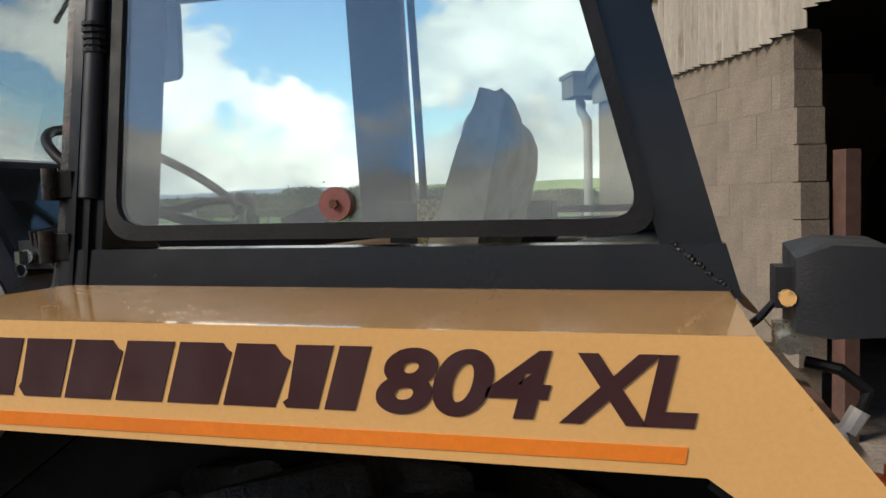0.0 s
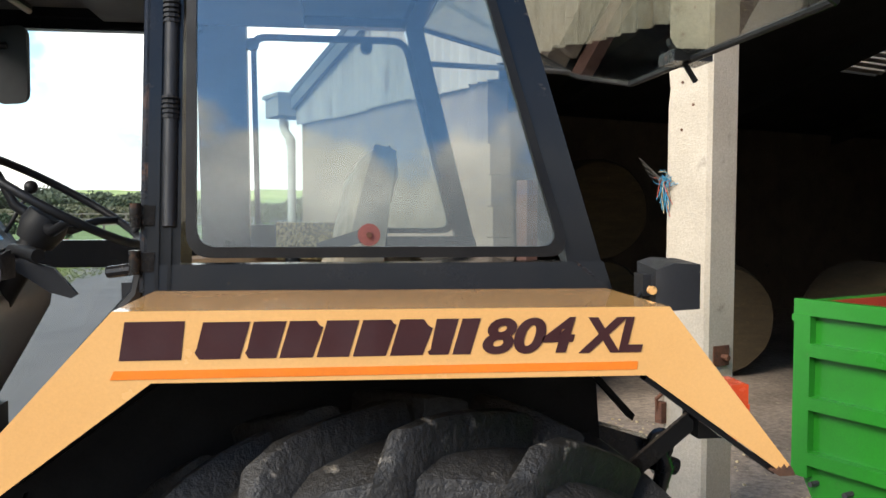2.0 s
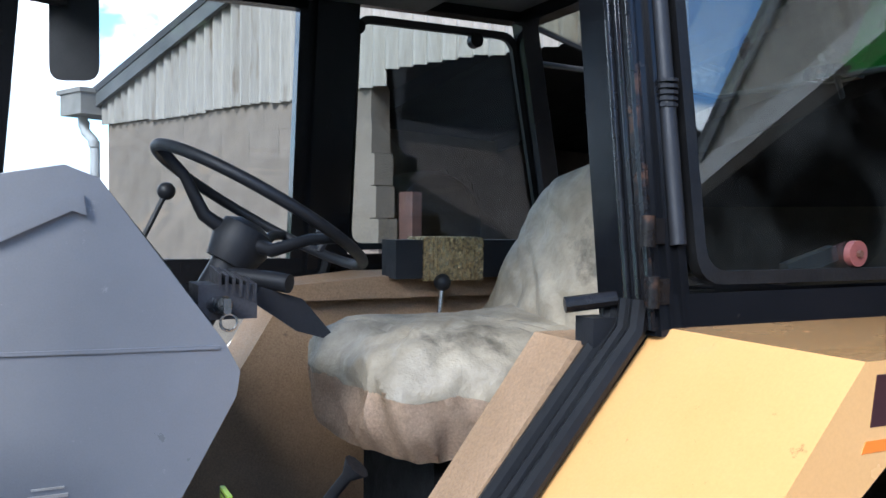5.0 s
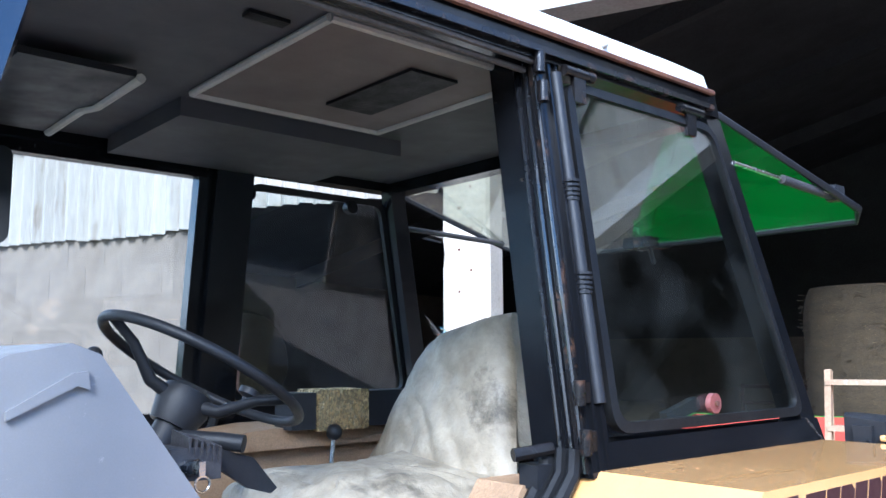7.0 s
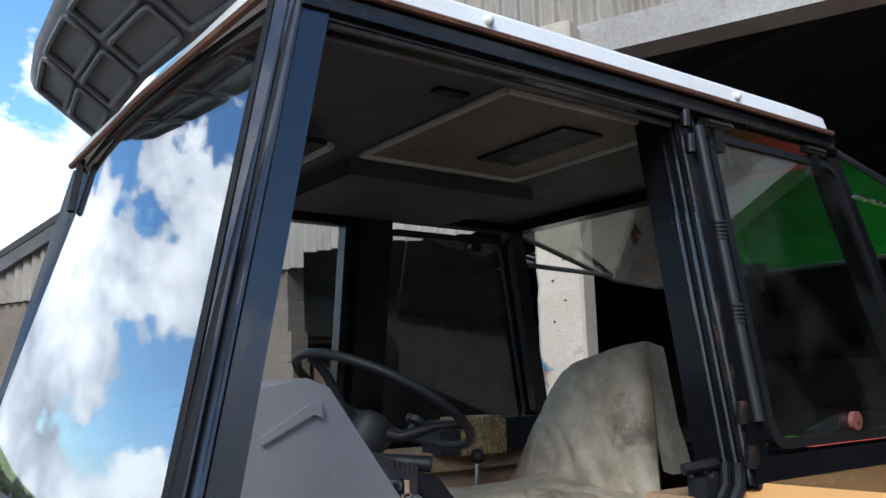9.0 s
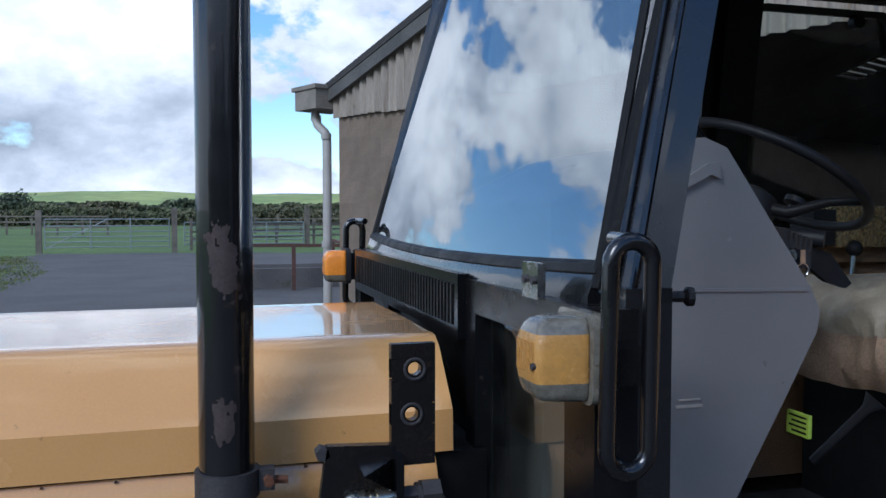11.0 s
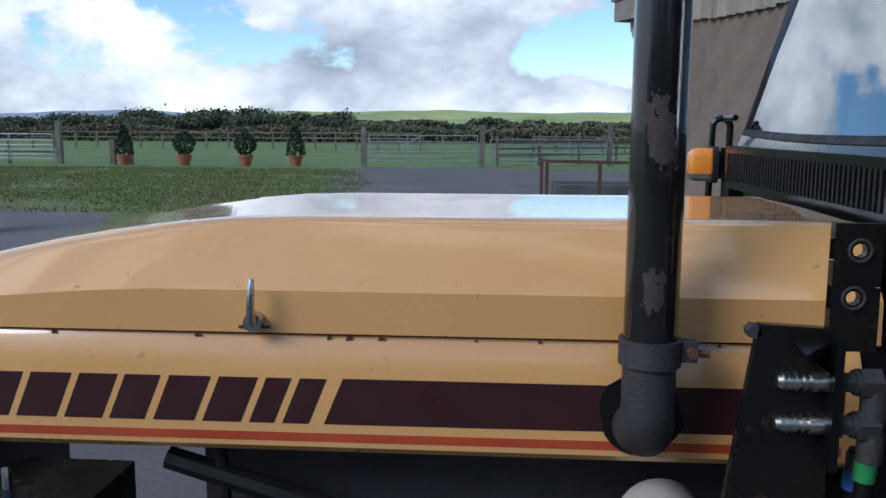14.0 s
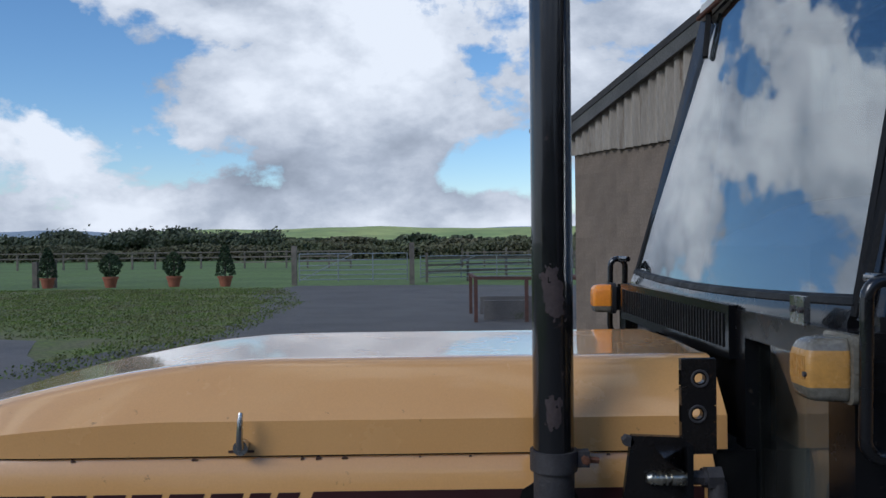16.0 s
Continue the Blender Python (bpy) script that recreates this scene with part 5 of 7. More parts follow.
# inside mirror on its stalk
im = part("cab_mirror", bevel(loft([[(-1.275, y, z) for y, z in round_rect([(0.565, 2.15), (0.685, 2.15), (0.685, 2.405), (0.565, 2.405)], 0.035, 4)], [(-1.255, y, z) for y, z in round_rect([(0.57, 2.155), (0.68, 2.155), (0.68, 2.40), (0.57, 2.40)], 0.035, 4)]]), 0.004), PLASTIC, tractor, "black mirror hung inside the cab", True)
im.data.transform(Matrix.Translation((-1.29, 0.60, 0)) @ Matrix.Rotation(radians(68), 4, "Z") @ Matrix.Translation((1.265, -0.625, 0)))
part("mirror_arm", tube([(-1.38, 0.58, 2.44), (-1.385, 0.585, 2.34), (-1.31, 0.60, 2.34)], 0.012, 8), PLASTIC, im)

# far door: frame, waist bar, panes
dr = new("cab_door")
dr.parent, dr.matrix_parent_inverse = tractor, tractor.matrix_basis.inverted()


def fy(z, d=0.0):
    return -side_y(z) - d


bm = bmesh.new()
for a, b in (((-1.50, 1.66), (-1.43, 2.43)), ((-0.69, 1.02), (-0.69, 2.43)), ((-1.43, 2.425), (-0.69, 2.425)), ((-1.53, 1.66), (-0.69, 1.66)), ((-1.53, 1.0), (-1.53, 1.66)), ((-1.1, 1.0), (-0.72, 1.50)), ((-1.53, 1.0), (-1.08, 1.0)), ((-0.76, 1.48), (-0.69, 1.66))):
    bar((a[0], fy(a[1], 0.02), a[1]), (b[0], fy(b[1], 0.02), b[1]), 0.045, 0.045, bm, (0, 1, 0))
part("door_frame", bm, BLACK, dr, "black tubular door frame")
part("waist_bar", bevel(box(-1.53, -0.62, fy(1.65) - 0.05, fy(1.65) - 0.005, 1.605, 1.70), 0.008), BLACK, dr)
for q in ([(-1.49, 1.70), (-0.65, 1.70), (-0.65, 2.42), (-1.43, 2.42)], [(-1.51, 1.02), (-1.08, 1.02), (-0.72, 1.53), (-0.72, 1.61), (-1.51, 1.61)]):
    g = part("glass", slab([(x, fy(z, 0.02), z) for x, z in q], 0.005), GLASS_CLEAR, dr)
    g.visible_shadow = False

# rear: work lamp, tail lamp, linkage
wl = new("work_lamp")
wl.parent, wl.matrix_parent_inverse = tractor, tractor.matrix_basis.inverted()
part("housing", bevel(loft([[(0.315, y, z) for y, z in ((-0.895, 1.635), (-0.80, 1.635), (-0.80, 1.715), (-0.895, 1.705))], [(0.345, y, z) for y, z in ((-0.91, 1.632), (-0.79, 1.632), (-0.79, 1.722), (-0.91, 1.718))], [(0.395, y, z) for y, z in ((-0.905, 1.634), (-0.795, 1.634), (-0.795, 1.720), (-0.905, 1.715))]]), 0.012, 4), PLASTIC, wl, "black plastic lamp housing", True)
part("back_boss", bevel(box(0.30, 0.318, -0.87, -0.825, 1.655, 1.695), 0.006), PLASTIC, wl, "", True)
part("arm", bevel(box(0.300, 0.335, -0.865, -0.840, 1.610, 1.640), 0.004), ZINC, wl)
part("arm_bolt", tube([(0.312, -0.885, 1.622), (0.312, -0.83, 1.622)], 0.010, 10), ZINC, wl)
part("yellow_cap", tube([(0.308, -0.898, 1.668), (0.308, -0.888, 1.668)], 0.008, 10), YELLOW, wl)
part("cable", tube([(0.30, -0.86, 1.66), (0.285, -0.87, 1.645), (0.275, -0.84, 1.630), (0.262, -0.78, 1.635)], 0.004, 6), RUBBER, wl)
part("spare_cable", tube([(0.33, -0.85, 1.60), (0.36, -0.86, 1.595), (0.385, -0.86, 1.575), (0.378, -0.86, 1.555)], 0.006, 8), RUBBER, wl)
part("cable_plug", tube([(0.378, -0.86, 1.556), (0.366, -0.862, 1.535)], 0.010, 8), TRIM, wl)
tl = new("tail_lamp")
tl.parent, tl.matrix_parent_inverse = tractor, tractor.matrix_basis.inverted()
part("lens", bevel(box(0.410, 0.500, -0.89, -0.81, 1.452, 1.490), 0.006), REDLENS, tl, "red plastic tail lamp lens", True)
part("lens", bevel(box(0.462, 0.503, -0.89, -0.81, 1.385, 1.453), 0.006), REDLENS, tl, "", True)
part("body", bevel(box(0.405, 0.462, -0.885, -0.815, 1.39, 1.452), 0.004), PLASTIC, tl)
part("inset_panel", bevel(box(0.470, 0.496, -0.8925, -0.889, 1.395, 1.438), 0.001), PLASTIC, tl)
part("stay", bar((0.41, -0.85, 1.42), (0.30, -0.80, 1.30), 0.03, 0.03), BLACK_RUST, tl)
lk = new("rear_linkage")
lk.parent, lk.matrix_parent_inverse = tractor, tractor.matrix_basis.inverted()
part("valve", tube([(0.12, -0.40, 1.40), (0.14, -0.40, 1.41), (0.14, -0.40, 1.41), (0.22, -0.40, 1.42), (0.22, -0.40, 1.42), (0.26, -0.40, 1.425), (0.26, -0.40, 1.425), (0.33, -0.40, 1.43)], [0.018, 0.018, 0.026, 0.026, 0.02, 0.02, 0.028, 0.022], 12), GREASY, lk, "", True)
part("valve", tube([(0.30, -0.36, 1.36), (0.38, -0.36, 1.42)], 0.024, 10), GREASY, lk, "", True)
part("valve_cap", tube([(0.25, -0.43, 1.43), (0.30, -0.43, 1.435)], 0.022, 6), CHROME, lk)
part("lift_arm", bevel(loft([[(0.10, y, z) for y, z in ((-0.44, 1.20), (-0.38, 1.20), (-0.38, 1.30), (-0.44, 1.30))], [(0.34, y, z) for y, z in ((-0.44, 1.21), (-0.38, 1.21), (-0.38, 1.31), (-0.44, 1.31))], [(0.50, y, z) for y, z in ((-0.44, 1.19), (-0.38, 1.19), (-0.38, 1.26), (-0.44, 1.26))], [(0.54, y, z) for y, z in ((-0.44, 1.14), (-0.38, 1.14), (-0.38, 1.22), (-0.44, 1.22))]]), 0.015), BLACK_RUST, lk, "", True)
part("link_rod", tube([(0.50, -0.46, 1.27), (0.52, -0.46, 1.20), (0.50, -0.46, 1.12), (0.46, -0.46, 0.85)], [0.016, 0.022, 0.016, 0.016], 10), BLACK_RUST, lk, "", True)
part("shackle", tube([(0.505 + 0.028 * math.cos(a), -0.465, 1.255 + 0.036 * math.sin(a)) for a in (2 * math.pi * i / 16 for i in range(16))], 0.008, 8, None, True), BLACK_RUST, lk, "", True)
part("link_rod", tube([(0.36, -0.30, 1.38), (0.37, -0.30, 1.20), (0.36, -0.30, 1.0)], 0.014, 8), GREASY, lk, "", True)
part("hitch_block", bevel(box(0.24, 0.40, -0.30, 0.30, 0.85, 1.32), 0.03), BLACK_RUST, lk)
part("top_link", tube([(0.30, 0.0, 1.25), (0.75, 0.0, 1.05)], 0.025, 10), BLACK_RUST, lk, "", True)
part("lift_arm", bar((0.1, -0.36, 0.62), (0.85, -0.40, 0.50), 0.03, 0.08), BLACK_RUST, lk)
part("lift_arm", bar((0.1, 0.36, 0.62), (0.85, 0.40, 0.50), 0.03, 0.08), BLACK_RUST, lk)

# ---- ground ----
GRASS = surf("pasture", (0.125, 0.200, 0.040), (0.085, 0.140, 0.030), 0.09, 0.9, 0, 0.2, 3.0, 0.45)
MOSS = surf("mossy_stony_verge", (0.12, 0.17, 0.022), (0.14, 0.13, 0.055), 0.7, 0.9, 0, 0.8, 9.0, 0.6, 0.05, 0, (0.05, 0.045, 0.03), 0.42, 2.2)
ASPHALT = surf("worn_asphalt", (0.090, 0.084, 0.077), (0.122, 0.113, 0.103), 0.5, 0.85, 0, 0.4, 45, 0.35, 0.06, 0, (0.05, 0.062, 0.028), 0.14, 1.4)
CONCRETE = surf("old_yard_concrete", (0.15, 0.14, 0.132), (0.10, 0.095, 0.09), 0.8, 0.85, 0, 0.4, 30, 0.3, 0.06, 0, (0.06, 0.07, 0.03), 0.24, 1.8)
DIRT = surf("trodden_straw_dirt", (0.34, 0.27, 0.21), (0.20, 0.155, 0.12), 1.1, 0.95, 0, 0.8, 22, 0.5, 0.04, 0, (0.36, 0.30, 0.22), 0.30, 6)
BLOCK = surf("concrete_block", (0.235, 0.182, 0.135), (0.170, 0.132, 0.098), 2.2, 0.92, 0, 0.9, 55, 0.35, 0.05, 0, (0.11, 0.092, 0.07), 0.34, 3.4, per_object=0.08)
MORTAR = surf("mortar", (0.225, 0.172, 0.127), (0.175, 0.137, 0.102), 4.0, 0.95, 0, 0.5, 60, 0.3)
SHEET = surf("weathered_fibre_cement", (0.37, 0.325, 0.265), (0.27, 0.235, 0.19), 3.0, 0.9, 0, 0.25, 60, 0.2, 0.05, 0, (0.17, 0.125, 0.085), 0.42, 6.0, stretch=(1.0, 1.0, 0.16))
BARGE = surf("dark_verge_board", (0.12, 0.115, 0.105), (0.075, 0.075, 0.07), 2, 0.85, 0, 0.3, 50, 0.3, 0.05, 0, (0.24, 0.24, 0.19), 0.2, 9)
STANCHION = surf("cast_concrete_post", (0.52, 0.445, 0.345), (0.44, 0.37, 0.28), 2.2, 0.88, 0, 0.5, 80, 0.18, 0.05, 0, (0.20, 0.16, 0.12), 0.22, 5)
LINTEL = surf("limewashed_beam", (0.44, 0.41, 0.36), (0.33, 0.30, 0.26), 2, 0.85, 0, 0.3, 40, 0.2, 0.05, 0, (0.30, 0.18, 0.09), 0.26, 4)
# near-black: the dark of the barn's inside is put into the colour
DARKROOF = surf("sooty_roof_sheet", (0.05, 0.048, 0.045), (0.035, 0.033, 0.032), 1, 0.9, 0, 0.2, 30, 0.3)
# hay toned far below straw: the barn's dimness is put into the colour
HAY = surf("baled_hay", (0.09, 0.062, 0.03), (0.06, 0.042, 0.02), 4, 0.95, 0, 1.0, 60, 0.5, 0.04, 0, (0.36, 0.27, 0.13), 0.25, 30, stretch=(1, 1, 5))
GREEN = surf("green_trailer_paint", (0.018, 0.235, 0.020), (0.016, 0.20, 0.018), 3, 0.35, 0, 0.08, 120, 0.1, 0.08, 0.3, (0.16, 0.15, 0.09), 0.16, 12)
REDP = surf("red_trailer_floor", (0.42, 0.05, 0.025), (0.33, 0.04, 0.02), 4, 0.5, 0, 0.1, 100, 0.15)
TIMBER = surf("grey_fence_timber", (0.20, 0.175, 0.145), (0.13, 0.115, 0.095), 3, 0.9, 0, 0.4, 60, 0.3, per_object=0.15)
GALV = surf("galvanised_gate_tube", (0.30, 0.33, 0.34), (0.24, 0.27, 0.28), 6, 0.45, 0.5, 0.1, 100, 0.15)
RAILPAINT = surf("rust_brown_rail", (0.12, 0.055, 0.04), (0.08, 0.04, 0.03), 8, 0.75, 0, 0.3, 90, 0.3)
PVC = surf("grey_pvc_pipe", (0.40, 0.38, 0.34), (0.33, 0.31, 0.28), 3, 0.5, 0, 0.1, 100, 0.1)
GUTTER = surf("weathered_gutter_box", (0.27, 0.24, 0.20), (0.20, 0.18, 0.15), 4, 0.85, 0, 0.3, 60, 0.25)
# both leaf tones below are lightened to carry the haze of the far field
LEAF = surf("hedge_leaf", (0.12, 0.135, 0.065), (0.15, 0.135, 0.08), 0.12, 0.8, 0, 0, 8, 0.15, island=0.2)
LEAF_TREE = surf("tree_leaf", (0.085, 0.105, 0.060), (0.105, 0.12, 0.07), 0.2, 0.8, 0, 0, 8, 0.15, island=0.22)
CONIFER = surf("clipped_evergreen", (0.022, 0.045, 0.015), (0.034, 0.060, 0.02), 3, 0.8, 0, 0, 30, 0.3, island=0.4)
BARK = surf("bark", (0.075, 0.06, 0.048), (0.05, 0.04, 0.032), 4, 0.9, 0, 0.5, 40, 0.3)
TERRACOTTA = surf("terracotta", (0.38, 0.135, 0.075), (0.30, 0.10, 0.06), 6, 0.85, 0, 0.2, 60, 0.2)
HILLSIDE = surf("far_pasture", (0.42, 0.47, 0.16), (0.24, 0.33, 0.11), 0.006, 0.95, 0, 0, 0.03, 0.3, 0.02, 0, (0.30, 0.25, 0.13), 0.35, 0.007)
# the blue haze of distance is put into the ridge's own colour
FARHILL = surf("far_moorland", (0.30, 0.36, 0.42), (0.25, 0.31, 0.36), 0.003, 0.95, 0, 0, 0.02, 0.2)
BLUETWINE = surf("blue_twine", (0.05, 0.28, 0.42), None, 20, 0.6)
REDTWINE = surf("red_twine", (0.50, 0.09, 0.05), None, 20, 0.6)

STRAW = surf("pale_straw", (0.50, 0.40, 0.24), (0.36, 0.28, 0.16), 9, 0.85, 0, 0, 60, 0.2, island=0.25)
rng = random.Random(11)


def sheet(name, pts, z, mat_, label, cat):
    bm = bmesh.new()
    vs = [bm.verts.new((x, y, z)) for x, y in pts]
    bm.faces.new(vs)
    ob = part(name, bm, mat_)
    return tagged(ob, label, cat, kind="structure")


def wavy(pts, amp, step=0.6, seed=1):
    """An outline with uneven edges."""
    out = []
    for a, b in zip(pts, pts[1:] + pts[:1]):
        a, b = Vector(a), Vector(b)
        n = max(1, int((b - a).length / step))
        for i in range(n):
            p = a.lerp(b, i / n)
            out.append((p.x + amp * noise.noise(Vector((p.x * 0.8, p.y * 0.8, seed))), p.y + amp * noise.noise(Vector((p.x * 0.8, p.y * 0.8, seed + 9)))))
    return out


sheet("ground", [(-4000, -4000), (4000, -4000), (4000, 4000), (-4000, 4000)], 0.0, GRASS, "green pasture reaching to the horizon", "ground")
sheet("verge", wavy([(-40, 9), (-6.0, 9), (-5.6, 16), (-5.5, 24), (-9, 31.5), (-12, 33.2), (-40, 33.5)], 1.2), 0.004, MOSS, "mossy stony verge beside the yard", "verge")
sheet("yard", wavy([(-12, -30), (30, -30), (30, 30), (6, 32), (-3.2, 34.5), (-8.2, 34.5), (-9.5, 31), (-7.6, 24), (-6.6, 15), (-8.5, 11), (-12, 9)], 0.5, 0.8, 4), 0.008, ASPHALT, "worn grey asphalt farmyard", "yard")
sheet("concrete_apron", wavy([(-30, 4), (-8.2, 4), (-7.4, 8.5), (-10.0, 14.2), (-14, 15.2), (-30, 15.5)], 0.4, 0.7, 7), 0.012, CONCRETE, "old concrete slab beside the verge", "concrete")

# ---- the barn, in its own axes: u along the gable, v into the barn ----
P0 = Vector((1.066, 4.60, 0))
BU, BV = Vector((0.385, -0.923, 0)).normalized(), Vector((0.923, 0.385, 0)).normalized()
BM = Matrix(((BU.x, BV.x, 0, P0.x), (BU.y, BV.y, 0, P0.y), (0, 0, 1, 0), (0, 0, 0, 1)))


def barn(name, bm, mat_, label="", cat="", kind="structure", smooth=False):
    bmesh.ops.transform(bm, matrix=BM, verts=bm.verts[:])
    ob = part(name, bm, mat_, None, label, smooth)
    return tagged(ob, label, cat, kind=kind)


def verge_z(u):
    return 3.18 + 0.30 * (u + 4.40) if u < 6.2 else 3.18 + 0.30 * 10.6 - 0.30 * (u - 6.2)


wall = barn("wall_gable", box(-4.30, -0.03, 0.0018, 0.20, 0, 2.90), MORTAR, "block gable wall of the barn", "wall")
bm = bmesh.new()
bevel(box(0, 0.439, 0, 0.03, 0, 0.2575, bm), 0.0015, 1)
bmesh.ops.recalc_face_normals(bm, faces=bm.faces[:])
block_me = bpy.data.meshes.new("block")
bm.to_mesh(block_me)
bm.free()
block_me.materials.append(BLOCK)
bm = bmesh.new()
bevel(box(0, 0.2165, 0, 0.03, 0, 0.2575, bm), 0.0015, 1)
half_me = bpy.data.meshes.new("block")
bm.to_mesh(half_me)
bm.free()
half_me.materials.append(BLOCK)


def block_at(me, u, v, z, parent, ry=0.0):
    ob = new("block", me)
    ob.parent = parent
    ob.matrix_basis = BM @ Matrix.Translation((u, v, z)) @ Matrix.Rotation(ry, 4, "X")
    return ob


for row in range(11):
    z = 0.004 + row * 0.2620
    u = -4.30 + (0.0 if row % 2 else 0.222)
    if row % 2 == 0:
        block_at(half_me, -4.30, rng.uniform(-0.001, 0.001), z, wall)
    while u + 0.432 < 0.10:
        block_at(block_me, u, rng.uniform(-0.001, 0.001), z, wall)
        u += 0.4425
    if u < -0.15:
        block_at(half_me, u, rng.uniform(-0.001, 0.001), z, wall)
# toothed end of the wall where it was broken through
for row in range(11):
    z = 0.004 + row * 0.2620
    e = bevel(box(-0.20, 0.02 + rng.uniform(-0.05, 0.06), 0.0, 0.21, z, z + 0.254), 0.014, 1)
    bmesh.ops.transform(e, matrix=BM, verts=e.verts[:])
    part("end_block", e, BLOCK, wall)
barn("jamb", bevel(box(0.05, 0.20, 0.25, 0.36, 0, 2.05), 0.01), RAILPAINT, "rust-brown steel jamb beside the wall end", "jamb")
barn("wall_side", box(-4.30, -4.10, 0.20, 14, 0, 3.2), BLOCK, "block side wall of the barn", "wall")
barn("wall_back", box(-4.30, 16.5, 14, 14.2, 0, 2.2), BLOCK, "block back wall of the barn", "wall")
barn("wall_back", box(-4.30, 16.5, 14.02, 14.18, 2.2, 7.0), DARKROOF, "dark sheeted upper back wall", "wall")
barn("wall_far", box(16.5, 16.7, -0.2, 14.2, 0, 3.6), BLOCK, "block side wall of the barn", "wall")
barn("barn_floor", box(-4.1, 16.5, -0.6, 14, 0.0, 0.016), DIRT, "trodden dirt and straw barn floor", "floor")
apron = wavy([(0.0, -2.2), (16, -2.6), (16, -0.6), (0.0, -0.6)], 0.35, 0.5, 3)
bm = bmesh.new()
bm.faces.new([bm.verts.new((u, v, 0.0145)) for u, v in apron])
barn("barn_threshold", bm, DIRT, "trodden dirt and straw before the barn", "floor")


def corrugated(name, u0, u1, zlo, v, label, mat_=SHEET, pitch=0.146, amp=0.030):
    bm = bmesh.new()
    n = int((u1 - u0) / pitch * 8)
    lo, hi = [], []
    for i in range(n + 1):
        u = u0 + (u1 - u0) * i / n
        w = v + amp * math.cos(2 * math.pi * u / pitch)
        jag = 0.02 if int((u - u0) / 1.02) % 2 else 0.0
        lo.append(bm.verts.new((u, w, zlo - jag)))
        hi.append(bm.verts.new((u, w, max(verge_z(u), zlo + 0.02))))
    for i in range(n):
        bm.faces.new((lo[i], lo[i + 1], hi[i + 1], hi[i]))
    bmesh.ops.recalc_face_normals(bm, faces=bm.faces[:])
    bmesh.ops.solidify(bm, geom=bm.faces[:], thickness=0.008)
    return barn(name, bm, mat_, label, "cladding", "structure", True)


corrugated("cladding_wall", -4.36, 0.16, 2.87, -0.045, "weathered corrugated cladding over the block wall")
corrugated("cladding_bay", 0.16, 2.62, 2.985, -0.050, "weathered corrugated cladding over the opening")
corrugated("cladding_gable", 2.62, 16.6, 4.26, -0.055, "weathered corrugated gable cladding")
barn("lintel", bevel(box(2.62, 16.6, -0.16, 0.10, 4.06, 4.29), 0.012), LINTEL, "pale limewashed lintel beam over the opening", "lintel")
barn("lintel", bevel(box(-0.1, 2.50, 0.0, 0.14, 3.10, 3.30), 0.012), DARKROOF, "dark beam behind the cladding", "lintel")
for u0, u1 in ((-4.62, 6.2), (6.2, 16.9)):
    z0, z1 = verge_z(u0), verge_z(u1)
    bm = loft([[(u0, v, z0 + dz) for v, dz in ((-0.13, -0.13), (-0.085, -0.13), (-0.085, 0.07), (-0.13, 0.07))], [(u1, v, z1 + dz) for v, dz in ((-0.13, -0.13), (-0.085, -0.13), (-0.085, 0.07), (-0.13, 0.07))]])
    barn("bargeboard", bm, BARGE, "dark weathered verge board", "bargeboard")
    gaps = ((u0, u1, -0.14, 14.2),) if u0 > 0 else ((u0, -2.1, -0.14, 14.2), (-2.1, -0.7, -0.14, 7.0), (-2.1, -0.7, 8.6, 14.2), (-0.7, u1, -0.14, 14.2))
    for a, b, va, vb in gaps:
        za, zb = verge_z(a), verge_z(b)
        bm = loft([[(a, va, za + 0.02), (a, vb, za + 0.02), (a, vb, za + 0.10), (a, va, za + 0.10)], [(b, va, zb + 0.02), (b, vb, zb + 0.02), (b, vb, zb + 0.10), (b, va, zb + 0.10)]])
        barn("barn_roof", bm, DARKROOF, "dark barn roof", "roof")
# a rooflight: ribs of translucent sheet over a gap
for k in range(9):
    u = -2.0 + k * 0.15
    barn("rooflight", tube([(u, 7.0, verge_z(u) + 0.06), (u, 8.6, verge_z(u) + 0.06)], 0.066, 6), TRIM, "translucent corrugated rooflight strip", "rooflight")
# rafters
for v in (3.5, 7.0, 10.5):
    bm = bmesh.new()
    bar((-4.2, v, verge_z(-4.2) - 0.1), (6.2, v, verge_z(6.2) - 0.1), 0.15, 0.25, bm)
    bar((6.2, v, verge_z(6.2) - 0.1), (16.5, v, verge_z(16.5) - 0.1), 0.15, 0.25, bm)
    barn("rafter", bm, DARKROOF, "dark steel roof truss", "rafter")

# the chipped stanchion at the opening, with plate, studs and twine
bm = bmesh.new()
rings = []
for i in range(47):
    z = i * 0.092
    j = [(noise.noise(Vector((k * 3.1, 0, z * 5.0))) - 0.2) * 0.022 for k in range(4)]
    a, b, c, d = (2.43 + max(0, j[0]) * 1.1, -0.42 + max(0, j[0])), (2.75 - max(0, j[1]) * 0.4, -0.42 + max(0, j[1]) * 0.4), (2.75, -0.19), (2.43, -0.19)
    ch = 0.020
    rings.append([(a[0], a[1] + ch, z), (a[0] + ch, a[1], z), (b[0] - ch, b[1], z), (b[0], b[1] + ch, z), (c[0], c[1] - ch, z), (c[0] - ch, c[1], z), (d[0] + ch, d[1], z), (d[0], d[1] - ch, z)])
loft(rings, bm)
bmesh.ops.transform(bm, matrix=BM, verts=bm.verts[:])
post = part("stanchion", bm, STANCHION)
tagged(post, "chipped pale concrete stanchion at the barn opening", "post", kind="structure")


def on_post(name, bm, mat_, label=""):
    bmesh.ops.transform(bm, matrix=BM, verts=bm.verts[:])
    return part(name, bm, mat_, post, label, True)


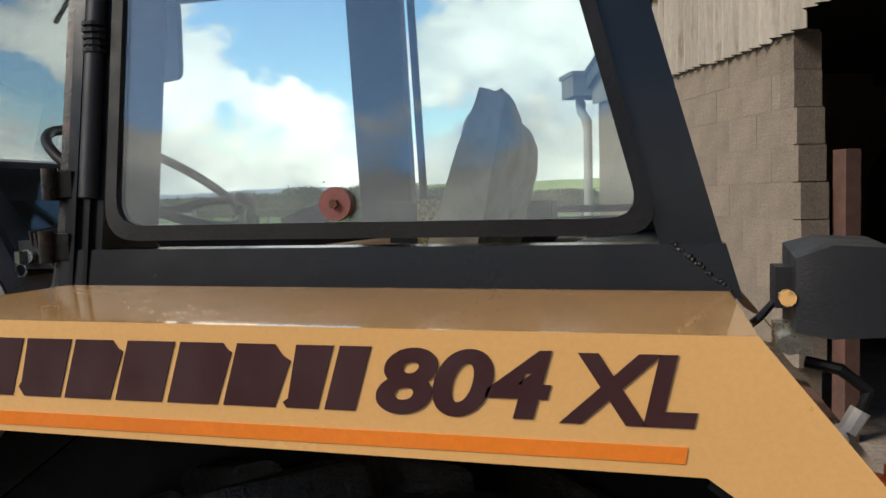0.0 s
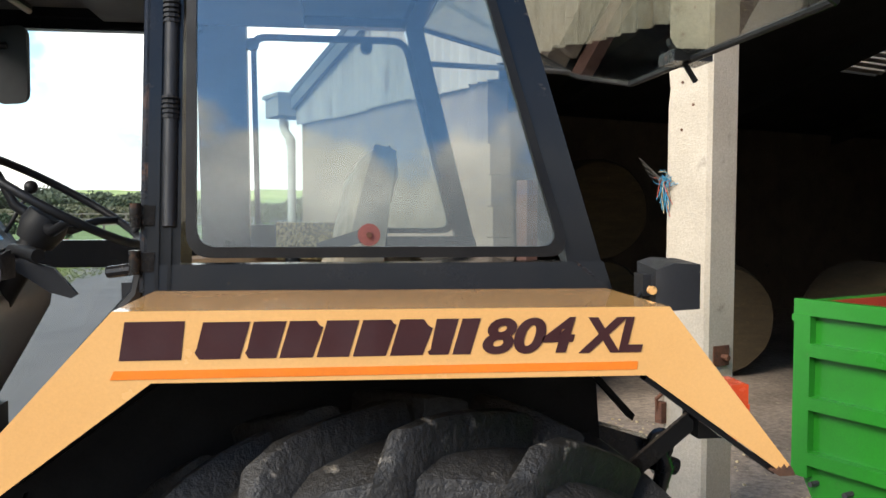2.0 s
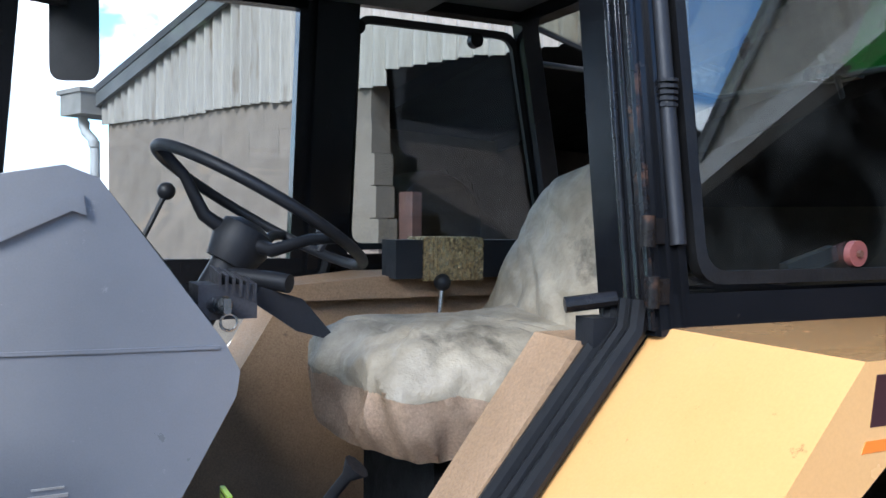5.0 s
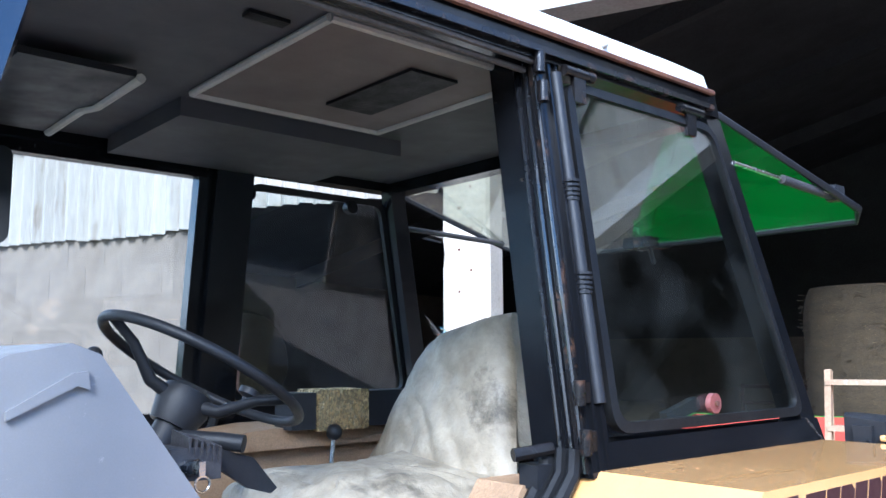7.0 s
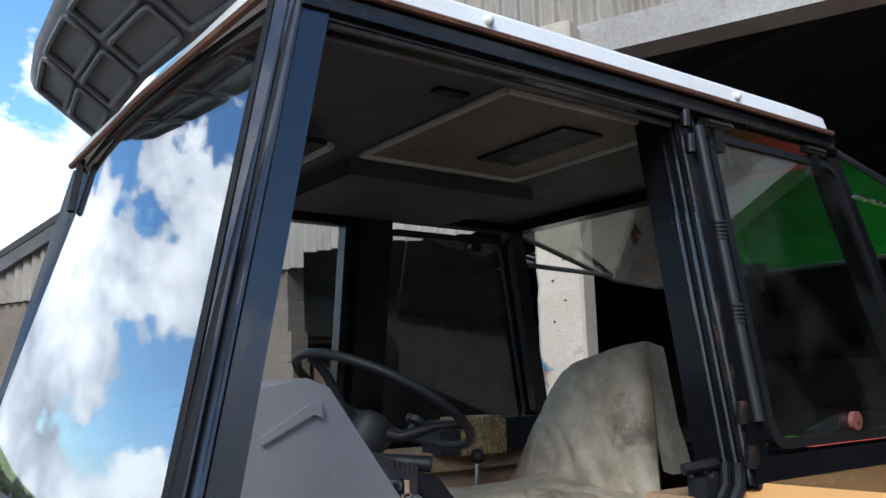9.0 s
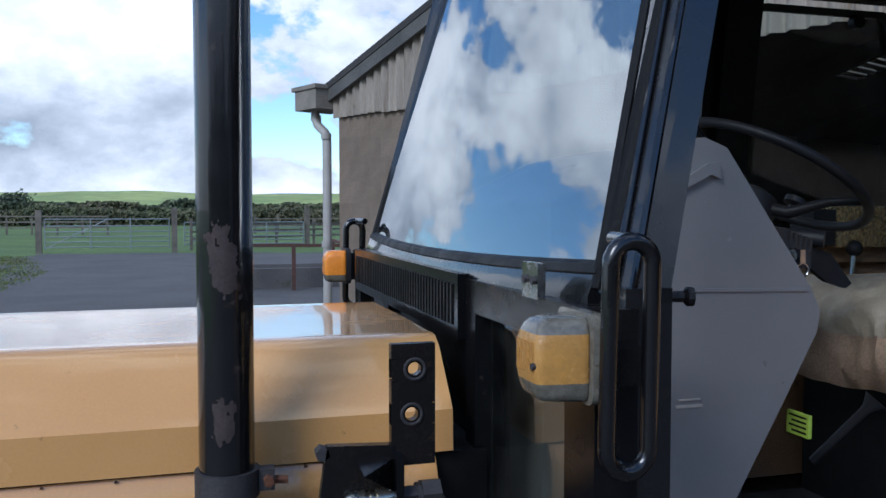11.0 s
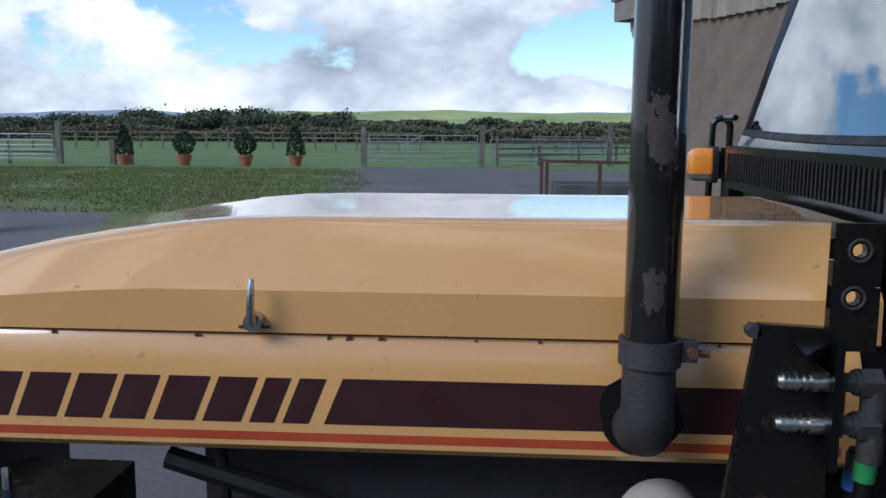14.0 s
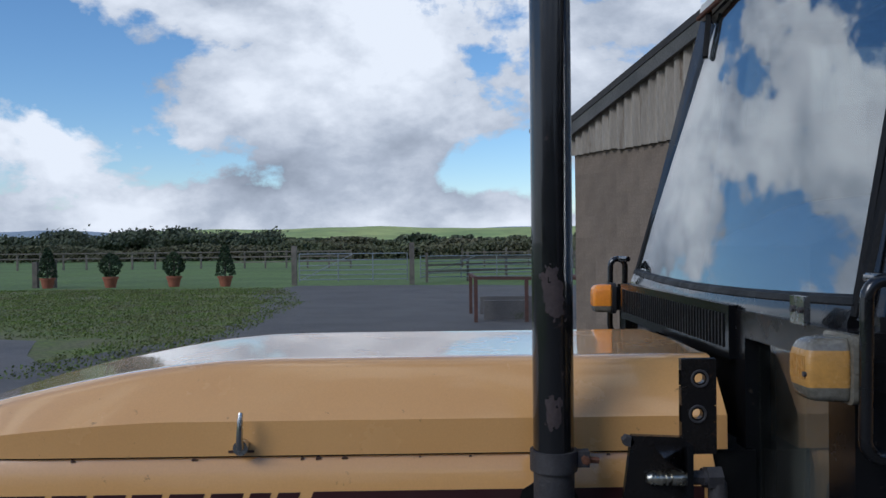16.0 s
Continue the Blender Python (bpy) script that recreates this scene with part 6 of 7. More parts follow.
on_post("fixing_plate", bevel(box(2.752, 2.760, -0.37, -0.25, 0.965, 1.075), 0.003), RUSTY, "rusty steel plate")
on_post("plate_bolt", tube([(2.755, -0.30, 1.015), (2.80, -0.30, 1.012)], 0.016, 8), RUSTY)
for u, z in ((2.50, 1.42), (2.60, 1.42)):
    on_post("stud", tube([(u, -0.415, z), (u, -0.45, z)], 0.010, 8), RUSTY)
on_post("hook", tube([(2.46, -0.43, 0.78), (2.44, -0.47, 0.74), (2.43, -0.45, 0.66)], 0.012, 8), RUSTY)
on_post("bracket", bevel(box(2.42, 2.47, -0.46, -0.42, 0.60, 0.72), 0.008), RUSTY)
for k in range(12):
    z = 2.25 + 0.13 * k
    on_post("stud_hole", tube([(2.55 + 0.08 * (k % 2), -0.418, z), (2.55 + 0.08 * (k % 2), -0.424, z)], 0.008, 8), RUSTY)
tw = BM @ Vector((2.46, -0.45, 1.965))
twine = thing("baler_twine", tw.x, tw.y, tw.z, "bunch of blue and red baler twine tied to the post", "twine")
for k in range(46):
    p = tw + Vector((rng.uniform(-0.03, 0.03), rng.uniform(-0.03, 0.03), rng.uniform(-0.04, 0.05)))
    if k < 30:
        q = p + Vector((rng.uniform(-0.10, 0.12), rng.uniform(-0.06, 0.02), rng.uniform(-0.10, 0.08)))
        r_ = p.lerp(q, 0.5) + Vector((rng.uniform(-0.03, 0.03), 0, rng.uniform(-0.02, 0.04)))
    else:
        q = p + Vector((rng.uniform(-0.06, 0.07), rng.uniform(-0.03, 0.02), rng.uniform(-0.30, -0.12)))
        r_ = p.lerp(q, 0.5) + Vector((rng.uniform(-0.03, 0.03), 0, 0))
    part("strand", tube([p, r_, q], 0.0035, 5), (BLUETWINE, BLUETWINE, REDTWINE, BLUETWINE, BLUETWINE, STRAW)[k % 6], twine)
for k in range(4):
    part("stalk", tube([tw, tw + Vector((-0.15 - 0.03 * k, -0.02, 0.05 + 0.05 * k))], 0.0025, 4), TIMBER, twine)

for ob in twine.children:
    ob.data.transform(Matrix.Translation(tw) @ Matrix.Scale(0.66, 4) @ Matrix.Translation(-tw))

# loose straw and grit on the barn's threshold
bm = bmesh.new()
srng = random.Random(31)
for k in range(1500):
    u, v = srng.uniform(0.5, 3.7), srng.uniform(-1.1, 1.6)
    grit = k % 4 == 0
    h_ = srng.uniform(0.008, 0.022) if grit else srng.uniform(0.002, 0.004)
    l_ = h_ * 1.2 if grit else srng.uniform(0.02, 0.075)
    m_ = BM @ Matrix.Translation((u, v, 0.012)) @ Matrix.Rotation(srng.uniform(0, 6.28), 4, "Z") @ Matrix.Rotation(srng.uniform(-0.25, 0.1), 4, "Y")
    box(-l_ / 2, l_ / 2, -h_ / 2, h_ / 2, 0.0, h_ * 0.9, bm, m_)
tagged(part("straw_litter", bm, STRAW), "scattered pale straw and grit on the barn threshold", "straw", "", "stuff")

# gutter outlet and downpipe on the eaves corner
gb = BM @ Vector((-4.5, -0.1, 3.1))
gut = thing("rain_gutter", gb.x, gb.y, gb.z, "weathered gutter end with grey downpipe on the barn corner", "gutter")


def on_gutter(name, bm, mat_, label="", smooth=False):
    bmesh.ops.transform(bm, matrix=BM, verts=bm.verts[:])
    return part(name, bm, mat_, gut, label, smooth)


on_gutter("gutter_box", bevel(loft([[(-4.88, v, z) for v, z in ((-0.28, 3.02), (0.2, 3.02), (0.2, 3.24), (-0.28, 3.24))], [(-4.84, v, z) for v, z in ((-0.30, 2.98), (0.2, 2.98), (0.2, 3.26), (-0.30, 3.26))], [(-4.34, v, z) for v, z in ((-0.30, 2.98), (0.2, 2.98), (0.2, 3.26), (-0.30, 3.26))]]), 0.012), GUTTER, "stained gutter end box")
on_gutter("gutter_lip", bevel(box(-4.90, -4.32, -0.32, 0.2, 3.22, 3.27), 0.01), GUTTER)
on_gutter("gutter_run", box(-4.80, -4.38, 0.2, 14, 3.0, 3.2), GUTTER)
on_gutter("downpipe", tube([(-4.66, -0.12, 2.99), (-4.66, -0.12, 2.90), (-4.60, -0.12, 2.80), (-4.46, -0.10, 2.70), (-4.42, -0.10, 2.60), (-4.42, -0.10, 0.10)], 0.055, 14), PVC, "grey plastic downpipe", True)
for z in (2.86, 2.62, 1.3):
    u = -4.66 if z > 2.8 else -4.42
    on_gutter("pipe_collar", tube([(u, -0.11, z), (u, -0.11, z + 0.07)], 0.064, 14), PVC, "", True)

# ---- things in the barn ----


def bale(u, v, z, lying=False, r=0.62, h=1.2):
    c = BM @ Vector((u, v, z))
    e = thing("hay_bale", c.x, c.y, c.z, "round hay bale with loose straw ends", "hay bale", "bales in the barn")
    bm = bmesh.new()
    n = 40
    loops = []
    for k in range(13):
        s = k / 12
        rr = r * (1 - 0.10 * abs(2 * s - 1) ** 6)
        loops.append([(rr * (1 + 0.025 * noise.noise(Vector((math.cos(a) * 3, math.sin(a) * 3, s * 9 + u)))) * math.cos(a), rr * (1 + 0.025 * noise.noise(Vector((math.cos(a) * 3, math.sin(a) * 3, s * 9 + u)))) * math.sin(a), s * h) for a in (2 * math.pi * i / n for i in range(n))])
    loft(loops, bm)
    for _ in range(320):
        a, s = rng.uniform(0, 6.28), rng.uniform(0.02, 0.98) * h
        p = Vector((r * 0.98 * math.cos(a), r * 0.98 * math.sin(a), s))
        t = Vector((-math.sin(a), math.cos(a), rng.uniform(-0.5, 0.5))).normalized()
        o = Vector((math.cos(a), math.sin(a), rng.uniform(-0.6, 0.2))) * rng.uniform(0.02, 0.06)
        w = Vector((0, 0, 0.004))
        bm.faces.new([bm.verts.new(q) for q in (p - w, p + w, p + t * 0.08 + o + w, p + t * 0.08 + o - w)])
    m = Matrix.Translation(c)
    if lying:
        m = m @ Matrix.Translation((0, 0, r)) @ Matrix.Rotation(radians(90), 4, "X") @ Matrix.Translation((0, 0, -h / 2))
    bmesh.ops.transform(bm, matrix=m, verts=bm.verts[:])
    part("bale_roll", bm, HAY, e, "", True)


for u, v, z, ly in ((-2.2, 2.9, 0, True), (-2.2, 2.9, 1.16, True), (-0.8, 3.4, 0.0, True), (0.6, 4.6, 0, True), (1.9, 6.0, 0, True), (6.3, 3.4, 0, False), (6.3, 3.4, 1.2, False), (7.8, 4.0, 0, False), (4.9, 3.0, 0, False), (4.9, 3.0, 1.2, False)):
    bale(u, v, z + 0.016, ly)

# rusty field gate leaning on the back wall
c = BM @ Vector((4.2, 9.0, 0))
fg = thing("field_gate", c.x, c.y, 0.016, "old rusty field gate standing in the barn", "gate")
bm = bmesh.new()
for z in (0.3, 0.55, 0.8, 1.1, 1.35):
    tube([BM @ Vector((3.0, 9.0, z)), BM @ Vector((5.8, 9.0, z))], 0.03, 8, bm)
part("rail", bm, RAILPAINT, fg)
bm = bmesh.new()
for u in (3.0, 4.4, 5.8):
    tube([BM @ Vector((u, 9.0, 0.02)), BM @ Vector((u, 9.0, 1.4))], 0.03, 8, bm)
part("stile", bm, RAILPAINT, fg)

# green tipping trailer
c = BM @ Vector((4.6, 0.7, 0))
tr = thing("trailer", c.x, c.y, 0.0, "green steel tipping trailer with red inside, parked at the barn", "trailer")


def trl(name, bm, mat_, label="", smooth=False, parent=None):
    bmesh.ops.transform(bm, matrix=BM, verts=bm.verts[:])
    return part(name, bm, mat_, parent or tr, label, smooth)


A, B_, C, D = 3.54, 5.75, -0.71, 1.6
fr = trl("front_panel", bevel(loft([[(u, C, z) for u, z in ((A, 1.42), (A, 0.70), (A + 0.10, 0.52), (B_ - 0.10, 0.52), (B_, 0.70), (B_, 1.42))], [(u, C + 0.045, z) for u, z in ((A, 1.42), (A, 0.70), (A + 0.10, 0.52), (B_ - 0.10, 0.52), (B_, 0.70), (B_, 1.42))]]), 0.004), GREEN, "green pressed-steel end panel")
trl("side_panel", bevel(box(A, A + 0.045, C + 0.045, D, 0.66, 1.42), 0.004), GREEN)
trl("side_panel", bevel(box(B_ - 0.045, B_, C + 0.045, D, 0.66, 1.42), 0.004), GREEN)
trl("back_panel", bevel(box(A + 0.045, B_ - 0.045, D - 0.045, D, 0.66, 1.42), 0.004), GREEN)
trl("bed", bevel(box(A + 0.045, B_ - 0.045, C + 0.045, D - 0.045, 0.60, 0.66), 0.004), REDP, "red painted bed")
trl("inner_lining", box(A + 0.046, A + 0.052, C + 0.05, D - 0.05, 0.67, 1.415), REDP)
trl("inner_lining", box(B_ - 0.052, B_ - 0.046, C + 0.05, D - 0.05, 0.67, 1.415), REDP)
trl("inner_lining", box(A + 0.05, B_ - 0.05, D - 0.052, D - 0.046, 0.67, 1.415), REDP)
trl("top_rail", bevel(box(A - 0.01, B_ + 0.01, C - 0.035, C, 1.36, 1.43), 0.008), GREEN, "", False, fr)
trl("edge_post", bevel(box(A - 0.004, A + 0.075, C - 0.040, C, 0.66, 1.36), 0.008), GREEN, "", False, fr)
for z in (1.215, 0.985, 0.745):
    trl("rib", bevel(box(A + 0.075, B_ - 0.02, C - 0.045, C, z - 0.028, z + 0.028), 0.018, 3), GREEN, "", True, fr)
for k in range(10):
    trl("bolt", tube([(A + 0.10 + k * 0.16, C - 0.052, 0.64), (A + 0.10 + k * 0.16, C, 0.64)], 0.012, 8), IRON, "", False, fr)
trl("lug", bevel(box(A - 0.03, A, C - 0.02, C + 0.02, 1.33, 1.36), 0.005), GREEN, "", False, fr)
trl("chassis", bevel(box(A + 0.3, A + 0.42, C + 0.2, D, 0.42, 0.60), 0.01), IRON)
trl("chassis", bevel(box(B_ - 0.42, B_ - 0.3, C + 0.2, D, 0.42, 0.60), 0.01), IRON)
trl("axle", tube([(A, 1.2, 0.38), (B_, 1.2, 0.38)], 0.05, 10), IRON)
for u in (A + 0.02, B_ - 0.26):
    trl("wheel", bevel(tube([(u, 1.2, 0.38), (u + 0.24, 1.2, 0.38)], 0.38, 30), 0.05, 3), TYRE, "", True)

# wooden steps standing in the trailer
c = BM @ Vector((4.75, 0.55, 0.66))
st = thing("step_ladder", c.x, c.y, c.z, "paint-spattered wooden step ladder standing in the trailer", "ladder")
PALEWOOD = surf("paint_spattered_pine", (0.42, 0.29, 0.18), (0.33, 0.21, 0.12), 6, 0.85, 0, 0.3, 60, 0.25, 0.05, 0, (0.65, 0.62, 0.56), 0.32, 30)
for du, dv0, dv1 in ((-0.20, -0.05, -0.30), (0.20, -0.05, -0.30), (-0.20, 0.05, 0.32), (0.20, 0.05, 0.32)):
    part("leg", bar(BM @ Vector((4.75 + du * 1.2, 0.55 + dv1, 0.66)), BM @ Vector((4.75 + du, 0.55 + dv0, 1.76)), 0.035, 0.06), PALEWOOD, st)
for t in (0.2, 0.45, 0.7, 0.94):
    part("tread", bar(BM @ Vector((4.53, 0.25 + 0.25 * t, 0.66 + 1.10 * t)), BM @ Vector((4.97, 0.25 + 0.25 * t, 0.66 + 1.10 * t)), 0.09, 0.03), PALEWOOD, st)

# ---- railings by the barn ----
rl = thing("yard_railing", -0.6, 16.8, 0.0, "rust-brown steel tube railing beside the yard", "railing")
for x, y in ((-1.42, 16.8), (-0.28, 16.8), (0.95, 16.8), (-1.42, 19.2), (0.95, 19.2)):
    part("post", bevel(box(x - 0.04, x + 0.04, y - 0.04, y + 0.04, 0, 1.0), 0.01), RAILPAINT, rl)
part("rail", bar((-1.46, 16.8, 1.0), (1.0, 16.8, 0.97), 0.07, 0.07), RAILPAINT, rl)
part("rail", bar((-1.42, 16.8, 1.0), (-1.42, 19.2, 1.0), 0.07, 0.07), RAILPAINT, rl)
part("rail", bar((0.95, 16.8, 0.98), (0.95, 19.2, 1.0), 0.07, 0.07), RAILPAINT, rl)
kb = thing("trough", -0.2, 18.2, 0.0, "low mossy concrete trough within the railing", "trough")
part("trough_wall", bevel(box(-1.2, 0.8, 17.4, 17.55, 0, 0.45), 0.02), CONCRETE, kb)
part("trough_wall", bevel(box(-1.2, 0.8, 18.9, 19.05, 0, 0.45), 0.02), CONCRETE, kb)

kerb = thing("kerb", -1.95, 9.1, 0.0, "low mossy concrete kerb at the yard's edge", "kerb")
part("kerb_stone", bevel(slab([(-2.34, 9.98, 0.10), (-1.56, 8.42, 0.10), (-1.44, 8.48, 0.10), (-2.22, 10.04, 0.10)], 0.20), 0.02), CONCRETE, kerb)
part("kerb_stone", bevel(box(-2.22, -1.2, 10.06, 10.18, 0.0, 0.19), 0.02), CONCRETE, kerb)

# ---- fence, gates, potted shrubs ----
fence = thing("post_and_rail_fence", -15.0, 34.5, 0.0, "weathered grey timber post and rail fence", "fence")


def fence_run(x0, x1, y0, y1, n, h=1.25, rails=(0.55, 1.1)):
    for i in range(n + 1):
        t = i / n
        x, y = x0 + (x1 - x0) * t, y0 + (y1 - y0) * t
        hh = h * rng.uniform(0.9, 1.12)
        part("post", bevel(box(x - 0.06, x + 0.06, y - 0.06, y + 0.06, 0, hh), 0.012), TIMBER, fence)
    for z in rails:
        part("rail", bar((x0, y0 - 0.07, z), (x1, y1 - 0.07, z + rng.uniform(-0.03, 0.03)), 0.04, 0.09), TIMBER, fence)


fence_run(-40, -22.4, 36, 35.6, 7)
fence_run(-18.6, -8.5, 64, 62, 6, 1.3, (0.5, 0.9, 1.3))
fence_run(-2.6, 9.0, 36.5, 44, 6, 1.25, (0.5, 0.8, 1.1))
fence_run(-40, -18.6, 64, 64, 12, 1.3, (0.9, 1.3))
fence_run(0.0, 20.0, 62, 60, 12, 1.3, (0.6, 1.1))
for x, y, h in ((-8.45, 35.2, 1.75), (-3.25, 35.0, 1.85), (2.6, 38, 1.9), (-22.4, 35.4, 1.95), (-19.9, 35.4, 1.15), (-19.2, 35.6, 1.25)):
    part("gate_post", bevel(box(x - 0.11, x + 0.11, y - 0.11, y + 0.11, 0, h), 0.02), TIMBER, fence)


def farm_gate(x0, x1, y0, y1, top, label):
    g = thing("farm_gate", (x0 + x1) / 2, (y0 + y1) / 2, 0.1, label, "gate", "field gates")
    for z in (0.22, 0.40, 0.58, 0.76, 0.96, 1.20):
        part("rail", tube([(x0, y0, z * top / 1.2), (x1, y1, z * top / 1.2)], 0.024, 8), GALV, g)
    for t in (0.0, 0.36, 0.68, 1.0):
        part("stile", tube([(x0 + (x1 - x0) * t, y0 + (y1 - y0) * t, 0.16), (x0 + (x1 - x0) * t, y0 + (y1 - y0) * t, top)], 0.026, 8), GALV, g)
    part("brace", tube([(x0, y0, 0.2), (x0 + (x1 - x0) * 0.5, (y0 + y1) / 2, top)], 0.02, 8), GALV, g)


farm_gate(-8.2, -3.45, 35.0, 35.0, 1.38, "galvanised tubular field gate, closed")
farm_gate(-29.0, -22.7, 35.4, 35.4, 1.35, "galvanised tubular field gate, closed")
farm_gate(-2.9, 2.4, 37.4, 37.8, 1.2, "galvanised tubular field gate, closed")


def leaf_blob(fn, count, size, seed):
    """Loose leaves: small bent quads scattered where fn puts them."""
    r = random.Random(seed)
    verts, faces = [], []
    for _ in range(count):
        p = Vector(fn(r))
        n = Vector((r.gauss(0, 1), r.gauss(0, 1), r.gauss(0, 1))).normalized()
        a = n.orthogonal().normalized()
        b = n.cross(a)
        s = size * r.uniform(0.6, 1.4)
        k = len(verts)
        verts += [p + a * s, p + b * s * 0.7 + n * s * 0.25, p - a * s, p - b * s * 0.7 + n * s * 0.25]
        faces.append((k, k + 1, k + 2, k + 3))
    me = bpy.data.meshes.new("leaves")
    me.from_pydata(verts, [], faces)
    return me


def potted(x, y, s, cone, label):
    e = thing("potted_shrub", x, y, 0.0, label, "potted shrub", "potted shrubs by the fence")
    prof = [(0.17, 0), (0.24, 0.30), (0.27, 0.30), (0.27, 0.37), (0.235, 0.37), (0.22, 0.33)]
    bm = loft([[(x + q * s * math.cos(a), y + q * s * math.sin(a), z * s) for q, z in prof] for a in (2 * math.pi * i / 24 for i in range(25))], None, False)
    bmesh.ops.remove_doubles(bm, verts=bm.verts[:], dist=1e-5)
    part("pot", bm, TERRACOTTA, e, "terracotta pot", True)
    part("soil", tube([(x, y, 0.28 * s), (x, y, 0.335 * s)], 0.225 * s, 18), BARK, e)
    part("stem", tube([(x, y, 0.3 * s), (x, y, 0.9 * s)], 0.03 * s, 8), BARK, e)

    def place(r):
        t = r.random()
        rad = (0.30 * (1 - t) ** 0.6 + 0.04) if cone else 0.36 * math.sin(math.pi * (0.12 + 0.86 * t)) ** 0.8
        a = r.uniform(0, 6.28)
        q = rad * r.uniform(0.75, 1.08) * s
        return (x + q * math.cos(a), y + q * math.sin(a), s * (0.40 + t * (1.05 if cone else 0.78)))

    me = leaf_blob(place, 900, 0.045 * s, int(abs(x) * 100))
    me.materials.append(CONIFER)
    ob = new("foliage", me)
    ob.parent, ob.matrix_parent_inverse = e, e.matrix_basis.inverted()


potted(-19.2, 35.0, 1.20, True, "cone-clipped evergreen in a terracotta pot")
potted(-16.5, 35.1, 1.28, False, "round-clipped evergreen in a terracotta pot")
potted(-13.75, 35.2, 1.28, False, "round-clipped evergreen in a terracotta pot")
potted(-11.45, 35.0, 1.24, True, "cone-clipped evergreen in a terracotta pot")
potted(-11.2, 11.0, 1.15, False, "tall clipped evergreen in a terracotta pot")

def verge_tufts(r):
    while True:
        x, y = r.uniform(-30, -5.8), r.uniform(9.5, 33)
        if noise.noise(Vector((x * 0.35, y * 0.35, 2))) + 0.5 * noise.noise(Vector((x * 1.9, y * 1.9, 5))) > -0.42 + r.uniform(-0.2, 0.2) and x < -6.4 - 0.25 * max(0, y - 24) and not (x < -8.5 and y < 14.5):
            return (x + r.gauss(0, 0.12), y + r.gauss(0, 0.25), r.uniform(0.0, 0.035))


TUFT = surf("moss_and_weeds", (0.13, 0.20, 0.03), (0.15, 0.15, 0.06), 0.9, 0.9, 0, 0, 8, 0.2, island=0.4)
me = leaf_blob(verge_tufts, 90000, 0.024, 77)
me.materials.append(TUFT)
tagged(new("verge_weeds", me), "moss, weeds and scraps over the verge", "weeds", kind="stuff")

# ---- hedges, trees, hills ----


def hedge(name, x0, x1, y0, y1, h, wob, count, size, seed, mat_, label):
    def place(r):
        t = r.random()
        x = x0 + (x1 - x0) * t
        top = h * (0.75 + wob * noise.noise(Vector((x * 0.09, seed, 0))) + 0.5 * wob * noise.noise(Vector((x * 0.35, seed, 3))))
        return (x + r.gauss(0, 0.5), y0 + (y1 - y0) * t + r.gauss(0, 0.8), max(0.1, top * r.random() ** 0.7))
    me = leaf_blob(place, count, size, seed)
    me.materials.append(mat_)
    tagged(new(name, me), label, "hedge", kind="stuff")


hedge("hedge", -70, 60, 100, 96, 2.3, 0.35, 52000, 0.18, 21, LEAF, "rough brown-green hedge beyond the pasture")
hedge("hedge", -90, 110, 150, 140, 3.3, 0.4, 44000, 0.32, 22, LEAF, "tall rough hedge far beyond the pasture")
hedge("hedge", -160, 220, 230, 230, 4.2, 0.5, 18000, 0.9, 23, LEAF_TREE, "dark belt of far hedgerow trees")


# across the yard, mirrored in the glass: a belt of trees and a dark shed
hedge("tree_belt", -60, 24, -27, -25, 7.4, 0.35, 16000, 0.30, 41, LEAF_TREE, "dark belt of trees across the yard")
shed = thing("shed", 11.6, -21.0, 0.0, "dark sheeted farm shed across the yard", "shed")
part("wall", box(6.0, 17.2, -27.9, -14.1, 0.0, 5.0), BARGE, shed, "dark weathered wall")
part("gable", prism_y([(6.0, 5.0), (17.2, 5.0), (11.6, 8.2)], -14.3, -14.1), BARGE, shed)
for sgn in (-1, 1):
    part("roof", slab([(11.6, -13.8, 8.3), (11.6 + sgn * 6.0, -13.8, 4.87), (11.6 + sgn * 6.0, -28.2, 4.87), (11.6, -28.2, 8.3)], 0.08), DARKROOF, shed, "dark pitched roof")


def tree(x, y, h, w, seed):
    e = thing("tree", x, y, 0.0, "dark bare-edged hedgerow tree beyond the field", "tree", "hedgerow trees")
    r = random.Random(seed)
    part("trunk", tube([(x, y, 0), (x + 0.2, y, h * 0.3), (x + 0.1, y, h * 0.55)], [0.35, 0.26, 0.16], 8), BARK, e, "", True)
    tips = []
    for k in range(7):
        a = r.uniform(0, 6.28)
        q = Vector((x + w * 0.36 * math.cos(a), y + w * 0.36 * math.sin(a), h * r.uniform(0.50, 0.86)))
        tips.append(q)
        part("limb", tube([(x + 0.1, y, h * r.uniform(0.25, 0.5)), Vector((x, y, h * 0.5)).lerp(q, 0.5), q], [0.14, 0.09, 0.04], 6), BARK, e)

    def place(rr):
        c = rr.choice(tips)
        return c + Vector((rr.gauss(0, w * 0.13), rr.gauss(0, w * 0.13), rr.gauss(0, h * 0.10)))

    me = leaf_blob(place, 3600, 0.26, seed)
    me.materials.append(LEAF_TREE)
    ob = new("crown", me)
    ob.parent, ob.matrix_parent_inverse = e, e.matrix_basis.inverted()


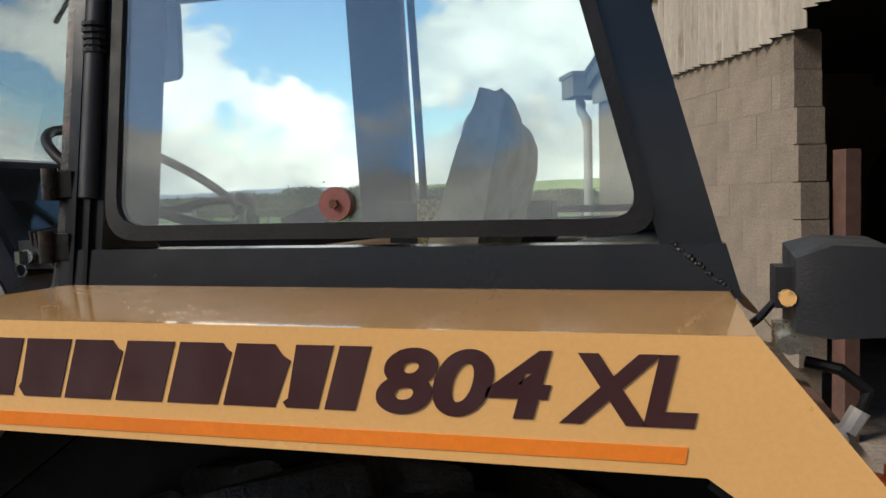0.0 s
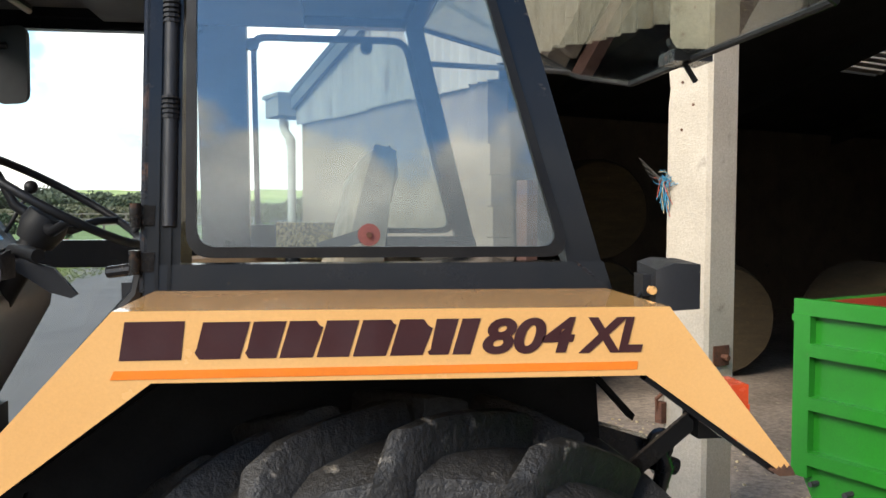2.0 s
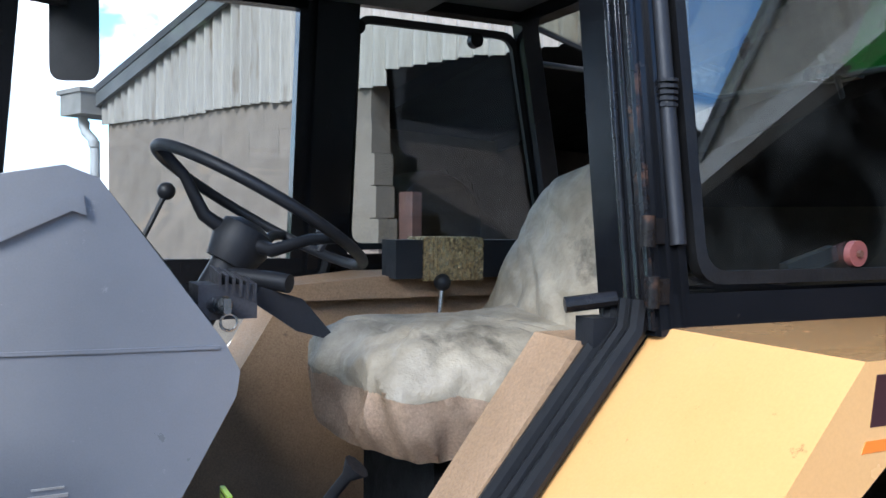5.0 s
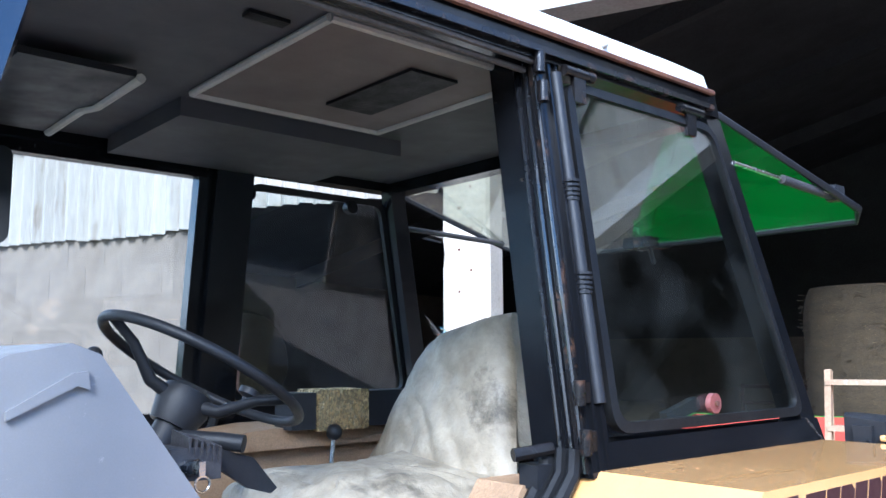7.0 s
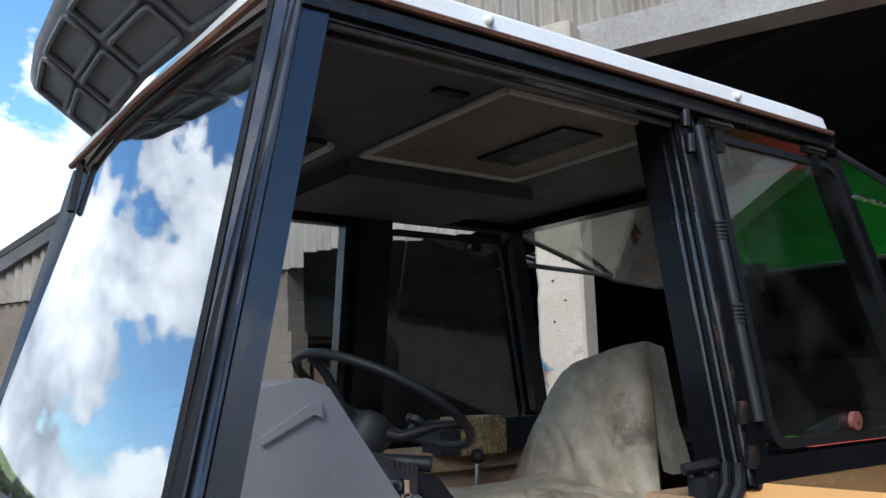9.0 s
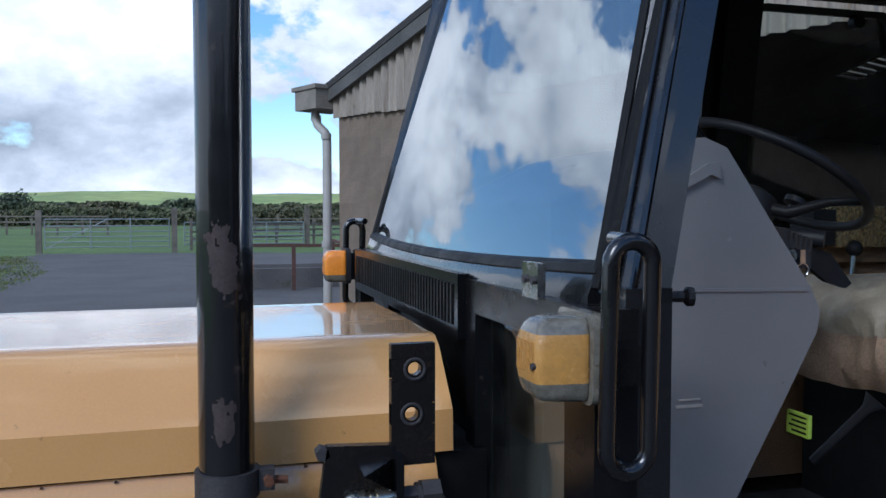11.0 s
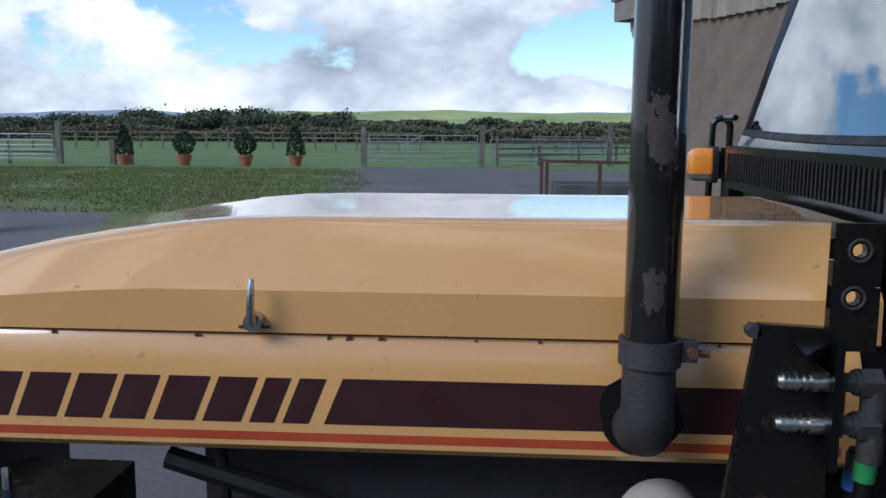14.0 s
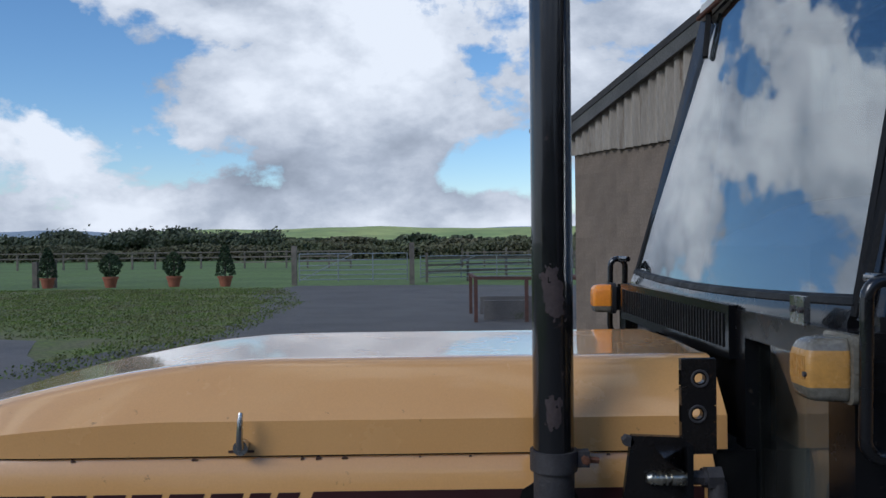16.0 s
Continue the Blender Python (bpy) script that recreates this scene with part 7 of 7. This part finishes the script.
for k, (x, h, w) in enumerate(((-66, 6.0, 8), (-61, 6.8, 9), (-56, 7.0, 9), (-51, 6.6, 8), (-46, 7.2, 9), (-41, 6.0, 8), (-37, 5.6, 7), (-32.5, 6.2, 7), (-29, 6.6, 6), (-74, 5.5, 8), (-82, 5.0, 8))):
    tree(x, 128 + (k * 7) % 11, h * 0.62, w, 50 + k)


def ridge(name, y, x0, x1, base, amp, freq, seed, mat_, label, depth=400):
    bm = bmesh.new()
    n = 90
    rows = [[], [], []]
    for i in range(n + 1):
        x = x0 + (x1 - x0) * i / n
        z = base + amp * noise.fractal(Vector((x * freq, seed, 0)), 1.0, 2.0, 4)
        z = max(1.0, z)
        rows[0].append(bm.verts.new((x, y - depth, -1)))
        rows[1].append(bm.verts.new((x, y - depth * 0.4, z * 0.62)))
        rows[2].append(bm.verts.new((x, y, z)))
    for a, b in zip(rows, rows[1:]):
        for i in range(n):
            bm.faces.new((a[i], a[i + 1], b[i + 1], b[i]))
    ob = part(name, bm, mat_, None, "", True)
    tagged(ob, label, "hill", kind="structure")


ridge("backdrop_pasture_hill", 1500, -520, 1500, 30, 9, 0.0022, 4.0, HILLSIDE, "sunlit green pasture hills on the skyline")
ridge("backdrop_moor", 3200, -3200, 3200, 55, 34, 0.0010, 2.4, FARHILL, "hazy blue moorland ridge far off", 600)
# copses on the skyline
hedge("copse", -60, 20, 1400, 1400, 11, 0.6, 1500, 4.0, 31, LEAF_TREE, "dark copse on the far hill")
hedge("copse", 120, 260, 1380, 1380, 12, 0.7, 1800, 4.0, 33, LEAF_TREE, "dark copse on the far hill")
# far wind turbines
for k, (x, z0) in enumerate(((215, 26), (236, 27), (258, 28))):
    t = thing("wind_turbine", x, 1480, z0 - 8, "small white wind turbine on the far hill", "turbine", "wind turbines")
    part("tower", tube([(x, 1480, z0 - 8), (x, 1480, z0 + 16)], [1.0, 0.6], 8), WHITE, t)
    for j in range(3):
        a = radians(90 + 120 * j + 25 * k)
        part("blade", tube([(x, 1479, z0 + 16), (x + 9 * math.cos(a), 1479, z0 + 16 + 9 * math.sin(a))], [0.5, 0.15], 6), WHITE, t)
